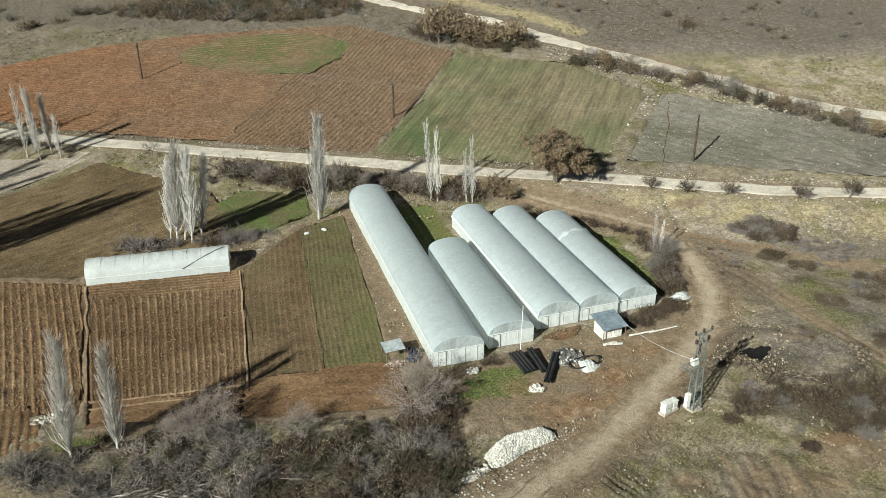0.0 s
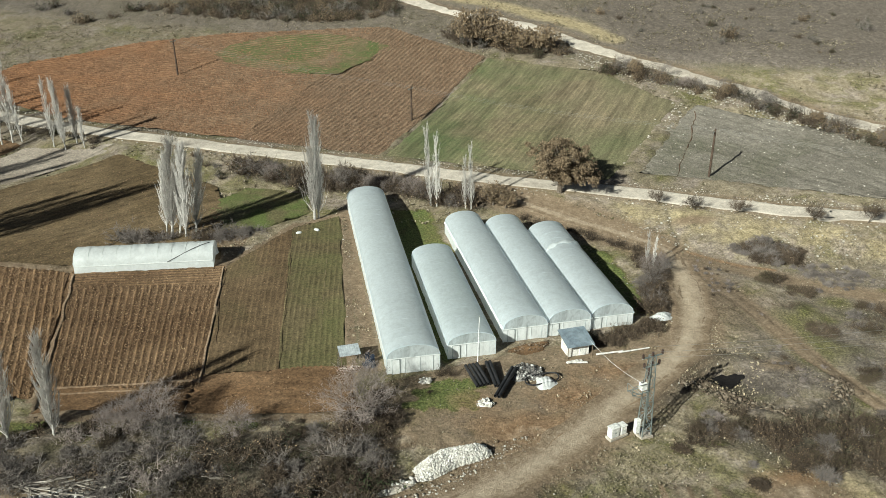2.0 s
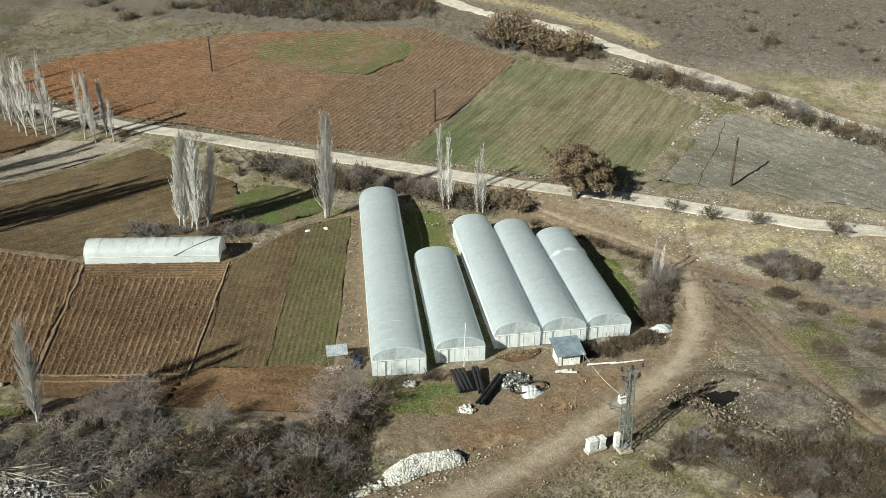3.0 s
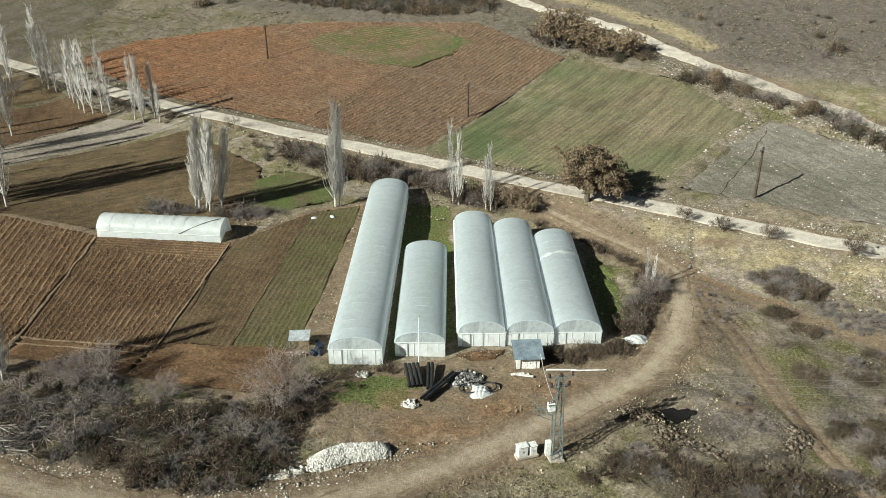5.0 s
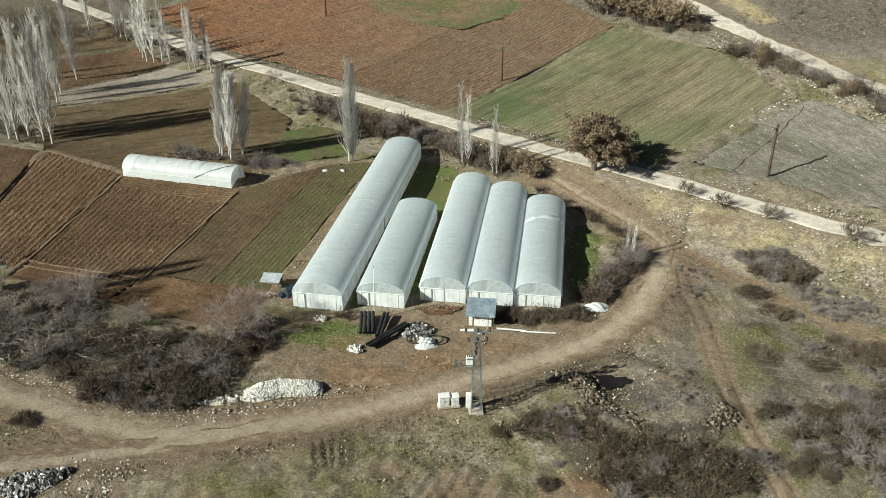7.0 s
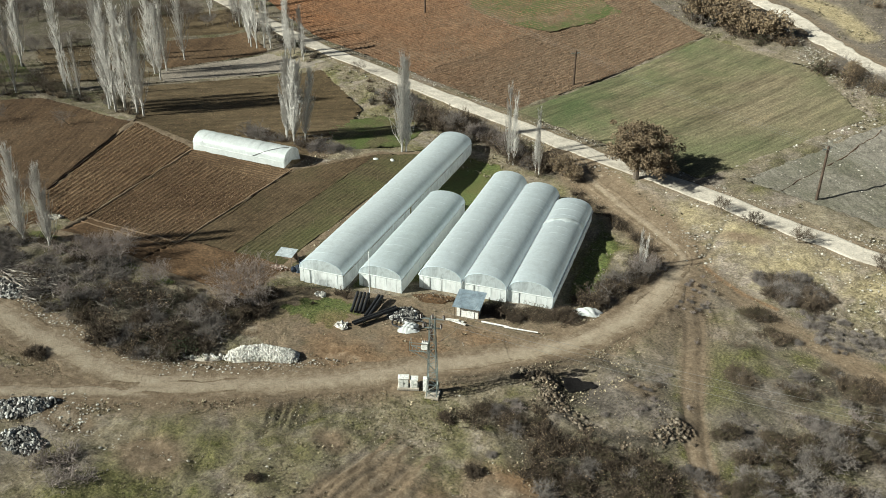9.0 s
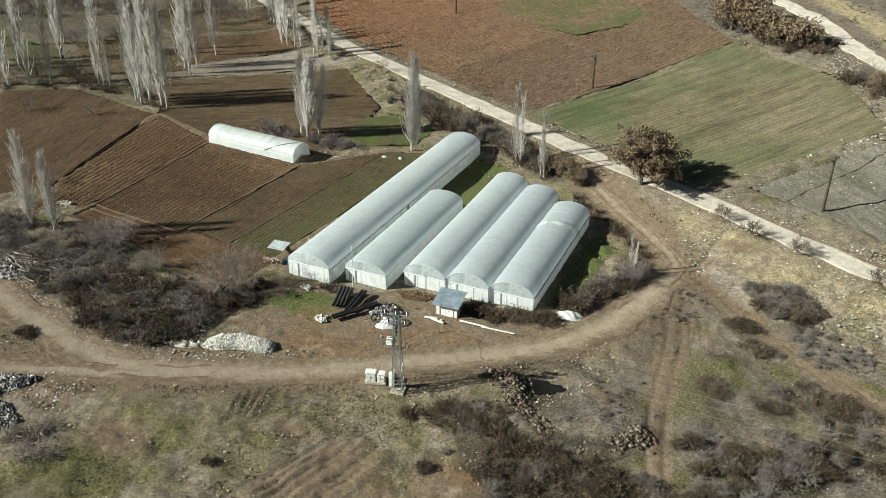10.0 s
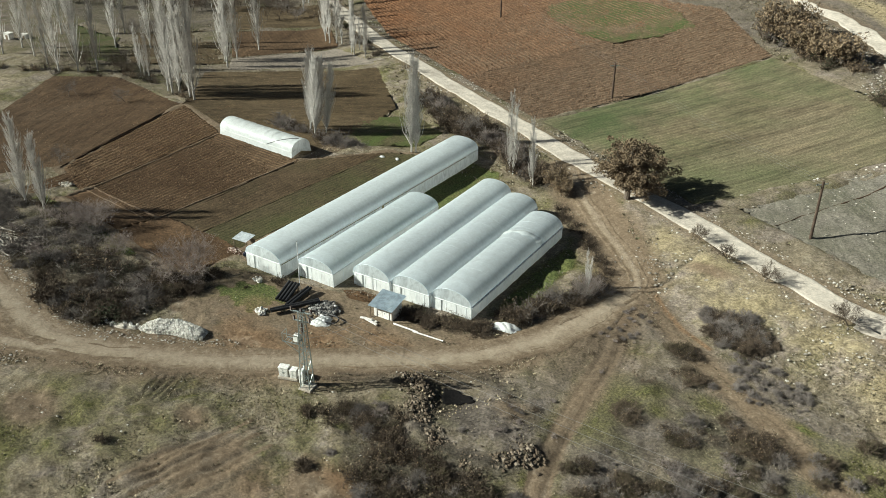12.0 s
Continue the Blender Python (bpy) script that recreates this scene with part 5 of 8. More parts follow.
def build_oak(seed, height, radius, leaves, leaf_size, leaf=LEAF_DRY):
    """Broad oak that has kept its dry brown leaves: short trunk, spreading limbs, uneven crown with gaps."""
    rnd = np.random.default_rng(seed)
    root = new("oak_tree")
    limbs, clumps = [], []
    trunk = [(0, 0, -0.2, 0.1, 0, height * 0.28, height * 0.045, height * 0.034)]
    top = np.array([0.1, 0, height * 0.26])
    for k in range(13):
        t, rise = 2 * math.pi * k / 13 * 2.4, rnd.uniform(0.1, 1.0)
        way = np.array([math.cos(t) * (1.1 - rise * 0.75), math.sin(t) * (1.1 - rise * 0.75), 0.25 + rise * 1.25])
        way /= np.linalg.norm(way)
        p, long = top.copy(), rnd.uniform(0.75, 1.0) * radius * 1.05
        for i in range(4):
            way = way + rnd.normal(scale=0.16, size=3)
            way /= np.linalg.norm(way)
            q = p + way * long / 4
            limbs.append((*p, *q, 0.11 - 0.025 * i, 0.09 - 0.022 * i))
            p = q
            for _ in range(5 if i else 2):
                e = p + rnd.normal(size=3) * radius * 0.17 + way * radius * 0.1
                limbs.append((*p, *e, 0.035, 0.012))
                clumps.append(e)
    # twigs fill the round of the crown unevenly
    for _ in range(95):
        v = rnd.normal(size=3)
        v *= rnd.uniform(0.45, 1.0) / np.linalg.norm(v)
        e = np.array([v[0] * radius, v[1] * radius, height * (0.58 + 0.40 * v[2])])
        p = np.array([0.1, 0, height * 0.3]) * 0.3 + e * 0.7
        limbs.append((*p, *e, 0.04, 0.014))
        clumps.append(e)
    clumps = np.array(clumps)
    clumps[:, 2] = np.clip(clumps[:, 2], height * 0.3, height)
    size = rnd.uniform(0.35, 1.0, len(clumps)) ** 0.7 * radius * 0.17
    pick = rnd.integers(0, len(clumps), leaves)
    offs = rnd.normal(size=(leaves, 3))
    offs /= np.linalg.norm(offs, axis=1, keepdims=True)
    cent = clumps[pick] + offs * (size[pick] * rnd.uniform(0.3, 1.15, leaves) ** 0.6)[:, None]
    mesh_part("trunk", limb_mesh("trunk", trunk, BARK, 9), root)
    mesh_part("limb_frame", limb_mesh("limb_frame", limbs, BARK, 5), root)
    mesh_part("crown", leaf_mesh("crown", cent, leaf_size, leaf, rnd), root)
    return root


def plant(protos, spots, label, category, group, seed, sink=0.0, lean=0.0):
    """Copies of the prototypes at (x, y, scale) spots, turned at random, standing on the ground; lean bows them eastward."""
    rnd = random.Random(seed)
    for i, (x, y, s) in enumerate(spots):
        src = protos[rnd.randrange(len(protos))]
        sq = rnd.uniform(0.9, 1.1)
        m = Matrix.LocRotScale(at(x, y, -sink * s), Euler((rnd.gauss(0, 0.03), rnd.gauss(0, 0.03), rnd.uniform(0, 6.28))), None)
        m = Matrix.Translation(m.translation) @ Matrix.Rotation(lean, 4, "Y") @ m.to_3x3().to_4x4()
        ob = copy_thing(src, m)
        ob.matrix_basis = m @ Matrix.Diagonal((s, s, s * sq, 1))
        tagged(ob, label, category, group)


def plant_joined(name, protos, spots, label, category, seed):
    """Like plant(), but all copies become one mesh of kind stuff."""
    rnd = random.Random(seed)
    verts, faces, mats, slots, base = [], [], [], [], 0
    for x, y, s in spots:
        src = protos[rnd.randrange(len(protos))]
        a = rnd.uniform(0, 6.28)
        turn = np.array([[math.cos(a), -math.sin(a), 0], [math.sin(a), math.cos(a), 0], [0, 0, rnd.uniform(0.9, 1.1)]]) * s
        for kid in src.children:
            me = kid.data
            co = np.empty(len(me.vertices) * 3)
            me.vertices.foreach_get("co", co)
            idx = np.empty(len(me.loops), int)
            me.loops.foreach_get("vertex_index", idx)
            if me.materials[0] not in mats:
                mats.append(me.materials[0])
            verts.append(co.reshape(-1, 3) @ turn.T + np.array(at(x, y)))
            ends = np.empty(len(me.polygons), int)
            me.polygons.foreach_get("loop_start", ends)
            faces += [f.tolist() for f in np.split(idx + base, ends[1:])]
            slots += [mats.index(me.materials[0])] * len(me.polygons)
            base += len(me.vertices)
    me = bpy.data.meshes.new(name)
    me.from_pydata(np.concatenate(verts).tolist(), [], faces)
    for m in mats:
        me.materials.append(m)
    me.polygons.foreach_set("material_index", np.array(slots, np.int32))
    tagged(new(name, me), label, category, kind="stuff")


def remove_protos(protos):
    for root in protos:
        for o in (*root.children_recursive, root):
            bpy.data.objects.remove(o)


POPLARS = [build_poplar(11, 16, 1.0, 150, 1.0), build_poplar(12, 16, 0.85, 140, 1.0), build_poplar(13, 16, 1.1, 140, 1.0), build_poplar(14, 16, 0.7, 70, 0.9)]
full = POPLARS[:3]
WIDE_POPLARS = [build_poplar(17, 16, 1.15, 190, 1.3), build_poplar(18, 16, 1.05, 170, 1.2)]
FAR_POPLARS = [build_poplar(15, 16, 1.0, 100, 0.7), build_poplar(16, 16, 0.9, 90, 0.7)]
plant(WIDE_POPLARS[:1], [(-2.8, 134.8, 1.1), (-2.2, 135.3, 0.9)], "tall pale bare poplar beside the grass plot", "tree", "plot poplars", 1, lean=0.045)
plant(WIDE_POPLARS + full[:1], [(-24.5, 129.9, 1.1), (-22.2, 129.0, 1.0), (-21.0, 130.7, 0.85), (-25.6, 131.0, 0.8), (-23.4, 130.3, 0.95)], "pale bare poplar in a clump behind the small tunnel", "tree", "poplar clump", 2, lean=0.08)
plant([POPLARS[3]], [(16.3, 138.7, 0.88), (17.3, 138.3, 0.8), (22.9, 136.3, 0.7), (22.0, 136.9, 0.62)], "thin pale bare poplar behind the greenhouses", "tree", "thin poplars", 3)
plant(WIDE_POPLARS, [(-28.2, 77.1, 0.94), (-24.0, 77.8, 0.79)], "pale bare poplar at the edge of the thicket", "tree", "", 4, lean=0.09)
plant([POPLARS[1], POPLARS[3]], [(-57.0, 171.3, 0.85), (-54.2, 169.6, 0.85), (-52.7, 172.0, 0.82), (-50.6, 169.8, 0.6), (-55.6, 172.8, 0.6)], "slender pale bare poplar beside the road", "tree", "roadside poplars", 5)
plant(FAR_POPLARS, [(-71.0, 175.4, 1.0), (-68.5, 174.6, 0.95), (-66.6, 175.2, 1.0), (-64.8, 175.4, 0.85), (-73.5, 177.5, 0.95), (-76.8, 181, 0.9), (-79.5, 184, 0.95), (-101, 193.7, 1.1), (-96, 199, 1.05), (-92, 193, 1.0), (-88.5, 190, 1.0), (-85, 187.5, 0.9), (-106, 200, 1.1)], "pale bare poplar in the roadside row", "tree", "roadside poplars", 6)
plant(full, [(-65.5, 125.4, 1.3), (-63.2, 125.0, 1.35), (-60.8, 125.2, 1.4), (-58.6, 126.2, 1.3), (-56.2, 125.6, 1.35), (-66.8, 127.0, 1.2), (-75.0, 147.2, 1.2), (-74.6, 150.3, 1.15), (-77.7, 159.2, 1.2), (-71.0, 144.8, 1.1)], "very tall pale bare poplar between the fields", "tree", "tall field poplars", 7)
plant(FAR_POPLARS, [(-93.0, 119.6, 1.3), (-96.0, 116.5, 1.25), (-90.5, 123.0, 1.2), (-103.7, 117.7, 1.2), (-106, 136.4, 1.2), (-121, 115, 1.2), (-123, 120.7, 1.2), (-113, 119, 1.1), (-129, 134, 1.2), (-110, 128, 1.1), (-99, 142, 1.15), (-118, 146, 1.2), (-95.5, 151, 1.0)], "tall pale bare poplar in the far grove", "tree", "far poplar grove", 8)
plant([POPLARS[3]], [(46.6, 115.4, 0.42), (47.4, 114.6, 0.34)], "thin pale bare poplar rising from the bend bushes", "tree", "bend poplars", 42)
plant([POPLARS[3]], [(-81.6, 128.6, 0.7), (-76.4, 127.6, 0.85), (-79.4, 128.2, 0.6)], "young pale bare poplar at the field corner", "tree", "young poplars", 9)
remove_protos(POPLARS + FAR_POPLARS + WIDE_POPLARS)


def scatter(poly, n, lo, hi, seed):
    """n spots in a convex polygon, none too near another."""
    rnd = random.Random(seed)
    xs, ys = [p[0] for p in poly], [p[1] for p in poly]
    out, tries = [], 0
    while len(out) < n and tries < n * 60:
        tries += 1
        x, y, s = rnd.uniform(min(xs), max(xs)), rnd.uniform(min(ys), max(ys)), rnd.triangular(lo, hi, lo)
        if bool(inside(np.array(x), np.array(y), poly)) and all((x - a) ** 2 + (y - b) ** 2 > (0.42 * (s + c)) ** 2 for a, b, c in out):
            out.append((x, y, s))
    return out


def along(line, step, jitter, lo, hi, seed):
    rnd = random.Random(seed)
    out = []
    for (ax, ay), (bx, by) in zip(line[:-1], line[1:]):
        n = max(1, round(math.hypot(bx - ax, by - ay) / step))
        for i in range(n):
            t = (i + rnd.random()) / n
            out.append((ax + (bx - ax) * t + rnd.gauss(0, jitter), ay + (by - ay) * t + rnd.gauss(0, jitter), rnd.uniform(lo, hi)))
    return out


BARES = [build_bare_tree(21, 6.0, TWIG_GREY, 1.0, 4, 2, 0.2), build_bare_tree(22, 6.0, TWIG_PALE, 1.0, 4, 2, 0.3, stems=3, trunk_share=0.12), build_bare_tree(23, 6.0, TWIG_BROWN, 1.1, 4, 2, 0.15), build_bare_tree(24, 2.7, TWIG_BROWN, 1.0, 4, 2, 0.3)]
plant([BARES[0], BARES[1]], [(46.8, 112.4, 0.6), (47.4, 114.4, 0.55), (46.2, 110.4, 0.5)], "bare grey tree beside the track bend", "tree", "bend trees", 10)
plant([BARES[1]], [(5.9, 81.8, 1.12)], "spreading bare pinkish-grey tree at the field edge", "tree", "", 11)
plant([BARES[1]], [(-15.6, 81.2, 0.9), (-17.8, 79.6, 0.7), (-6.5, 79.5, 0.6)], "bare pinkish-grey tree rising from the thicket", "tree", "thicket trees", 12)
plant([BARES[0], BARES[2]], [(-33.2, 166.7, 0.6), (-77.0, 109.0, 0.6), (-65, 114.9, 0.6), (-43.5, 89.8, 0.6), (-60, 176, 0.5), (-88, 126, 0.7), (-98, 124, 0.8), (-84, 125.5, 0.6), (-101, 128, 0.8), (-92, 128, 0.6)], "small bare tree at a field", "tree", "small bare trees", 13)
plant([BARES[3]], [(53.3, 133.3, 1.05), (58.9, 131.0, 1.15), (64.4, 129.3, 1.15), (76.0, 126.0, 1.35), (83.8, 124.3, 1.35)], "small round bare tree along the road verge", "tree", "verge trees", 14)
plant([BARES[1], BARES[2], BARES[0]], along([(60, 194.5), (68, 187), (78, 179.5), (85, 171.5), (95, 159), (103, 150)], 4.2, 0.8, 0.5, 0.8, 77), "small bare tree along the upper dirt road", "tree", "upper road trees", 17)
plant_joined("far_orchard", [BARES[2], BARES[0]], scatter([(-165, 150), (-116, 178), (-100, 190), (-112, 200), (-170, 176)], 60, 0.6, 1.1, 71) + scatter([(-122, 146), (-112, 143), (-104, 152), (-116, 160)], 9, 0.5, 0.8, 72) + along([(-100, 180), (-84, 192)], 2.5, 1.5, 0.6, 0.9, 73), "bare orchard trees far behind the poplars", "trees", 18)
plant([BARES[2]], along([(-103, 114), (-96, 121), (-88, 127), (-78, 128.5)], 3.2, 0.7, 0.5, 0.75, 74), "small bare tree at the far field edge", "tree", "field edge trees", 19)
plant([BARES[1], BARES[2], BARES[0]], [(-6.5, 150.8, 0.6), (-3.2, 149.6, 0.62), (0.6, 147.6, 0.75), (2.6, 147.0, 0.7), (6.6, 146.0, 0.6), (9.0, 145.0, 0.62), (13.2, 143.4, 0.6), (-11.5, 152.6, 0.5), (-15.6, 154.6, 0.5)], "bare grey-brown tree in the hedge below the road", "tree", "hedge trees", 44)
remove_protos(BARES)

OAK = [build_oak(31, 10.6, 5.2, 26000, 0.16)]
plant(OAK, [(38.2, 139.7, 1.06)], "broad oak with dry brown leaves by the road", "tree", "", 15)
remove_protos(OAK)
SMALL_OAK = [build_oak(32, 4.6, 2.9, 3200, 0.15), build_oak(33, 4.2, 2.6, 2800, 0.15)]
plant(SMALL_OAK, [(26.6, 137.2, 0.95), (28.6, 136.0, 0.75), (29.5, 214, 1.7), (36.4, 211.5, 1.9), (40.5, 208.5, 1.5), (46, 207, 1.6), (33, 216, 1.6), (80, 176.9, 0.6), (92.8, 163, 0.6), (101.3, 153, 0.75), (103, 146, 0.7), (63.8, 191, 0.7)], "small brown-leaved oak bush", "bush", "oak bushes", 16)
remove_protos(SMALL_OAK)

BROWN = [build_shrub("shrub", shrub_meshes(41 + i, TWIG_BROWN, LEAF_DRY, 130, stems=32, fat=1.5, fine=2)) for i in range(3)]
GREY = [build_shrub("shrub", shrub_meshes(51 + i, TWIG_GREY, stems=32, fat=1.1)) for i in range(3)]
MIXED = [build_shrub("shrub", shrub_meshes(61, TWIG_BROWN, LEAF_DARK, 500)), build_shrub("shrub", shrub_meshes(62, TWIG_BROWN, LEAF_DRY, 160, low=True))]
EVERGREEN = [build_shrub("shrub", shrub_meshes(71, TWIG_BROWN, LEAF_DARK, 2600))]
PALE_BUSH = [build_shrub("shrub", shrub_meshes(91 + i, TWIG_PALE, stems=36, fat=1.0)) for i in range(2)]
FAR = [build_shrub("shrub", shrub_meshes(81 + i, TWIG_BROWN if i < 3 else TWIG_GREY, LEAF_DRY if i == 1 else LEAF_DARK, (0, 700, 300, 200)[i], 24, False, 1.5, 2)) for i in range(4)]


DARK_DOME = [build_shrub("shrub", dome_meshes(141 + i, TWIG_BROWN, LEAF_DRY, (0, 120, 260)[i], fat=1.25)) for i in range(3)]
OLIVE_DOME = [build_shrub("shrub", dome_meshes(151 + i, TWIG_BROWN, LEAF_OLIVE, 420 + 200 * i, tall=0.7)) for i in range(2)]
MAUVE_DOME = [build_shrub("shrub", dome_meshes(161 + i, TWIG_GREY, stems=60, fine=4)) for i in range(3)]
THICKET = [[(-34, 76.5), (-24, 79.5), (-10, 80), (-10, 68), (-18, 69), (-30, 72)], [(-10, 80), (0, 79.4), (7, 81), (9.5, 76), (9.2, 69.5), (6, 66.6), (0, 66.5), (-10, 68)]]
plant(MAUVE_DOME + GREY + PALE_BUSH + BROWN[:1] + OLIVE_DOME[:1], scatter(THICKET[0], 46, 1.1, 2.4, 1), "tangled bare grey-brown bush of the thicket", "bush", "thicket bushes", 20)
plant(DARK_DOME[:1] + BROWN + OLIVE_DOME + MAUVE_DOME[:1] + MIXED + GREY[:1], scatter(THICKET[1], 56, 1.0, 2.3, 2), "tangled bare brown bush of the thicket", "bush", "thicket bushes", 21)
plant(DARK_DOME + MAUVE_DOME[:1], scatter([(3.5, 80), (8.5, 85.5), (11, 84), (9.6, 78)], 12, 0.8, 1.6, 3), "bare reddish-brown bush at the edge of the thicket", "bush", "thicket bushes", 22)
plant_joined("low_scrub", BROWN[:2] + OLIVE_DOME + GREY[:1], scatter(THICKET[0], 30, 0.5, 1.0, 5) + scatter(THICKET[1], 34, 0.5, 1.0, 6) + scatter([(-12, 81.5), (2, 81.6), (3, 79), (-12, 79.5)], 14, 0.4, 0.8, 7), "low brown scrub at the foot of the thicket", "scrub", 39)
plant(MIXED[:1] + EVERGREEN, [(-13.5, 79.4, 0.9), (-11.8, 80.2, 0.8), (2.0, 69.5, 0.7), (-4, 74, 0.8)], "dark leafy bush within the thicket", "bush", "leafy bushes", 23)
hedge = along([(-19, 156.4), (-13.7, 154), (-9.7, 151.6), (-5.7, 150.4), (1.2, 148.2), (5.2, 147.4), (10.9, 144.4), (15, 142.6), (20, 139.5), (24.5, 137.5)], 0.9, 1.1, 1.5, 2.9, 31)
plant_joined("hedge", BROWN + MIXED[1:] + GREY[:1] + DARK_DOME[:2] + MAUVE_DOME[:1], hedge, "bare brown hedge bushes below the road", "bushes", 24)
plant(EVERGREEN, [(-17.8, 156, 1.3), (-9.4, 151.6, 1.5), (-8.2, 151.2, 1.2), (-59, 178, 1.2), (-75, 186, 1.4)], "dark evergreen bush beside the road", "bush", "leafy bushes", 25)
plant_joined("hedge", BROWN + MIXED[1:], along([(31, 131.8), (33.5, 130.4), (37, 128.6), (41.5, 125.2), (45.7, 121.0), (45.6, 114)], 1.15, 0.45, 0.75, 1.25, 32), "bare reddish-brown hedge bushes behind the greenhouse", "bushes", 26)
plant(BROWN + GREY + MAUVE_DOME[:1] + DARK_DOME + MIXED[1:], along([(48.2, 118.2), (47.8, 115), (46.4, 111), (44.8, 107), (43.4, 102.4)], 0.5, 0.75, 1.0, 1.8, 33), "bare grey bush beside the track", "bush", "track bushes", 27)
plant(GREY + MAUVE_DOME + BROWN[:1], [(-31.8, 128.4, 2.2), (-29.4, 127.7, 2.5), (-27.6, 128.2, 1.8), (-26.2, 127.4, 1.5), (-20.6, 128.4, 1.7), (-19.0, 127.6, 1.9), (-17.4, 129.3, 1.8), (-16.4, 127.4, 1.6), (-15.2, 129.4, 2.0), (-13.4, 128.6, 1.7), (-12.6, 130, 1.3), (-10.8, 130.2, 1.2), (-24.5, 128.4, 1.4)], "bare grey bush around the poplar clump", "bush", "poplar bushes", 28)
plant(BROWN + MIXED[1:] + DARK_DOME[:1], along([(33.8, 95.2), (37, 95.8), (40, 97.0), (43.4, 98.6)], 0.55, 0.5, 0.8, 1.4, 34), "low reddish-brown bush in front of the greenhouses", "bush", "front bushes", 29)
plant(BROWN, [(16.0, 89.6, 0.9), (16.8, 88.9, 0.8), (15.2, 88.9, 0.6), (14.0, 85.6, 0.35)], "low brown bush at the greenhouse corner", "bush", "front bushes", 30)
right_spots = scatter([(60.5, 119.6), (62, 120.6), (66.5, 121.6), (71, 118), (68.7, 115.2), (64.6, 115.2)], 34, 1.0, 1.9, 41)
plant_joined("bank_scrub", MAUVE_DOME + DARK_DOME[:2] + BROWN[:1], right_spots, "low dark brown bushes below the straw bank", "bushes", 31)
plant_joined("weed_mats", MAUVE_DOME[:2], scatter([(67.5, 114.6), (76, 114), (79, 110), (72, 106.6), (68.6, 110.4)], 42, 0.35, 0.8, 42), "low mauve weeds below the straw bank", "weeds", 32)


def clump(x, y, rx, ry, n, lo, hi, seed):
    """n spots thronged round a middle."""
    rnd = random.Random(seed)
    return [(x + rnd.gauss(0, rx / 2), y + rnd.gauss(0, ry / 2), rnd.uniform(lo, hi)) for _ in range(n)]


pasture = clump(45.0, 77.2, 4.5, 3.0, 16, 0.5, 1.2, 43) + clump(51, 75.4, 6.0, 4.0, 28, 0.6, 1.6, 44) + clump(57.6, 74.8, 4.4, 3.6, 24, 0.8, 1.8, 45) + clump(52.5, 71.6, 4.0, 2.6, 14, 0.7, 1.4, 66) + clump(75, 100, 4.0, 2.2, 12, 0.6, 1.3, 46)
pasture += clump(69.8, 96.3, 1.8, 1.2, 5, 0.7, 1.1, 47) + clump(64.2, 96.2, 1.8, 1.0, 5, 0.6, 0.9, 48) + clump(62.4, 102.7, 1.2, 1.0, 3, 0.5, 0.9, 49) + clump(62.9, 110.5, 2.2, 1.0, 9, 0.7, 1.2, 50) + clump(66.4, 106.6, 2.4, 1.0, 7, 0.6, 1.0, 68) + clump(64.0, 96.8, 2.6, 1.6, 8, 0.7, 1.2, 69) + clump(70.0, 96.4, 2.2, 1.6, 7, 0.7, 1.2, 70) + clump(74.2, 101.0, 3.4, 1.8, 12, 0.8, 1.3, 71) + clump(66.5, 107.4, 1.8, 0.7, 4, 0.4, 0.7, 51)
plant(BROWN + OLIVE_DOME + MAUVE_DOME[:1] + MIXED[1:], clump(60.2, 73.9, 1.8, 1.8, 8, 1.0, 1.7, 67), "dense dark brown bush beside the rutted track", "bush", "pasture bushes", 43)
plant(BROWN + OLIVE_DOME + MAUVE_DOME[:1] + MIXED[1:], [p for p in pasture if p[1] < 92], "rounded bare brown bush on the rough pasture", "bush", "pasture bushes", 33)
plant_joined("pasture_scrub", BROWN + OLIVE_DOME + MAUVE_DOME[:1] + MIXED[1:], [p for p in pasture if p[1] >= 92], "bare olive-brown bushes beyond the rutted track", "bushes", 45)
lower = clump(68.6, 85.0, 4.0, 2.4, 18, 0.7, 1.5, 52) + clump(74, 88.2, 5.0, 3.0, 22, 0.8, 1.5, 53) + clump(70, 80, 4.0, 3.0, 16, 0.8, 1.5, 63) + clump(79.7, 93.2, 3.0, 2.0, 8, 0.7, 1.3, 54) + clump(83, 102, 3.0, 2.2, 8, 0.7, 1.2, 55) + clump(88, 108, 4.0, 3.0, 9, 0.8, 1.4, 56) + clump(66, 79, 2.4, 2.2, 7, 0.8, 1.3, 57) + clump(76, 80, 5.0, 4.0, 20, 0.8, 1.5, 58) + clump(70.4, 86.8, 3.0, 1.6, 14, 0.7, 1.2, 72) + clump(75, 91, 3.4, 2.0, 14, 0.7, 1.3, 73) + clump(78, 96.5, 3, 2, 10, 0.6, 1.1, 74)
plant_joined("pasture_scrub", OLIVE_DOME + OLIVE_DOME + BROWN[:2] + MAUVE_DOME[:2] + GREY[:1], lower, "low olive-brown scrub among dead weeds", "scrub", 40)
mats = clump(56, 87.6, 4.5, 4.5, 16, 0.25, 0.5, 59) + clump(65.9, 88.1, 2.6, 3.0, 12, 0.3, 0.7, 60) + clump(72, 92, 2.4, 1.6, 8, 0.4, 0.8, 61) + clump(44, 79, 2.4, 2.0, 7, 0.4, 0.7, 62)
mats += clump(56, 108.5, 3.0, 6.0, 30, 0.2, 0.42, 64) + clump(54.5, 113, 2.0, 3.5, 14, 0.2, 0.4, 65)
plant_joined("weed_mats", MAUVE_DOME[:1] + PALE_BUSH[:1] + BROWN[:1], mats, "low mauve-grey mats of dead weeds", "weeds", 41)
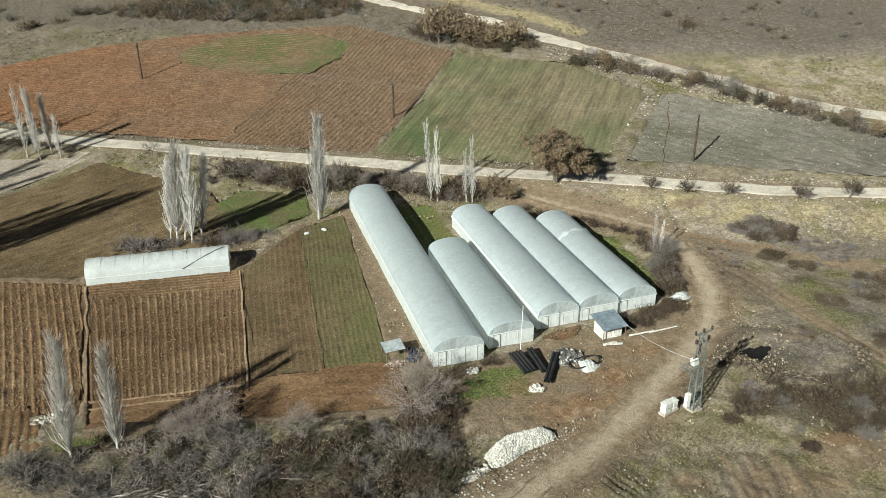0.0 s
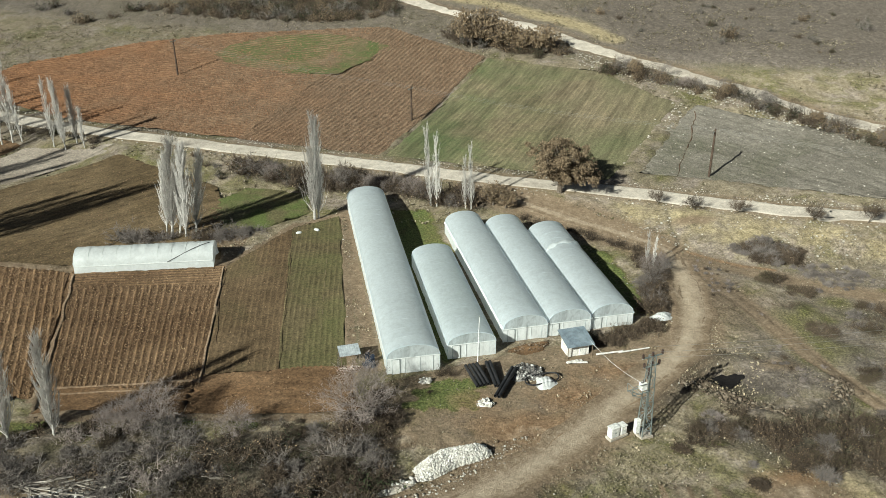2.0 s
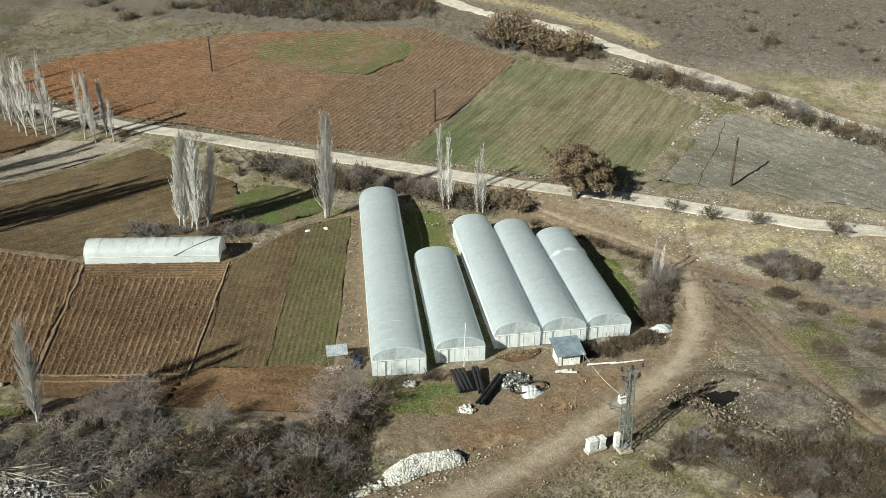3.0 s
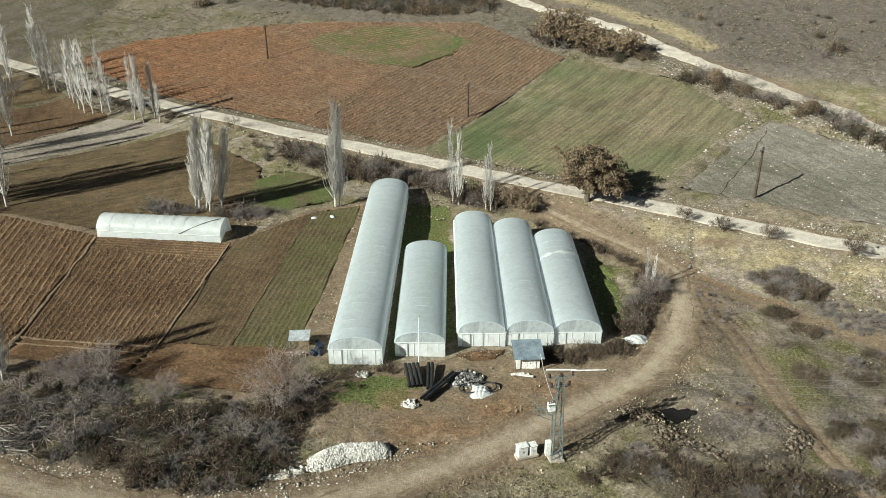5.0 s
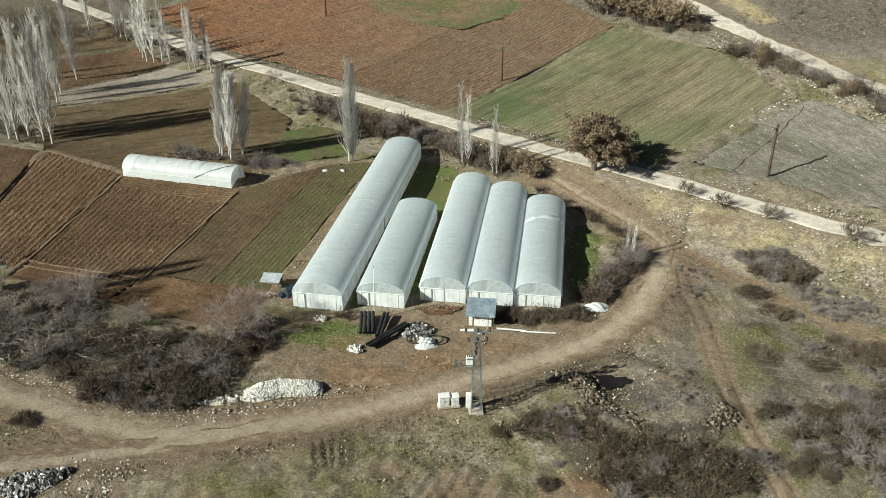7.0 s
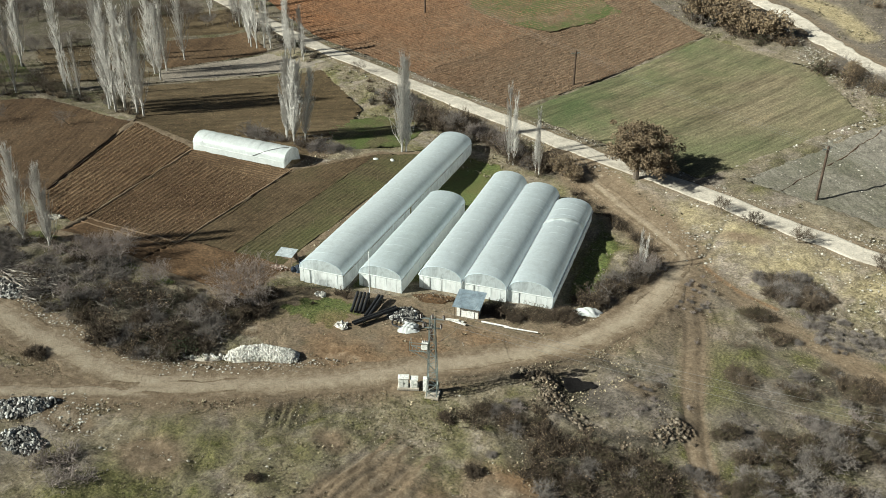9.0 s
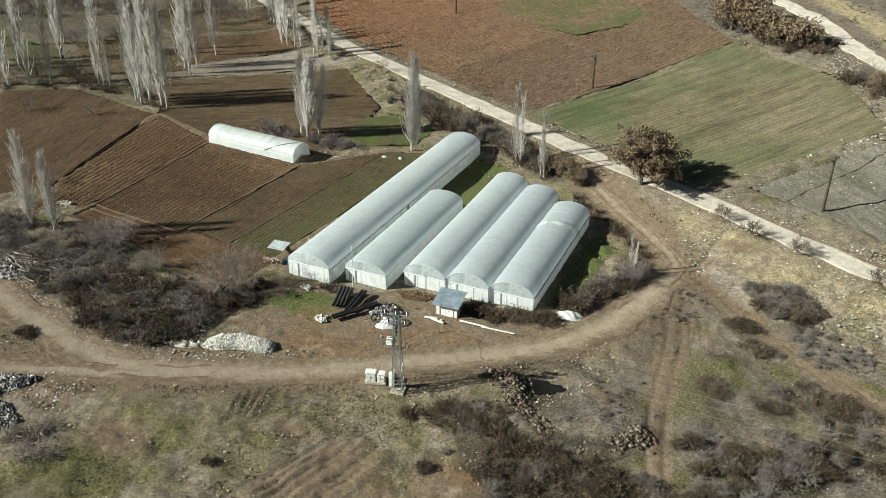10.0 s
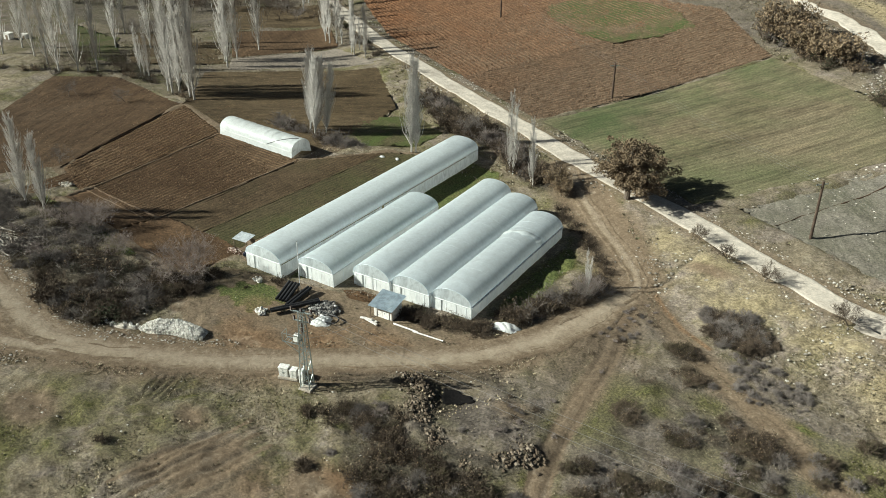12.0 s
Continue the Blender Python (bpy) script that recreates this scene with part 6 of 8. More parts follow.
plant(DARK_DOME, [(38.9, 74.4, 0.9), (39.4, 74.0, 0.7), (45.0, 68.6, 0.9), (44.4, 69.0, 0.6), (27.6, 57.8, 0.9), (20, 60, 0.5), (-6.5, 61.6, 1.1), (-5.6, 61.0, 0.8), (-7.3, 60.8, 0.7)], "small rust-brown bush on the pasture", "bush", "pasture bushes", 34)
upper = along([(57, 196), (64, 190.4), (68, 186.2), (76, 180.4), (83.4, 172.8), (87.4, 168), (96.2, 156.6), (102, 147)], 1.25, 1.0, 1.2, 2.4, 35) + along([(26, 226), (30, 217), (38, 210), (50, 205)], 1.2, 1.4, 1.7, 3.2, 36)
plant_joined("roadside_scrub", FAR, upper, "bare bushes lining the upper dirt road", "bushes", 35)
hill = scatter([(-54, 256), (-36, 248.5), (-20, 242), (-5, 239.4), (12, 239.4), (8, 254), (-46, 268)], 150, 1.7, 3.6, 37) + [(-77.6, 254.6, 2.6), (-75.4, 255.2, 2.0), (-68.8, 257, 2.0), (-62.1, 262, 2.4), (-58, 259, 1.8), (-93, 270, 3.0), (-90, 272, 2.4), (-84, 264, 1.8)] + scatter([(-120, 262), (-60, 272), (10, 262), (14, 250), (-80, 262)], 40, 1.4, 3.0, 49) + [(90.6, 209.5, 2.4), (91.5, 211, 2.0), (124.8, 210.5, 2.6), (60.7, 233, 1.6), (64, 230, 1.8), (68, 226, 1.4)] + scatter([(70, 215), (120, 190), (150, 200), (90, 250)], 26, 0.7, 1.8, 50)
plant_joined("hillside_scrub", FAR, hill, "dark scrub on the dry hillside", "bushes", 36)
plant_joined("verge_scrub", FAR, along([(-46, 167.6), (-52, 174.5), (-62, 178), (-70, 181.5), (-84, 190), (-100, 201)], 2.6, 1.2, 0.8, 1.5, 38) + along([(-28, 163), (-24, 158), (-20, 152)], 2.0, 0.8, 0.7, 1.1, 39) + along([(-55, 124), (-68, 128), (-84, 125.5), (-95, 117), (-112, 108)], 2.0, 0.9, 0.8, 1.6, 40), "bare bushes along the field verges", "bushes", 37)
plant(PALE_BUSH, [(10.8, 51.3, 1.8), (12.6, 48.5, 1.7), (9.2, 49.6, 1.5), (14.2, 50.2, 1.4), (76, 95.5, 1.2), (71.8, 91.5, 1.1)], "bare pinkish-grey bush on the pasture", "bush", "pasture bushes", 38)
remove_protos(BROWN + GREY + MIXED + EVERGREEN + FAR + PALE_BUSH + DARK_DOME + OLIVE_DOME + MAUVE_DOME)


# ---- turf tufts and stones ----
def island_tint(name, colours, rough=0.9):
    m, nt, bsdf = blank(name)
    g = nt.nodes.new("ShaderNodeNewGeometry")
    col = ramp_colors(nt, g.outputs["Random Per Island"], colours)
    nz = noise_tex(nt, g.outputs["Position"], 6.0, 5, 0.7)
    col = mixed(nt, 1.0, col, ramp_colors(nt, nz, [(0.3, (0.7, 0.7, 0.7)), (0.7, (1.2, 1.2, 1.2))]), "MULTIPLY")
    nt.links.new(col, bsdf.inputs["Base Color"])
    bsdf.inputs["Roughness"].default_value = rough
    bsdf.inputs["Specular IOR Level"].default_value = 0.2
    return m


TUFT = island_tint("dry_grass_tufts", [(0.0, (0.06, 0.048, 0.032)), (0.35, (0.20, 0.165, 0.115)), (0.6, (0.12, 0.12, 0.055)), (0.7, (0.30, 0.25, 0.20)), (0.9, (0.38, 0.33, 0.24)), (1.0, (0.50, 0.44, 0.33))])
STONE_TINT = island_tint("scattered_stone", [(0.0, (0.22, 0.19, 0.15)), (0.5, (0.36, 0.33, 0.28)), (1.0, (0.62, 0.59, 0.53))])
WHITE_STONE = island_tint("white_quarry_stone", [(0.0, (0.36, 0.34, 0.30)), (0.5, (0.55, 0.53, 0.48)), (1.0, (0.72, 0.70, 0.66))])
CLOD_TINT = island_tint("dark_clods", [(0.0, (0.07, 0.053, 0.037)), (0.6, (0.14, 0.108, 0.077)), (1.0, (0.27, 0.225, 0.175))])
SCRAP_TINT = island_tint("mixed_scrap", [(0.0, (0.04, 0.038, 0.035)), (0.5, (0.13, 0.12, 0.11)), (0.8, (0.30, 0.29, 0.27)), (1.0, (0.66, 0.66, 0.63))], 0.6)


def free_spots(n, box, rnd, keep_off=True):
    """Random spots on open ground, off the fields, tracks and greenhouses."""
    x, y = rnd.uniform(box[0], box[1], n), rnd.uniform(box[2], box[3], n)
    ok = np.ones(n, bool)
    if keep_off:
        for poly in FIELDS.values():
            ok &= ~inside(x, y, poly, 0.2)
        for line, w in ((MAIN_TRACK, 2.4), (SIDE_TRACK, 2.0), (UPPER_ROAD, 3.0), (list(zip(ROAD_X, ROAD_Y)), 2.9)):
            ok &= near_line(x, y, line) > w
        ok &= ~(inside(x, y, [(7, 80), (20, 74.5), (46, 98), (36, 97), (22, 92), (8, 89)]) & (rnd.uniform(0, 1, n) < 0.85))
        ok &= (wavy(x, y, 2.6, 1.4) + rnd.normal(scale=0.5, size=n)) > -0.1
        ok &= ~inside(x, y, [(9, 89), (41, 99.5), (36, 127), (17, 131), (2, 140)], 0.5)
    return x[ok], y[ok]


def joined_copies(name, base, faces, place, material):
    """One mesh of many small pieces: base (k, n, 3) shapes already placed by place (k, 3)."""
    k, n, _ = base.shape
    verts = (base + place[:, None, :]).reshape(-1, 3)
    f = (np.arange(k)[:, None, None] * n + np.array(faces)[None]).reshape(-1, len(faces[0]))
    me = bpy.data.meshes.new(name)
    me.from_pydata(verts.tolist(), [], f.tolist())
    me.materials.append(material)
    return me


def tuft_shapes(n, rnd, lo, hi):
    """Small clumps of five blades."""
    out = np.zeros((n, 15, 3))
    size = rnd.uniform(lo, hi, n) * rnd.uniform(0.6, 1.2, n)
    for b in range(5):
        t = rnd.uniform(0, 2 * np.pi, n)
        lean = rnd.uniform(0.3, 1.0, n)
        cx, cy = np.cos(t) * size, np.sin(t) * size
        out[:, b * 3 + 0] = np.stack([-cy * 0.35 + cx * 0.2, cx * 0.35 + cy * 0.2, np.full(n, -0.05)], -1)
        out[:, b * 3 + 1] = np.stack([cy * 0.35 + cx * 0.2, -cx * 0.35 + cy * 0.2, np.full(n, -0.05)], -1)
        out[:, b * 3 + 2] = np.stack([cx * lean, cy * lean, size * rnd.uniform(0.25, 0.6, n)], -1)
    return out


def stone_shapes(n, rnd, lo, hi, flat=0.65):
    unit = np.array([(1, 0, 0), (-1, 0, 0), (0, 1, 0), (0, -1, 0), (0, 0, 1), (0, 0, -1), (0.62, 0.62, 0.4), (-0.62, 0.6, 0.45), (0.6, -0.62, 0.45), (-0.6, -0.6, 0.4)], float)
    s = (lo + (hi - lo) * rnd.uniform(0, 1, n) ** 2.5)[:, None, None]
    out = unit[None] * s * rnd.uniform(0.7, 1.25, (n, 10, 1)) * rnd.uniform(0.7, 1.2, (n, 1, 3))
    a = rnd.uniform(0, 6.28, n)
    c, q = np.cos(a)[:, None], np.sin(a)[:, None]
    x, y = out[..., 0] * c - out[..., 1] * q, out[..., 0] * q + out[..., 1] * c
    return np.stack([x, y, out[..., 2] * flat], -1)


STONE_FACES = [(4, 6, 7), (4, 7, 9), (4, 9, 8), (4, 8, 6), (6, 0, 2), (6, 2, 7), (7, 2, 1), (7, 1, 9), (9, 1, 3), (9, 3, 8), (8, 3, 0), (8, 0, 6), (5, 2, 0), (5, 1, 2), (5, 3, 1), (5, 0, 3)]
TUFT_FACES = [(0, 1, 2), (3, 4, 5), (6, 7, 8), (9, 10, 11), (12, 13, 14)]
rng = np.random.default_rng(5)


def spread_stuff(name, spots, kind, lo, hi, material, label, category):
    x, y = spots
    z = lie(x, y) + 0.05
    shapes = tuft_shapes(len(x), rng, lo, hi) if kind == "tuft" else stone_shapes(len(x), rng, lo, hi)
    me = joined_copies(name, shapes, TUFT_FACES if kind == "tuft" else STONE_FACES, np.stack([x, y, z], -1), material)
    tagged(new(name, me), label, category, kind="stuff")


near_x, near_y = free_spots(150000, (-40, 100, 46, 132), rng)
ok = (near_line(near_x, near_y, RUT_TRACK) > 1.5) & ((near_x < 50) | (near_y > 113) | (rng.uniform(0, 1, len(near_x)) < 0.45))
near_x, near_y = near_x[ok], near_y[ok]
spread_stuff("grass_tufts", (near_x, near_y), "tuft", 0.05, 0.19, TUFT, "dry winter grass tufts on rough pasture", "grass")
far_x, far_y = free_spots(60000, (-110, 120, 130, 258), rng)
spread_stuff("grass_tufts", (far_x, far_y), "tuft", 0.15, 0.5, TUFT, "dry grass tufts on the hillside", "grass")
STRAW_TUFT = island_tint("straw_tufts", [(0.0, (0.34, 0.28, 0.19)), (0.6, (0.46, 0.39, 0.27)), (1.0, (0.58, 0.51, 0.38))])
wx, wy = free_spots(24000, (-40, 100, 46, 134), rng)
ok = (wavy(wx, wy, 2.8, 9.6) > 0.2) & ((wx < 54) | (wy > 112))
spread_stuff("straw_tufts", (wx[ok], wy[ok]), "tuft", 0.10, 0.34, STRAW_TUFT, "bleached straw tufts on the pasture", "grass")
sx, sy = free_spots(4200, (-40, 100, 46, 132), rng)
ok = (sx < 50) | (sy > 114) | (wavy(sx, sy, 2.2, 5.8) > 0.75)
sx, sy = sx[ok], sy[ok]
spread_stuff("loose_stones", (sx, sy), "stone", 0.03, 0.17, STONE_TINT, "pale stones scattered over the pasture", "stones")
spread_stuff("loose_stones", (rng.normal(9, 4.5, 520), rng.normal(56, 1.8, 520)), "stone", 0.04, 0.2, STONE_TINT, "pale stones dumped on bare pasture earth", "stones")
sx, sy = rng.uniform(54, 106, 1300), rng.uniform(130, 172, 1300)
ok = inside(sx, sy, FIELDS["stony"])
spread_stuff("loose_stones", (sx[ok], sy[ok]), "stone", 0.04, 0.2, STONE_TINT, "pale stones lying on the grey pasture", "stones")


for px, py in ((61.2, 104.2), (62.6, 101.2), (60.4, 103.0)):
    spread_stuff("stone_pile", (rng.normal(px, 1.0, 40), rng.normal(py, 0.8, 40)), "stone", 0.05, 0.28, CLOD_TINT, "brown stones heaped beside the faint track", "stones")


def line_spots(line, n, off, width, seed):
    r = np.random.default_rng(seed)
    pts = np.array([tuple(p) for p in catmull(line, 10)])
    i = r.integers(0, len(pts) - 1, n)
    t = r.uniform(0, 1, n)[:, None]
    p = pts[i] * (1 - t) + pts[i + 1] * t
    d = pts[i + 1] - pts[i]
    d /= np.linalg.norm(d, axis=1, keepdims=True)
    o = (off + r.normal(scale=width, size=n))[:, None]
    p = p + np.stack([-d[:, 1], d[:, 0]], -1) * o
    return p[:, 0], p[:, 1]


ROAD_NEAR = [(x, y) for x, y in zip(ROAD_X, ROAD_Y) if -100 < x < 100]
spread_stuff("verge_stones", line_spots(ROAD_NEAR, 2000, 3.6, 0.6, 1), "stone", 0.05, 0.2, STONE_TINT, "pale stones lining the upper verge of the road", "stones")
spread_stuff("verge_stones", line_spots(ROAD_NEAR, 500, -3.2, 0.6, 2), "stone", 0.06, 0.26, STONE_TINT, "pale stones along the lower verge of the road", "stones")
spread_stuff("verge_stones", line_spots(MAIN_TRACK[1:8], 900, 3.0, 0.7, 3), "stone", 0.04, 0.17, STONE_TINT, "pale rubble between track and thicket", "stones")
spread_stuff("verge_stones", line_spots(UPPER_ROAD[4:12], 2600, -6.5, 2.0, 4), "stone", 0.06, 0.3, STONE_TINT, "pale stones on the bank of the upper road", "stones")
spread_stuff("field_stones", line_spots([(51.8, 146.5), (60, 159), (70.5, 174.5)], 170, 0.5, 0.9, 6), "stone", 0.06, 0.34, STONE_TINT, "pale stones cleared to the field edge", "stones")
spread_stuff("bank_stones", line_spots([(46, 128), (56, 123), (66, 120.5), (80, 117.5)], 700, 2.5, 3.0, 7), "stone", 0.05, 0.26, STONE_TINT, "pale stones on the straw bank", "stones")
spread_stuff("bank_stones", line_spots(EARTH_BANK, 1100, 0.0, 0.75, 8), "stone", 0.05, 0.30, CLOD_TINT, "dark clods and stones on the earth bank", "stones")


def clod_spots(poly, density, seed):
    r = np.random.default_rng(seed)
    px, py = [p[0] for p in poly], [p[1] for p in poly]
    n = int(density * (max(px) - min(px)) * (max(py) - min(py)))
    x, y = r.uniform(min(px), max(px), n), r.uniform(min(py), max(py), n)
    ok = inside(x, y, poly, -0.3)
    return x[ok], y[ok]


def clod_shapes(n, r, lo, hi):
    """Ragged little pyramids of turned soil."""
    s = (lo + (hi - lo) * r.uniform(0, 1, n) ** 2)[:, None]
    turn = r.uniform(0, 6.28, n)[:, None] + np.array([[0, 1.57, 3.14, 4.71]]) + r.normal(scale=0.25, size=(n, 4))
    rad = s * r.uniform(0.6, 1.3, (n, 4))
    base = np.stack([np.cos(turn) * rad, np.sin(turn) * rad, np.full((n, 4), -0.06)], -1)
    top = np.concatenate([r.normal(scale=0.3, size=(n, 2)) * s, s * r.uniform(0.6, 1.1, (n, 1))], 1)
    return np.concatenate([base, top[:, None]], 1)


def spread_clods(poly, density, lo, hi, material, label, lift, seed):
    x, y = clod_spots(poly, density, seed)
    me = joined_copies("soil_clods", clod_shapes(len(x), np.random.default_rng(seed), lo, hi), [(0, 1, 4), (1, 2, 4), (2, 3, 4), (3, 0, 4)], np.stack([x, y, lie(x, y) + lift], -1), material)
    tagged(new("soil_clods", me), label, "clods", kind="stuff")


STRAW_CLOD = island_tint("straw_brown_clods", [(0.0, (0.075, 0.045, 0.026)), (0.5, (0.15, 0.095, 0.055)), (0.85, (0.22, 0.15, 0.09)), (1.0, (0.34, 0.25, 0.155))])
RED_CLOD = island_tint("red_brown_clods", [(0.0, (0.13, 0.068, 0.037)), (0.6, (0.20, 0.112, 0.064)), (1.0, (0.28, 0.178, 0.11))])
EAST_CLOD = island_tint("brown_clods", [(0.0, (0.105, 0.063, 0.038)), (0.6, (0.168, 0.107, 0.066)), (1.0, (0.25, 0.172, 0.115))])
spread_clods(FIELDS["west"], 12, 0.05, 0.15, STRAW_CLOD, "straw-coloured clods on the plowed field", 0.12, 61)
spread_clods(FIELDS["middle"], 16, 0.04, 0.13, STRAW_CLOD, "straw-coloured clods on the raised beds", 0.10, 62)
spread_clods(FIELDS["tunnel_strip"], 7, 0.04, 0.14, STRAW_CLOD, "straw-coloured clods beside the low tunnel", 0.07, 63)
spread_clods(FIELDS["headland"], 3, 0.04, 0.13, STRAW_CLOD, "small clods on the bare headland", 0.05, 64)
spread_clods(FIELDS["red"], 7, 0.07, 0.20, RED_CLOD, "red clods on the plowed slope", 0.18, 65)
spread_clods(FIELDS["red_east"], 8, 0.06, 0.18, EAST_CLOD, "brown clods on the plowed slope", 0.16, 66)
spread_clods(FIELDS["left_brown"], 2.5, 0.05, 0.16, STRAW_CLOD, "small clods on the harrowed field", 0.04, 67)
spread_clods(FIELDS["north_west"], 2.5, 0.05, 0.15, EAST_CLOD, "small clods on the harrowed field below the road", 0.04, 68)
spread_clods(FIELDS["brown"], 3, 0.03, 0.10, STRAW_CLOD, "small clods on the sown plot", 0.04, 69)
for k in range(9):
    bm = bmesh.new()
    add_rod(bm, (0, 0, -0.2), (0.03, 0.02, 0.7), 0.02, 0.018, 5)
    stake = part("stake", bm, WOOD)
    stake.matrix_world = Matrix.Translation(at(0.9 - 0.13 * k, 100 + 3.7 * k, 0.1))
    tagged(stake, "thin wooden stake along the crop rows", "stake", "crop stakes")


# ---- small tunnel on the plowed field ----
def build_low_tunnel(start, end, width, apex):
    """Low film tunnel from start to end with slack white film, open hem and a black hose thrown over it."""
    rnd = random.Random(9)
    a, b = Vector((*start, 0)), Vector((*end, 0))
    ahead = (b - a).normalized()
    yaw = math.atan2(-ahead.x, ahead.y)
    length = (b - a).length
    root = thing("greenhouse", Matrix.LocRotScale(at(*start, 0.1), Euler((0, 0, yaw)), None), "low white plastic tunnel greenhouse with slack film", "greenhouse", "plastic greenhouses")
    eave = apex * 0.34
    sect = arch(width, eave, apex, 14)
    prof = [(-width / 2 - 0.12, -0.1), *sect, (width / 2 + 0.12, -0.1)]
    bm = bmesh.new()
    rows, n = [], 48
    for k in range(n + 1):
        y = length * k / n
        sag = 0.10 * abs(math.sin(math.pi * k / 4)) * rnd.uniform(0.4, 1)
        rows.append([bm.verts.new((x + 0.05 * rnd.uniform(-1, 1), y, z - sag * (0.3 < i / len(prof) < 0.7) + 0.04 * rnd.uniform(-1, 1))) for i, (x, z) in enumerate(prof)])
    for r0, r1 in zip(rows[:-1], rows[1:]):
        for i in range(len(prof) - 1):
            bm.faces.new((r0[i], r0[i + 1], r1[i + 1], r1[i]))
    part("roof_film", bm, TUNNEL_FILM, root, smooth=True)
    for end_y, nm in ((0.0, "rear_film"), (length, "front_film")):
        bm = bmesh.new()
        mid = bm.verts.new((0, end_y, 0.6))
        ring = [bm.verts.new((x, end_y + 0.1 * rnd.uniform(-1, 1), z)) for x, z in prof]
        for v0, v1 in zip(ring[:-1], ring[1:]):
            bm.faces.new((mid, v0, v1))
        part(nm, bm, FILM_CLEAR, root, "creased clear end film")
    for k in range(11):
        y = 0.1 + (length - 0.2) * k / 10
        bm = bmesh.new()
        add_tube(bm, [(x * 1.005, y, z + 0.01) for x, z in prof[1:-1:2]], 0.03, 5)
        part("hoop", bm, FILM_WHITE, root)
    bm = bmesh.new()
    add_rod(bm, (width / 2 + 0.06, 0.2, eave), (width / 2 + 0.06, length - 0.2, eave), 0.05)
    part("hem_rail", bm, FILM_WHITE, root)
    bm = bmesh.new()
    pts = [Vector((width / 2 * math.cos(t) * 1.02, length - 6.5 + 6.0 * (t / 1.6), eave + (apex - eave) * math.sin(t) + 0.06)) for t in [0.1 * i for i in range(0, 17)]]
    add_tube(bm, pts, 0.05, 5)
    part("hose", bm, PIPE_BLACK, root, "black hose thrown over the film")
    return root


build_low_tunnel((-35.4, 119.3), (-16.0, 120.4), 4.4, 2.7)


# ---- sheds ----
ZINC = surface("pale_zinc", (0.40, 0.44, 0.46), (0.46, 0.50, 0.52), (0.54, 0.575, 0.59), 0.4, 2, 0.5, 0.2, 0.1, 0.01, local=True)


def corrugated(width, depth, centre, pitch):
    """One waved roof sheet with thickness."""
    bm = bmesh.new()
    n = round(width / 0.09)
    turn = Euler((radians(pitch), 0, 0)).to_matrix()
    rows = []
    for low in (0.0, -0.02):
        for y in (-depth / 2, depth / 2):
            rows.append([bm.verts.new(Vector(centre) + turn @ Vector((-width / 2 + width * i / n, y, low + 0.007 * math.cos(i * math.pi / 1.5)))) for i in range(n + 1)])
    a, b, c, d = rows
    for i in range(n):
        bm.faces.new((a[i], a[i + 1], b[i + 1], b[i]))
        bm.faces.new((c[i + 1], c[i], d[i], d[i + 1]))
        bm.faces.new((c[i], c[i + 1], a[i + 1], a[i]))
        bm.faces.new((b[i], b[i + 1], d[i + 1], d[i]))
    bm.faces.new((a[0], b[0], d[0], c[0]))
    bm.faces.new((b[n], a[n], c[n], d[n]))
    return bm


def build_shed():
    root = thing("shed", Matrix.LocRotScale(at(31.9, 93.4, -0.05), Euler((0, 0, radians(12))), None), "small white hut with a blue-grey sheet roof", "shed")
    bm = bmesh.new()
    add_box(bm, (2.7, 2.2, 1.8), (0, 0.1, 0.9), bevel=0.03)
    part("wall", bm, WHITE_WALL, root)
    part("roof", corrugated(3.5, 3.5, (0, 0, 2.02), 9), SHEET, root, "corrugated blue-grey sheet roof")
    bm = bmesh.new()
    add_box(bm, (0.8, 0.06, 1.5), (0.5, -1.03, 0.78), bevel=0.02)
    door = part("door", bm, CABINET_PAINT, root, "white door")
    bm = bmesh.new()
    add_rod(bm, (0.2, -1.08, 0.75), (0.2, -1.08, 0.9), 0.02)
    part("handle", bm, STEEL, door)
    for x in (-1.55, 1.55):
        bm = bmesh.new()
        add_rod(bm, (x, -1.45, -0.1), (x, -1.45, 1.78), 0.05)
        part("post", bm, WOOD, root)
    for i, (x, y, yaw, ln) in enumerate(((-1.2, -2.6, 4, 1.9), (-0.9, -3.0, -8, 2.2), (-1.6, -2.9, 14, 1.6))):
        bm = bmesh.new()
        add_box(bm, (ln, 0.32, 0.12), (0, 0, 0), bevel=0.02)
        p = Matrix.Translation((32.2, 93.7, 0)) @ Matrix.Rotation(radians(8), 4, "Z") @ Vector((x, y, 0))
        ob = part("board", bm, WHITE_WALL)
        ob.matrix_world = Matrix.LocRotScale(at(p.x, p.y, 0.12 + 0.1 * i), Euler((0.02 * i, 0.03, radians(8 + yaw))), None)
        tagged(ob, "white painted board lying by the hut", "board", "boards by the hut")


build_shed()


def build_lean_to():
    root = thing("lean_to", Matrix.LocRotScale(at(4.8, 92.3), Euler((0, 0, radians(12))), None), "small shelter with a pale sheet roof on posts", "shelter")
    part("roof", corrugated(2.5, 2.1, (0, 0, 1.64), 6), ZINC, root, "pale zinc sheet roof")
    for x in (-1.1, 1.1):
        for y in (-0.9, 0.9):
            bm = bmesh.new()
            add_rod(bm, (x, y, -0.2), (x, y, 1.6 + 0.1 * (y > 0) - 0.1 * (y < 0)), 0.05)
            part("post", bm, WOOD, root)
    bm = bmesh.new()
    add_box(bm, (2.2, 0.05, 1.1), (0, 0.95, 0.6), bevel=0.01)
    part("back_panel", bm, WOOD, root)


build_lean_to()


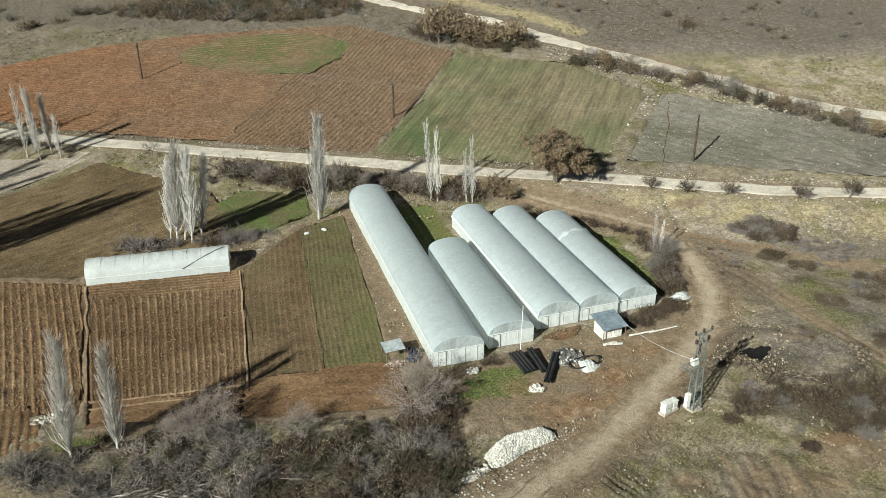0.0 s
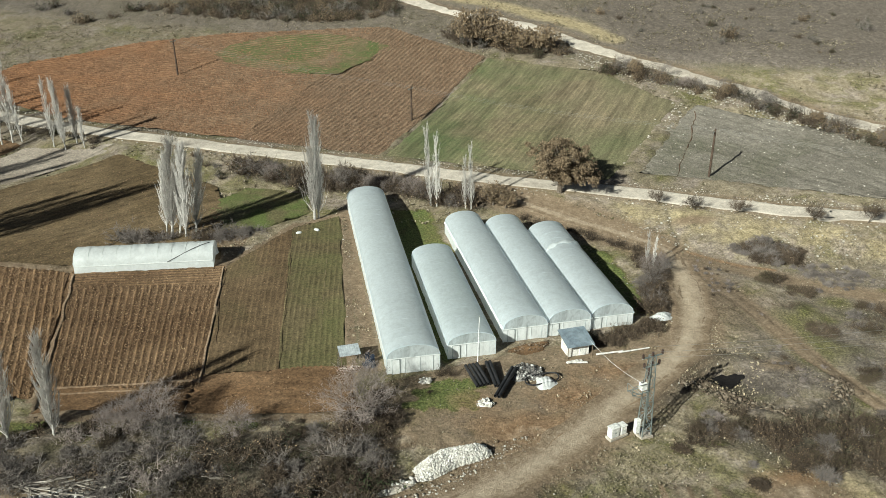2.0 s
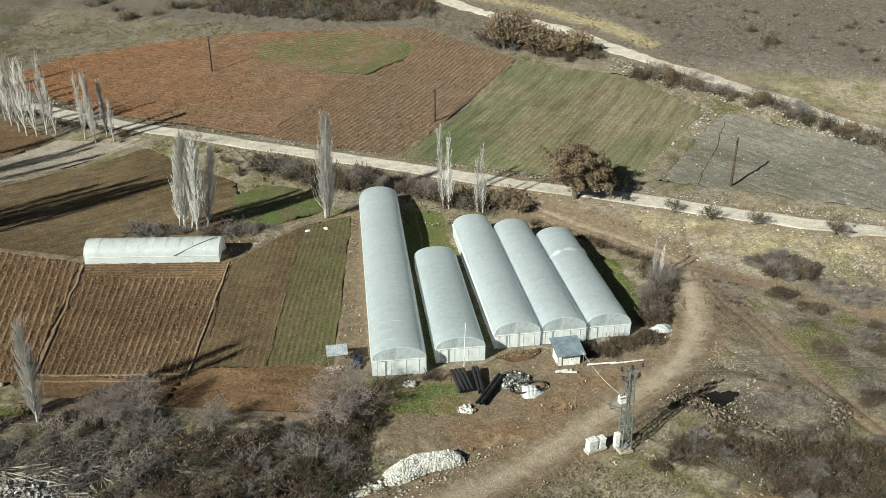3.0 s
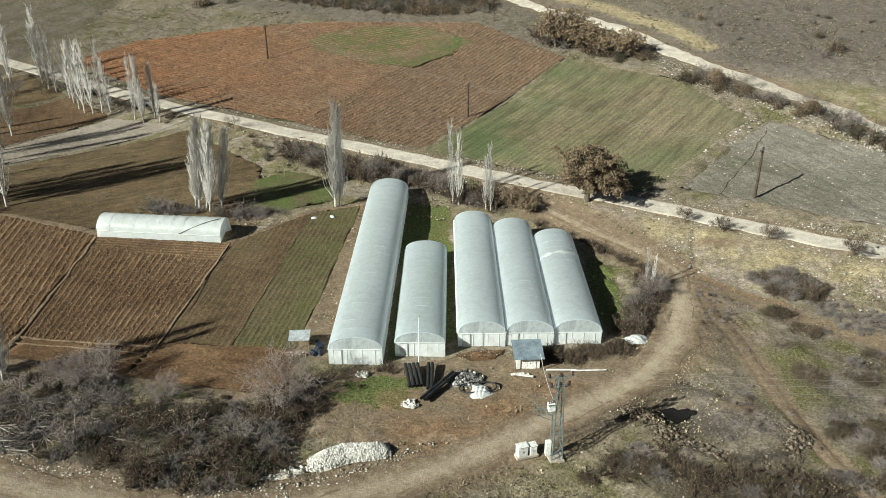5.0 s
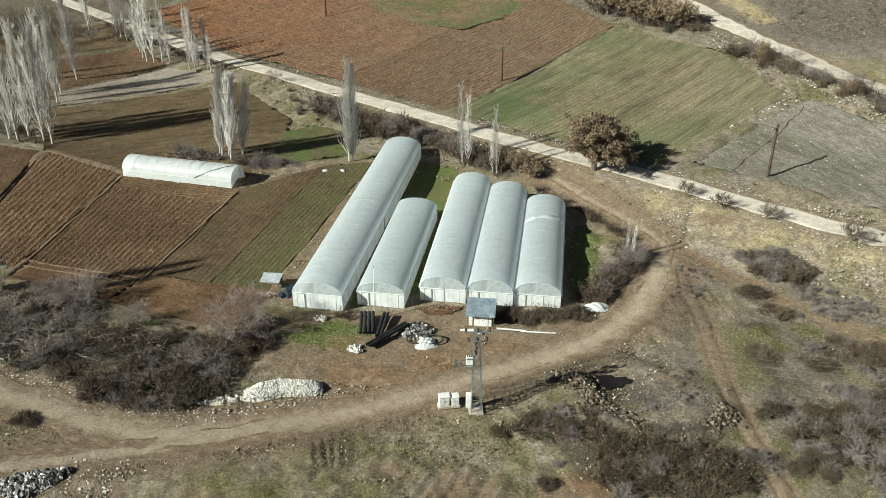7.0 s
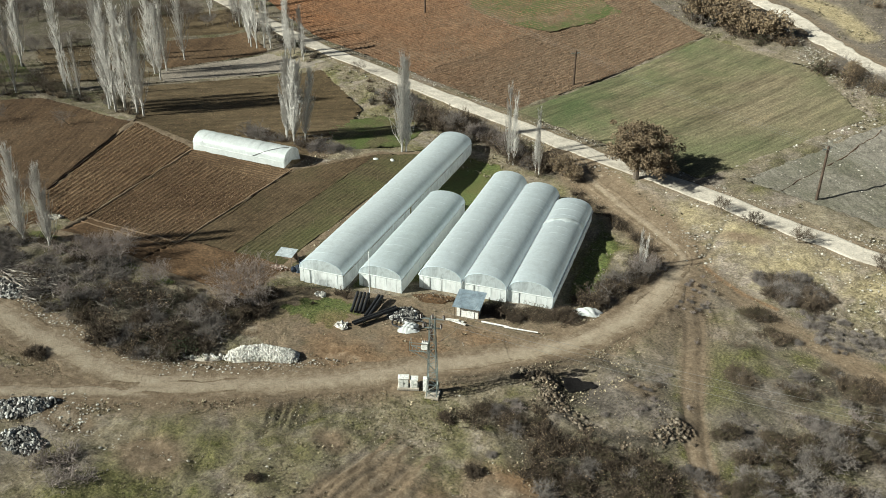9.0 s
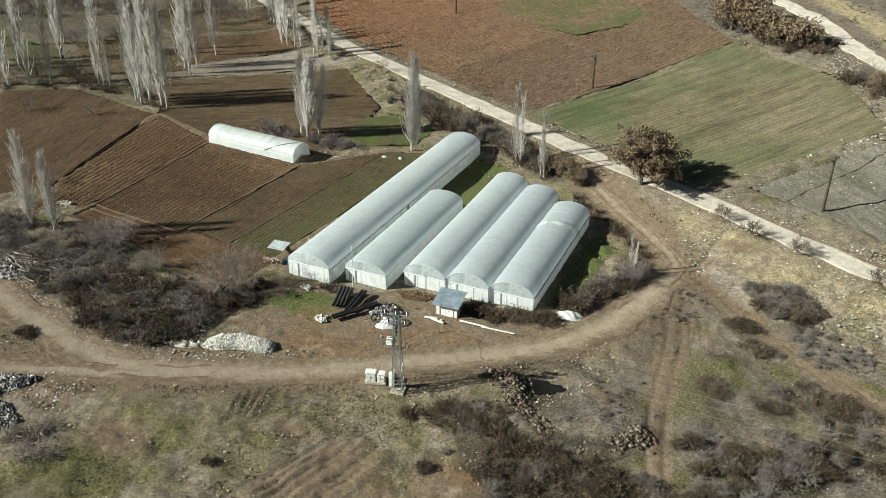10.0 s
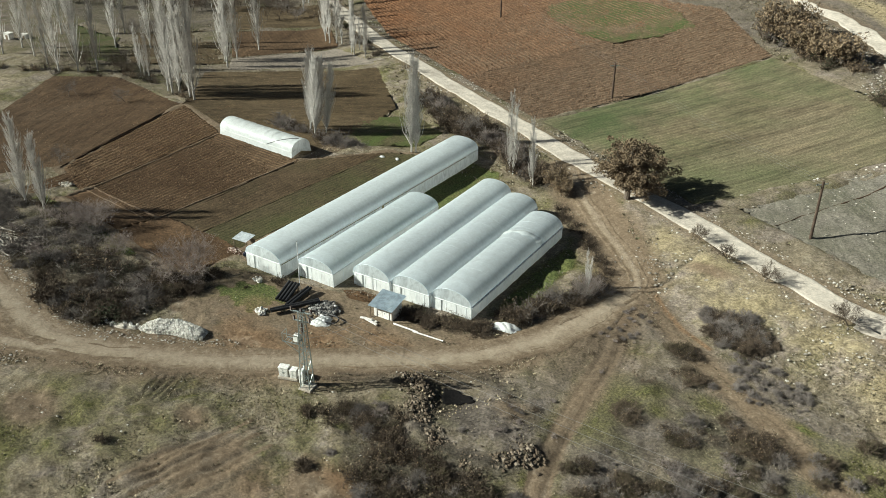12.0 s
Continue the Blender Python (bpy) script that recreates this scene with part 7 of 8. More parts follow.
def build_heap(name, centre, reach, height, count, lo, hi, material, label, category, seed, yaw=0.0, under=None, flat=0.9, square=2.0, lumpy=0.34):
    """Mound of loose pieces: a low core with pieces lying over it."""
    r = np.random.default_rng(seed)
    root = thing(name, Matrix.LocRotScale(at(*centre), Euler((0, 0, radians(yaw))), None), label, category)
    n = 14
    bm = bmesh.new()
    crest = lambda u, v: np.maximum(0, 1 - u * u - v * v) ** 0.5 * (0.78 + lumpy * wavy(np.asarray(u) * 4.5, np.asarray(v) * 3, 1, seed))  # noqa: E731
    top = bm.verts.new((0, 0, height * float(crest(0.0, 0.0)) - 0.1))
    rings = []
    for i in range(1, n // 2 + 1):
        ring = []
        for k in range(20):
            t, q = 2 * math.pi * k / 20, 2 * i / n
            u, v = q * math.cos(t), q * math.sin(t)
            rag = (1 + 0.12 * math.sin(3 * t + seed) + 0.08 * math.sin(5 * t)) * (abs(math.cos(t)) ** square + abs(math.sin(t)) ** square) ** (-1 / square)
            ring.append(bm.verts.new((u * reach[0] * rag, v * reach[1] * rag, height * float(crest(u * 0.999, v * 0.999)) - 0.1 - 0.15 * (q >= 1))))
        rings.append(ring)
    for k in range(20):
        bm.faces.new((top, rings[0][k], rings[0][(k + 1) % 20]))
        for r0, r1 in zip(rings[:-1], rings[1:]):
            bm.faces.new((r0[k], r1[k], r1[(k + 1) % 20], r0[(k + 1) % 20]))
    part("core", bm, under or material, root, smooth=True)
    t, q = r.uniform(0, 2 * math.pi, count), np.sqrt(r.uniform(0, 1.1, count))
    rag = (1 + 0.12 * np.sin(3 * t + seed) + 0.08 * np.sin(5 * t)) * (np.abs(np.cos(t)) ** square + np.abs(np.sin(t)) ** square) ** (-1 / square)
    u, v = q * np.cos(t), q * np.sin(t)
    z = height * crest(u, v) - 0.02 + r.uniform(0, 0.08, count)
    u, v = u * rag, v * rag
    me = joined_copies("stone_layer", stone_shapes(count, r, lo, hi, flat), STONE_FACES, np.stack([u * reach[0], v * reach[1], z], -1), material)
    ob = new("loose_layer", me)
    ob.parent = root
    ob["kind"] = "stuff"
    return root


build_heap("stone_heap", (15.6, 73.9), (3.9, 1.35), 0.9, 5200, 0.05, 0.17, WHITE_STONE, "heap of broken white limestone beside the track", "heap", 3, 26, LIMESTONE, square=3.6, lumpy=0.5)
build_heap("rubble_heap", (25.2, 88.9), (2.2, 1.7), 0.6, 300, 0.05, 0.24, SCRAP_TINT, "grey heap of mixed scrap and rubble", "heap", 4, 10, RUBBLE)
build_heap("rubble_heap", (-32.9, 85.6), (1.3, 0.8), 0.45, 60, 0.1, 0.3, STONE_TINT, "small heap of white stones at the field corner", "heap", 5, 30, FIELDSTONE)
build_heap("rubble_heap", (-20.5, 69.4), (4.4, 2.4), 0.7, 420, 0.08, 0.36, SCRAP_TINT, "heap of grey rubble and cut wood", "heap", 6, 20, RUBBLE)
build_heap("stone_heap", (13.6, 87.8), (0.7, 0.5), 0.4, 40, 0.1, 0.24, WHITE_STONE, "little heap of white stones in the grass", "heap", 9, 0, LIMESTONE)
build_heap("stone_heap", (20.0, 83.2), (0.9, 0.6), 0.35, 40, 0.1, 0.28, WHITE_STONE, "little heap of white stones by the pipes", "heap", 10, 0, LIMESTONE)
build_heap("stone_heap", (10.2, 70.2), (2.6, 0.5), 0.25, 40, 0.1, 0.3, WHITE_STONE, "row of white blocks trailing off the stone heap", "heap", 12, 28, FIELDSTONE)


def build_sheet_heap(centre, reach, height, label, seed, material):
    bm = bmesh.new()
    n = 18
    grid = {}
    for i in range(n + 1):
        for j in range(n + 1):
            u, v = 2 * i / n - 1, 2 * j / n - 1
            q = max(0.0, 1 - (u * u + v * v) ** 1.3)
            crease = 0.22 * abs(math.sin(5 * u + 3 * v + seed)) + 0.16 * abs(math.sin(7 * v - 4 * u + seed * 2))
            grid[i, j] = bm.verts.new((u * reach[0] * (1 + 0.15 * math.sin(5 * v + seed)), v * reach[1] * (1 + 0.15 * math.sin(4 * u)), height * q * (0.6 + crease) - 0.04))
    for i in range(n):
        for j in range(n):
            if abs(2 * i / n - 1) ** 2 + abs(2 * j / n - 1) ** 2 < 1.25:
                bm.faces.new((grid[i, j], grid[i + 1, j], grid[i + 1, j + 1], grid[i, j + 1]))
    for v in [v for v in bm.verts if not v.link_faces]:
        bm.verts.remove(v)
    ob = part("plastic_sheet" if material is FILM_WHITE else "tarpaulin", bm, material)
    ob.matrix_world = Matrix.LocRotScale(at(*centre, 0.06), Euler((0, 0, seed)), None)
    return tagged(ob, label, "plastic sheet")


build_heap("earth_heap", (26.4, 94.2), (2.8, 1.2), 0.55, 160, 0.04, 0.14, CLOD_TINT, "low heap of brown earth beside the hut", "heap", 13, 20, DIRT)
build_heap("rubble_heap", (0.2, 54.2), (3.0, 1.6), 0.6, 700, 0.06, 0.34, SCRAP_TINT, "heap of dumped grey rubble on the pasture", "heap", 7, 40, RUBBLE)
build_heap("rubble_heap", (4.6, 50.6), (2.6, 1.8), 0.55, 600, 0.06, 0.34, SCRAP_TINT, "low heap of dumped grey stones on the pasture", "heap", 8, 10, RUBBLE)
build_sheet_heap((44.5, 100.8), (1.7, 0.9), 0.7, "crumpled white plastic sheet beside the track", 0.4, FILM_WHITE)
build_sheet_heap((27.2, 86.7), (1.25, 1.1), 0.6, "crumpled white plastic on the rubble", 1.1, FILM_WHITE)
build_sheet_heap((7.2, 91.6), (0.9, 0.7), 0.7, "crumpled dark blue tarpaulin beside the shelter", 2.1, TARP)


DEAD_WOOD = surface("grey_dead_wood", (0.12, 0.105, 0.09), (0.18, 0.16, 0.138), (0.25, 0.225, 0.2), 1.0, 7, 0.85, 0, 0.4, 0.01)
CUT_WOOD = surface("weathered_cut_wood", (0.22, 0.195, 0.165), (0.32, 0.29, 0.25), (0.42, 0.385, 0.34), 1.0, 7, 0.85, 0, 0.4, 0.01, local=True, per_thing=0.3)


# ---- long things lying about ----
def build_lying(name, a, b, radius, material, label, category, group="", lift=0.0, hollow=True, rise=0.0):
    """Pipe or beam lying on the ground from a to b, its far end raised by rise."""
    p, q = at(*a, radius + 0.05 + lift), at(*b, radius + 0.05 + lift + rise)
    ob_m = Matrix.Translation(p)
    bm = bmesh.new()
    if hollow:
        ax = (q - p).normalized()
        u = ax.orthogonal().normalized()
        w = ax.cross(u)
        rings = []
        for c, r in ((q - p, radius * 0.85), (Vector(), radius * 0.85), (Vector(), radius), (q - p, radius)):
            rings.append([bm.verts.new(c + (u * math.cos(2 * math.pi * i / 12) + w * math.sin(2 * math.pi * i / 12)) * r) for i in range(12)])
        rings.append(rings[0])
        for r0, r1 in zip(rings[:-1], rings[1:]):
            for i in range(12):
                bm.faces.new((r0[i], r0[(i + 1) % 12], r1[(i + 1) % 12], r1[i]))
    else:
        add_rod(bm, (0, 0, 0), q - p, radius, radius * 0.8, 8)
    ob = part(name, bm, material, smooth=False)
    ob.matrix_world = ob_m
    return tagged(ob, label, category, group)


def build_trestle(x, y, yaw, height, span):
    """Low wooden trestle: a bar on two pairs of splayed legs."""
    root = thing("trestle", Matrix.LocRotScale(at(x, y), Euler((0, 0, radians(yaw))), None), "low dark wooden trestle under black pipes", "trestle", "pipe trestles")
    bm = bmesh.new()
    add_box(bm, (span, 0.1, 0.1), (0, 0, height - 0.05), bevel=0.01)
    part("bar", bm, POLE_WOOD, root)
    for sx in (-1, 1):
        for sy in (-1, 1):
            bm = bmesh.new()
            add_rod(bm, (sx * (span / 2 - 0.1), 0.25 * sy, -0.05), (sx * (span / 2 - 0.15), 0, height - 0.06), 0.04, 0.035, 6)
            part("leg", bm, POLE_WOOD, root)


for k in range(4):
    build_lying("pipe", (20.75 - 0.44 * k, 86.6 - 0.16 * k), (19.6 - 0.44 * k, 89.7 - 0.14 * k), 0.2, PIPE_BLACK, "thick black plastic pipe lying in a sloping row", "pipe", "black pipes", 0.05, True, 0.75)
build_trestle(19.1, 89.0, 17, 0.78, 2.0)
for k in range(2):
    build_lying("pipe", (21.9 - 0.42 * k, 86.1 - 0.1 * k), (21.2 - 0.42 * k, 90.4 - 0.1 * k), 0.2, PIPE_BLACK, "thick black plastic pipe raised on a trestle", "pipe", "black pipes", 0.1, True, 0.45)
build_trestle(21.05, 89.6, 8, 0.58, 1.1)
for k in range(2):
    build_lying("pipe", (21.15 + 0.38 * k, 83.8 - 0.15 * k), (23.75 + 0.38 * k, 89.4 - 0.15 * k), 0.2, PIPE_BLACK, "long black plastic pipe lying askew on trestles", "pipe", "black pipes", 0.3)
for f in (0.2, 0.8):
    build_trestle(21.34 + 2.6 * f, 83.72 + 5.6 * f, -25, 0.36, 1.0)
build_lying("beam", (34.2, 92.1), (37.6, 92.7), 0.12, WHITE_WALL, "pale wooden beam lying on the ground", "beam", "beams", 0.1, False)
build_lying("beam", (37.0, 92.5), (41.0, 93.4), 0.10, WHITE_WALL, "pale wooden beam lying on the ground", "beam", "beams", 0.05, False)
build_lying("beam", (46.0, 103.5), (44.4, 104.4), 0.09, WHITE_WALL, "short pale beam lying in the grass", "beam", "beams", 0.0, False)
for k in range(30):
    rl = random.Random(k)
    x, y = -21.5 + rl.uniform(-4, 4.5), 70.0 + rl.uniform(-1.8, 1.4)
    t = rl.gauss(0.1, 0.35)
    build_lying("log", (x, y), (x + 2.2 * math.cos(t), y + 2.2 * math.sin(t)), rl.uniform(0.05, 0.10), CUT_WOOD, "cut pale grey branch on the rubble heap", "log", "cut branches", 0.35 + rl.uniform(0, 0.3), False)


def build_brushwood(name, polys, n, lo, hi, rise, material, label, seed):
    """Dead branches lying criss-cross, each a bent stick with a fork."""
    rnd = np.random.default_rng(seed)
    limbs = []
    for poly in polys:
        for x, y, _ in scatter(poly, n, 0.05, 0.1, seed):
            heap = max(0.0, float(wavy(x, y, 1.6, seed)))
            if rnd.random() > 0.25 + heap:
                continue
            p = np.array(at(x, y, rnd.uniform(*rise)))
            t = rnd.uniform(0, 2 * math.pi)
            way = np.array([math.cos(t), math.sin(t), rnd.normal(scale=0.16)])
            long, r = rnd.uniform(lo, hi), rnd.uniform(0.018, 0.045)
            for i in range(3):
                q = p + way * long / 3
                limbs.append((*p, *q, r * (1 - 0.2 * i), r * (0.8 - 0.2 * i) + 0.004))
                if i:
                    e = p + (way + rnd.normal(scale=0.5, size=3) * [1, 1, 0.4]) * long * 0.35
                    limbs.append((*p, *e, r * 0.5, 0.013))
                p, way = q, way + rnd.normal(scale=0.2, size=3) * [1, 1, 0.3]
    tagged(new(name, limb_mesh(name, limbs, material, 4)), label, "dead wood", kind="stuff")


build_brushwood("dead_branches", THICKET, 110, 0.6, 1.6, (0.3, 1.1), DEAD_WOOD, "grey dead branches lying through the thicket", 5)
build_brushwood("dead_branches", [[(-25, 72.5), (-15, 72), (-13, 68.4), (-18, 67), (-25, 69)]], 330, 0.8, 2.2, (0.15, 0.7), CUT_WOOD, "heap of pale cut branches beside the track", 6)


# ---- power line ----
def build_pole(x, y, height):
    root = thing("power_pole", Matrix.LocRotScale(at(x, y, -0.15), Euler((0, 0, radians(57))), None), "dark wooden power pole with a crossarm", "pole", "power poles")
    bm = bmesh.new()
    add_rod(bm, (0, 0, 0), (0, 0, height), 0.23, 0.17, 10)
    part("post", bm, POLE_WOOD, root)
    bm = bmesh.new()
    add_box(bm, (1.9, 0.12, 0.14), (0, 0.12, height - 0.45), bevel=0.015)
    arm = part("crossarm", bm, STEEL, root)
    for px in (-0.85, 0.0, 0.85):
        bm = bmesh.new()
        z = height - 0.36 if px else height
        for i in range(3):
            add_rod(bm, (px, 0.12 if px else 0, z + 0.07 * i), (px, 0.12 if px else 0, z + 0.07 * i + 0.05), 0.06 - 0.01 * i, 0.045 - 0.01 * i, 8)
        part("insulator", bm, INSULATOR, arm)
    for s in (-1, 1):
        bm = bmesh.new()
        add_rod(bm, (0.6 * s, 0.12, height - 0.48), (0, 0.1, height - 1.15), 0.025)
        part("brace", bm, STEEL, arm)
    return root


POLES = [(-40.9, 209.8, 8.7), (13.9, 175.0, 7.3), (65.0, 143.2, 8.8)]
for pole_x, pole_y, pole_h in POLES:
    build_pole(pole_x, pole_y, pole_h)


def build_wire(a, b, sag, label, radius=0.007, material=WIRE):
    bm = bmesh.new()
    n = 24
    a, b = Vector(a), Vector(b)
    pts = [a.lerp(b, i / n) - Vector((0, 0, sag * 4 * (i / n) * (1 - i / n))) - a for i in range(n + 1)]
    add_tube(bm, pts, radius, 3)
    ob = part("power_line", bm, material)
    ob.matrix_world = Matrix.Translation(a)
    return tagged(ob, label, "cable", "power lines")


side = Vector((math.cos(radians(57)), math.sin(radians(57)), 0))
tops = [at(px, py, ph - 0.25) for px, py, ph in POLES]
tops = [tops[0] + (tops[0] - tops[1]), *tops, tops[2] + (tops[2] - tops[1]) + Vector((0, 0, 1.0))]
for p0, p1 in zip(tops[:-1], tops[1:]):
    for off in (-0.85, 0.0, 0.85):
        build_wire(p0 + side * off, p1 + side * off, 0.9, "thin overhead wire between the wooden poles")


def build_pylon(x, y, height):
    """Lattice mast that carries switchgear and drops a cable to the cabinets."""
    root = thing("lattice_mast", Matrix.LocRotScale(at(x, y, -0.1), Euler((0, 0, radians(20))), None), "galvanised lattice power mast with insulators", "mast")
    foot, head = 0.55, 0.26

    def corner(i, z):
        w = foot + (head - foot) * z / height
        sx, sy = ((-1, -1), (1, -1), (1, 1), (-1, 1))[i]
        return Vector((sx * w, sy * w, z))

    for i in range(4):
        bm = bmesh.new()
        add_rod(bm, corner(i, 0), corner(i, height), 0.065, 0.05, 4)
        part("leg", bm, STEEL, root)
    levels = [height * k / 11 for k in range(12)]
    for i in range(4):
        bm = bmesh.new()
        for k, (z0, z1) in enumerate(zip(levels[:-1], levels[1:])):
            a, b = (i, (i + 1) % 4) if k % 2 else ((i + 1) % 4, i)
            add_rod(bm, corner(a, z0), corner(b, z1), 0.03, 0.03, 4)
            add_rod(bm, corner(i, z1), corner((i + 1) % 4, z1), 0.028, 0.028, 4)
        part("lattice_face", bm, STEEL, root)
    bm = bmesh.new()
    add_box(bm, (1.5, 1.5, 0.3), (0, 0, 0.12), bevel=0.04)
    part("footing", bm, FIELDSTONE, root, "concrete footing")
    for z, half in ((height - 0.1, 1.25), (height - 1.2, 1.0)):
        bm = bmesh.new()
        add_box(bm, (2 * half, 0.12, 0.12), (0, 0, z), bevel=0.01)
        arm = part("crossarm", bm, STEEL, root)
        for px in (-half + 0.1, 0.0, half - 0.1):
            bm = bmesh.new()
            for i in range(5):
                add_rod(bm, (px, 0, z + 0.08 + 0.09 * i), (px, 0, z + 0.13 + 0.09 * i), 0.14, 0.10, 8)
            part("insulator", bm, INSULATOR, arm)
    bm = bmesh.new()
    zp = height * 0.60
    for s in (-0.45, 0.45):
        add_rod(bm, (-0.3, s, zp), (-2.3, s, zp), 0.05, 0.05, 4)
        add_rod(bm, (-0.35, s, zp - 1.0), (-2.2, s, zp), 0.035, 0.035, 4)
    for k in range(5):
        add_rod(bm, (-0.5 - 0.4 * k, -0.45, zp), (-0.5 - 0.4 * k, 0.45, zp), 0.03, 0.03, 4)
    plat = part("platform", bm, STEEL, root)
    for px in (-2.3, -0.45):
        for s in (-0.45, 0.45):
            bm = bmesh.new()
            add_rod(bm, (px, s, zp), (px, s, zp + 1.0), 0.03, 0.03, 4)
            part("railing_post", bm, STEEL, plat)
    bm = bmesh.new()
    add_rod(bm, (-2.3, -0.45, zp + 1.0), (-2.3, 0.45, zp + 1.0), 0.03, 0.03, 4)
    add_rod(bm, (-2.3, -0.45, zp + 1.0), (-0.45, -0.45, zp + 1.0), 0.03, 0.03, 4)
    part("handrail", bm, STEEL, plat)
    bm = bmesh.new()
    add_box(bm, (0.7, 0.6, 0.8), (-0.75, 0, zp + 0.5), bevel=0.05)
    box = part("switch_box", bm, CABINET_PAINT, root, "pale grey switch box")
    for k in range(3):
        bm = bmesh.new()
        add_rod(bm, (-0.95 + 0.2 * k, 0, zp + 0.9), (-0.95 + 0.2 * k, 0, zp + 1.2), 0.05, 0.03, 6)
        part("bushing", bm, INSULATOR, box)
    for k in range(6):
        bm = bmesh.new()
        add_rod(bm, (-0.12, 0.1, height * 0.72 + 0.28 * k), (-0.12, 0.1, height * 0.72 + 0.28 * k + 0.16), 0.16, 0.11, 8)
        part("insulator", bm, INSULATOR, root)
    bm = bmesh.new()
    add_box(bm, (0.55, 0.45, 1.7), (-0.75, 0.2, 1.3), bevel=0.03)
    part("meter_cabinet", bm, CABINET_PAINT, root, "white meter cabinet on the mast")
    return root


build_pylon(35.85, 77.1, 9.8)


def build_cabinets():
    root = thing("power_cabinet", Matrix.LocRotScale(at(33.0, 76.9), Euler((0, 0, radians(27))), None), "two white power cabinets on a concrete plinth", "cabinet")
    bm = bmesh.new()
    add_box(bm, (2.3, 0.9, 0.3), (0, 0, 0.1), bevel=0.03)
    part("plinth", bm, FIELDSTONE, root, "concrete plinth")
    for x, w, h in ((-0.5, 1.05, 1.15), (0.62, 0.75, 1.0)):
        bm = bmesh.new()
        add_box(bm, (w, 0.7, h), (x, 0, 0.25 + h / 2), bevel=0.03)
        body = part("body", bm, CABINET_PAINT, root)
        bm = bmesh.new()
        add_box(bm, (w + 0.12, 0.84, 0.07), (x, 0, 0.28 + h), bevel=0.02)
        part("lid", bm, CABINET_PAINT, body)
        for s in (-1, 1):
            bm = bmesh.new()
            add_box(bm, (w / 2 - 0.05, 0.03, h - 0.2), (x + s * w / 4, -0.36, 0.25 + h / 2), bevel=0.01)
            leaf = part("door", bm, CABINET_PAINT, body)
            bm = bmesh.new()
            add_box(bm, (0.03, 0.04, 0.16), (x + s * 0.06, -0.395, 0.25 + h / 2))
            part("handle", bm, STEEL, leaf)


build_cabinets()
mast_top = at(35.85, 77.1, 9.6)
for k, off in enumerate((-1.1, 0.0, 1.1)):
    end = Vector((118, 86 + 1.6 * off, 13.0))
    build_wire(mast_top + Vector((0.4 * off, 0.9 * off, 0.5)), end, 1.8, "thin overhead wire leaving the lattice mast", 0.014)
build_wire(at(35.6, 77.4, 6.0), at(33.4, 92.6, 2.0), 0.6, "thin drooping cable from mast to hut", 0.016, GUTTER_WHITE)

# ---- marks in the soil ----
# Darker soil colour for the narrow furrow and ditch strips.
TRENCH = tilled_material("dark_trench_soil", (0.052, 0.033, 0.021), (0.07, 0.045, 0.029), (0.09, 0.057, 0.038))
RIDGE = tilled_material("dry_ridge_soil", (0.20, 0.14, 0.09), (0.25, 0.18, 0.12), (0.30, 0.22, 0.15))
# Near-black earth that carries the hollow's shade in its colour.
HOLLOW_BLACK = tilled_material("hollow_black_soil", (0.006, 0.006, 0.006), (0.010, 0.009, 0.009), (0.016, 0.015, 0.014))
build_way("furrow", [(-5.9, 131.5), (-5.6, 124), (-4.8, 116.6), (-4.4, 108), (-4.0, 102.0), (-3.3, 91)], 0.07, TRENCH, "dark watering furrow between plots", 0.08, 0.02, 0.05, 7, 5, 0.2)
build_way("furrow", [(-13.9, 117.5), (-13.6, 111), (-12.7, 104), (-11.6, 97), (-10.4, 95.4)], 0.07, TRENCH, "dark watering furrow between plots", 0.08, 0.02, 0.05, 8, 5, 0.22)
build_way("soil_ridge", [(-14.4, 118.1), (-13.4, 104.9), (-12.2, 91.6), (-11.9, 88.5)], 0.34, RIDGE, "pale dry soil ridge between plots", 0.13, -0.05, 0.08, 9, 7, 0.12)
build_way("furrow", [(-36, 117.0), (-32.9, 102.4), (-30.2, 89.0)], 0.16, TRENCH, "deep dark furrow between plowed plots", 0.10, 0.03, 0.1, 10, 5, 0.25)
build_way("soil_ridge", [(-35.2, 116.4), (-32.2, 102.4), (-29.4, 88.0)], 0.5, RIDGE, "pale dry soil ridge between plots", 0.18, -0.05, 0.1, 11, 7, 0.2)
build_way("furrow", DITCH, 0.3, TRENCH, "dark shallow ditch at the edge of the stony pasture", 0.12, 0.05, 0.15, 15, 5, 0.3)
build_way("furrow", [(-41.5, 88.8), (-55.4, 122.0), (-60, 124)], 0.2, TRENCH, "deep dark furrow between plowed plots", 0.10, 0.03, 0.1, 12, 5)


build_way("soil_ridge", [(-29.3, 88.3), (-24, 88.4), (-18, 88.8), (-12.2, 89.0)], 0.3, RIDGE, "pale dry soil ridge across the foot of the beds", 0.13, -0.04, 0.1, 13, 7, 0.12)
build_way("soil_ridge", [(-28.9, 86.9), (-24, 87.0), (-18, 87.4), (-13.5, 87.5)], 0.22, RIDGE, "pale dry soil ridge across the foot of the beds", 0.11, -0.03, 0.1, 14, 7, 0.12)


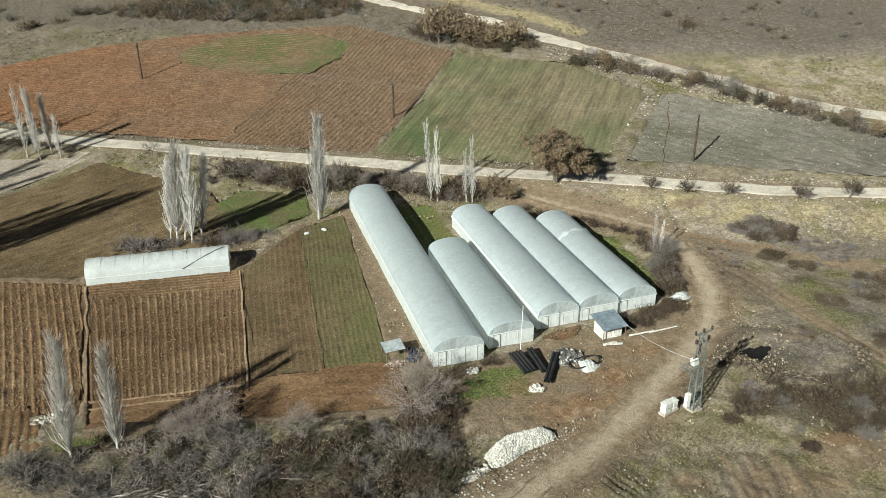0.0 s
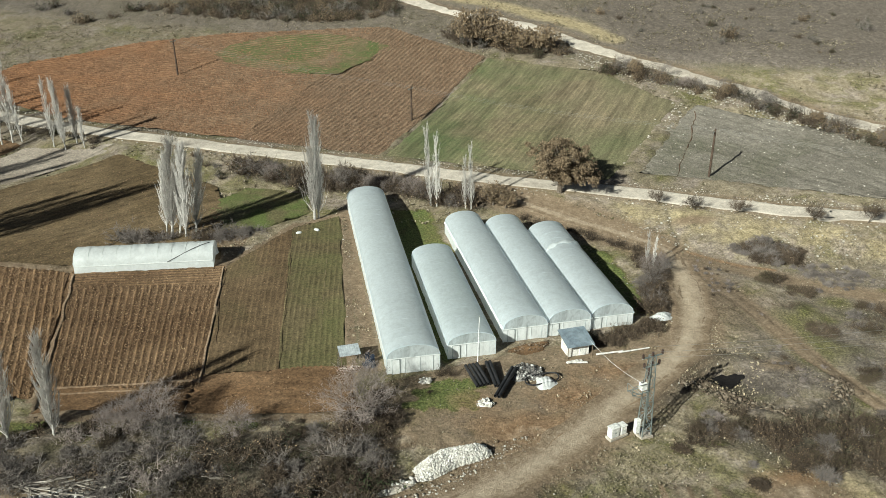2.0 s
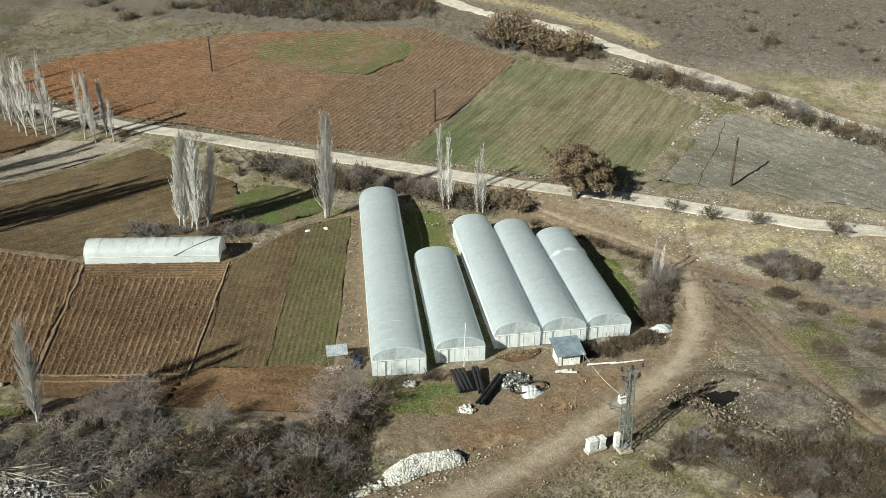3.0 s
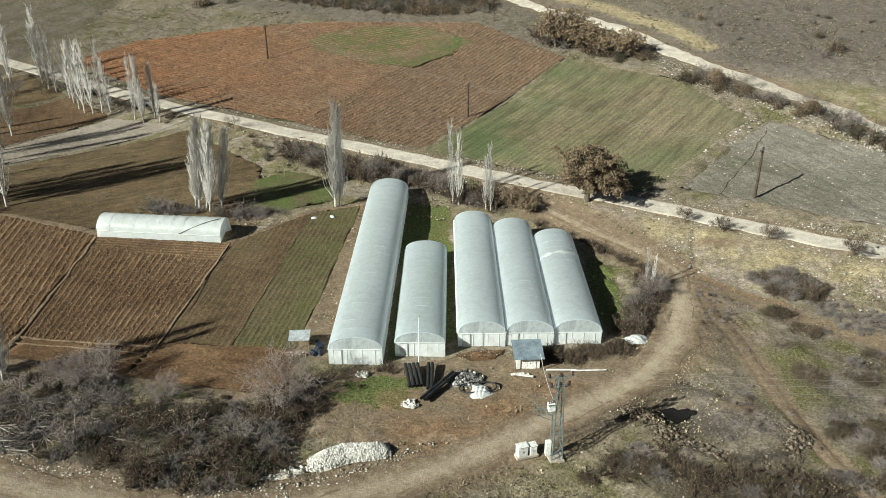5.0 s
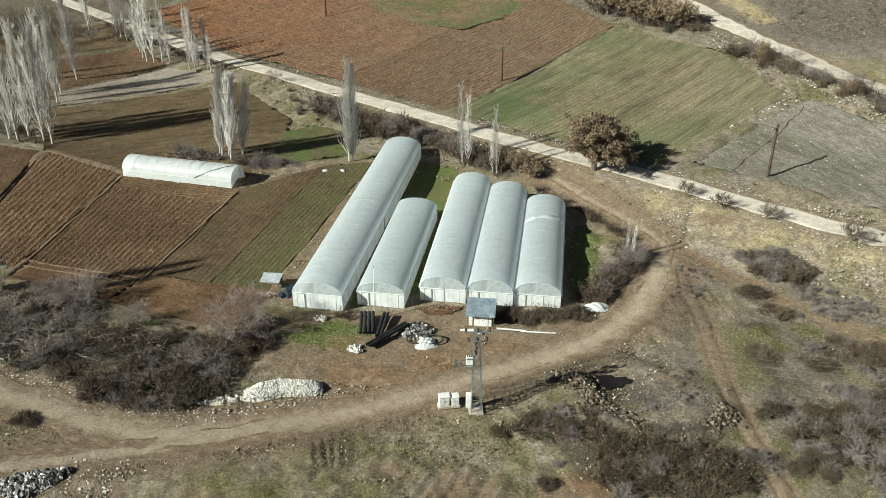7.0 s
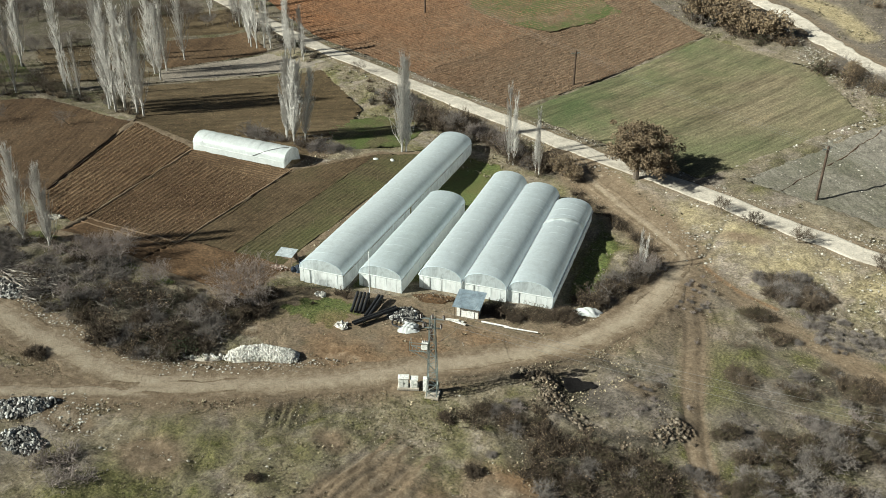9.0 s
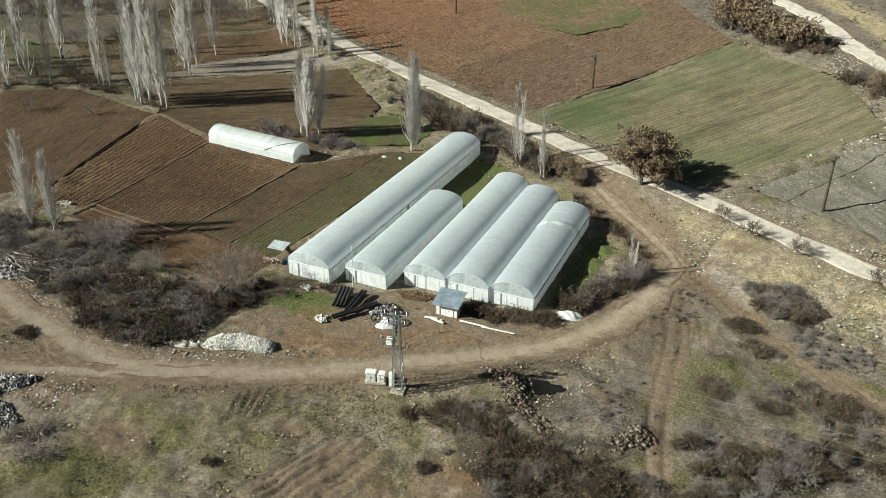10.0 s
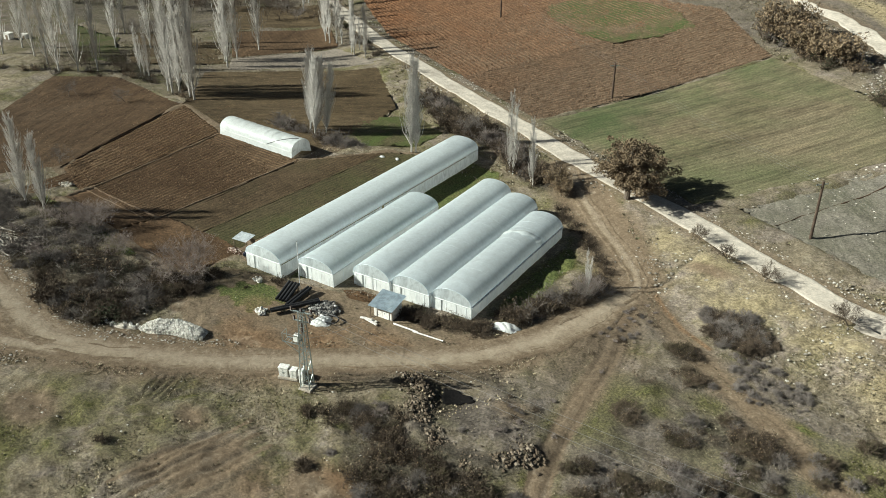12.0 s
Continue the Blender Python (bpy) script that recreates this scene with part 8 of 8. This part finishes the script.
def build_patch(name, centre, reach, yaw, material, label, lift, seed):
    """Ragged patch of soil that follows the ground."""
    bm = bmesh.new()
    top = bm.verts.new(at(*centre, lift))
    rings = []
    a = radians(yaw)
    for i in range(1, 9):
        ring = []
        for k in range(36):
            t = 2 * math.pi * k / 36
            q = i / 8 * (1 + 0.16 * math.sin(3 * t + seed) + 0.10 * math.sin(7 * t + seed * 2) + 0.06 * math.sin(13 * t))
            u, v = q * reach[0] * math.cos(t), q * reach[1] * math.sin(t)
            ring.append(bm.verts.new(at(centre[0] + u * math.cos(a) - v * math.sin(a), centre[1] + u * math.sin(a) + v * math.cos(a), lift - (0.35 if i == 8 else 0))))
        rings.append(ring)
    for k in range(36):
        bm.faces.new((top, rings[0][k], rings[0][(k + 1) % 36]))
        for r0, r1 in zip(rings[:-1], rings[1:]):
            bm.faces.new((r0[k], r1[k], r1[(k + 1) % 36], r0[(k + 1) % 36]))
    return tagged(part(name, bm, material, smooth=True), label, "ground", kind="structure")


# Dark earth and shade of the hollow, painted as one black patch.
build_patch("burnt_ground", (48.5, 86.9), (2.0, 1.25), 18, HOLLOW_BLACK, "black patch for the dark, shaded hollow in the pasture", 0.14, 1.3)


build_patch("gravel_patch", (-48.6, 168.0), (4.2, 1.7), 48, PALE, "pale trampled gravel beside the road", 0.12, 2.1)


def build_yard_pole():
    root = thing("pole", Matrix.Translation(at(19.7, 89.75, -0.1)), "thin tall pale pole standing before the greenhouse", "pole")
    bm = bmesh.new()
    add_rod(bm, (0, 0, 0), (0.15, 0.03, 7.3), 0.055, 0.04, 8)
    part("shaft", bm, GUTTER_WHITE, root)
    bm = bmesh.new()
    add_rod(bm, (0.15, 0.03, 7.26), (0.15, 0.03, 7.4), 0.07, 0.05, 8)
    part("cap", bm, STEEL, root)


build_yard_pole()


def build_hose_ring(x, y, rx, ry, label):
    bm = bmesh.new()
    add_tube(bm, [at(x + rx * math.cos(t) - 0.25 * ry * math.sin(t), y + ry * math.sin(t) + 0.3 * rx * math.cos(t), 0.28 + 0.08 * math.sin(3 * t)) - at(x, y) for t in [2 * math.pi * i / 24 for i in range(25)]], 0.09, 6)
    ob = part("hose", bm, PIPE_BLACK, smooth=True)
    ob.matrix_world = Matrix.Translation(at(x, y))
    return tagged(ob, label, "hose")


build_hose_ring(26.9, 87.3, 2.0, 1.0, "coiled black hose lying round the white scrap")



def build_field_box(x, y, yaw, size, label):
    """Small flat-lidded white box, invented for something unclear at the far field edge."""
    root = thing("field_store", Matrix.LocRotScale(at(x, y), Euler((0, 0, radians(yaw))), None), label, "shed", "far field stores")
    w, d, h = size
    bm = bmesh.new()
    add_box(bm, (w, d, h), (0, 0, h / 2 - 0.05), bevel=0.05)
    part("body", bm, WHITE_WALL, root)
    bm = bmesh.new()
    add_box(bm, (w + 0.2, d + 0.2, 0.1), (0, 0, h + 0.03), bevel=0.02)
    part("lid", bm, WHITE_WALL, root)
    bm = bmesh.new()
    add_box(bm, (w * 0.35, 0.05, h * 0.7), (0.1, -d / 2 - 0.02, h * 0.38), bevel=0.01)
    part("door", bm, WOOD, root)


build_field_box(-134.0, 122.4, 20, (1.9, 1.6, 1.6), "small white boxy thing beside the far field")
build_field_box(-131.6, 125.4, 30, (1.7, 1.4, 1.2), "small white boxy thing beside the far field")


# ---- small things round the plots ----
PINK_RUBBLE = island_tint("pinkish_brick_rubble", [(0.0, (0.24, 0.15, 0.12)), (0.5, (0.40, 0.29, 0.24)), (1.0, (0.62, 0.56, 0.50))])
build_heap("brick_heap", (4.9, 90.5), (1.4, 0.6), 0.45, 110, 0.06, 0.18, PINK_RUBBLE, "heap of pinkish broken brick before the shelter", "heap", 14, 10, DIRT)


BARREL_PLASTIC = surface("dark_barrel_plastic", (0.012, 0.018, 0.032), (0.020, 0.029, 0.048), (0.045, 0.055, 0.075), 1.5, 6, 0.85, 0, 0.2, 0.01, local=True)


def build_barrel(x, y, yaw, radius, height, label, lying=False):
    """Plastic barrel with two hoops and a rim."""
    root = thing("barrel", Matrix.LocRotScale(at(x, y, radius if lying else 0.0), Euler((radians(90) if lying else 0, 0, radians(yaw))), None), label, "barrel", "barrels by the shelter")
    bm = bmesh.new()
    rings = []
    for k in range(9):
        z = height * k / 8
        r = radius * (0.9 + 0.1 * math.sin(math.pi * k / 8))
        rings.append([bm.verts.new((r * math.cos(2 * math.pi * i / 14), r * math.sin(2 * math.pi * i / 14), z)) for i in range(14)])
    for r0, r1 in zip(rings[:-1], rings[1:]):
        for i in range(14):
            bm.faces.new((r0[i], r0[(i + 1) % 14], r1[(i + 1) % 14], r1[i]))
    bm.faces.new(rings[0][::-1])
    bm.faces.new(rings[-1])
    part("body", bm, BARREL_PLASTIC, root)
    for z in (height * 0.3, height * 0.7):
        bm = bmesh.new()
        add_tube(bm, [(radius * 0.995 * math.cos(t), radius * 0.995 * math.sin(t), z) for t in [2 * math.pi * i / 14 for i in range(15)]], 0.02, 5)
        part("hoop", bm, BARREL_PLASTIC, root)


build_barrel(6.9, 92.6, 0, 0.3, 0.9, "dark blue plastic barrel beside the shelter")
build_barrel(7.5, 92.2, 0, 0.3, 0.9, "dark blue plastic barrel beside the shelter")
build_barrel(6.6, 91.2, 40, 0.28, 0.85, "dark blue plastic barrel lying on its side", lying=True)


def build_sack(x, y, yaw, label):
    """Slumped filled sack with a gathered neck."""
    bm = bmesh.new()
    bmesh.ops.create_icosphere(bm, subdivisions=3, radius=1.0)
    for v in bm.verts:
        c = v.co.copy()
        neck = max(0.0, c.x - 0.55) / 0.45
        crease = 1 + 0.06 * math.sin(9 * c.y + 3 * c.x) + 0.05 * math.sin(7 * c.x + 5 * c.z)
        v.co = Vector((c.x * 0.52, c.y * 0.30 * crease * (1 - 0.55 * neck), max(c.z, -0.55) * 0.22 * crease * (1 - 0.45 * neck) + 0.11))
    root = thing("sack", Matrix.LocRotScale(at(x, y), Euler((0, 0, radians(yaw))), None), label, "sack", "sacks at the plot edge")
    part("cloth", bm, FILM_WHITE, root, smooth=True)
    bm = bmesh.new()
    add_tube(bm, [(0.42, 0.13 * math.cos(t), 0.11 + 0.09 * math.sin(t)) for t in [2 * math.pi * i / 10 for i in range(11)]], 0.012, 5)
    part("tie", bm, TARP, root)


build_sack(-4.8, 129.4, 20, "white filled sack lying at the plot edge")
build_sack(-2.1, 130.4, -35, "white filled sack lying at the plot edge")
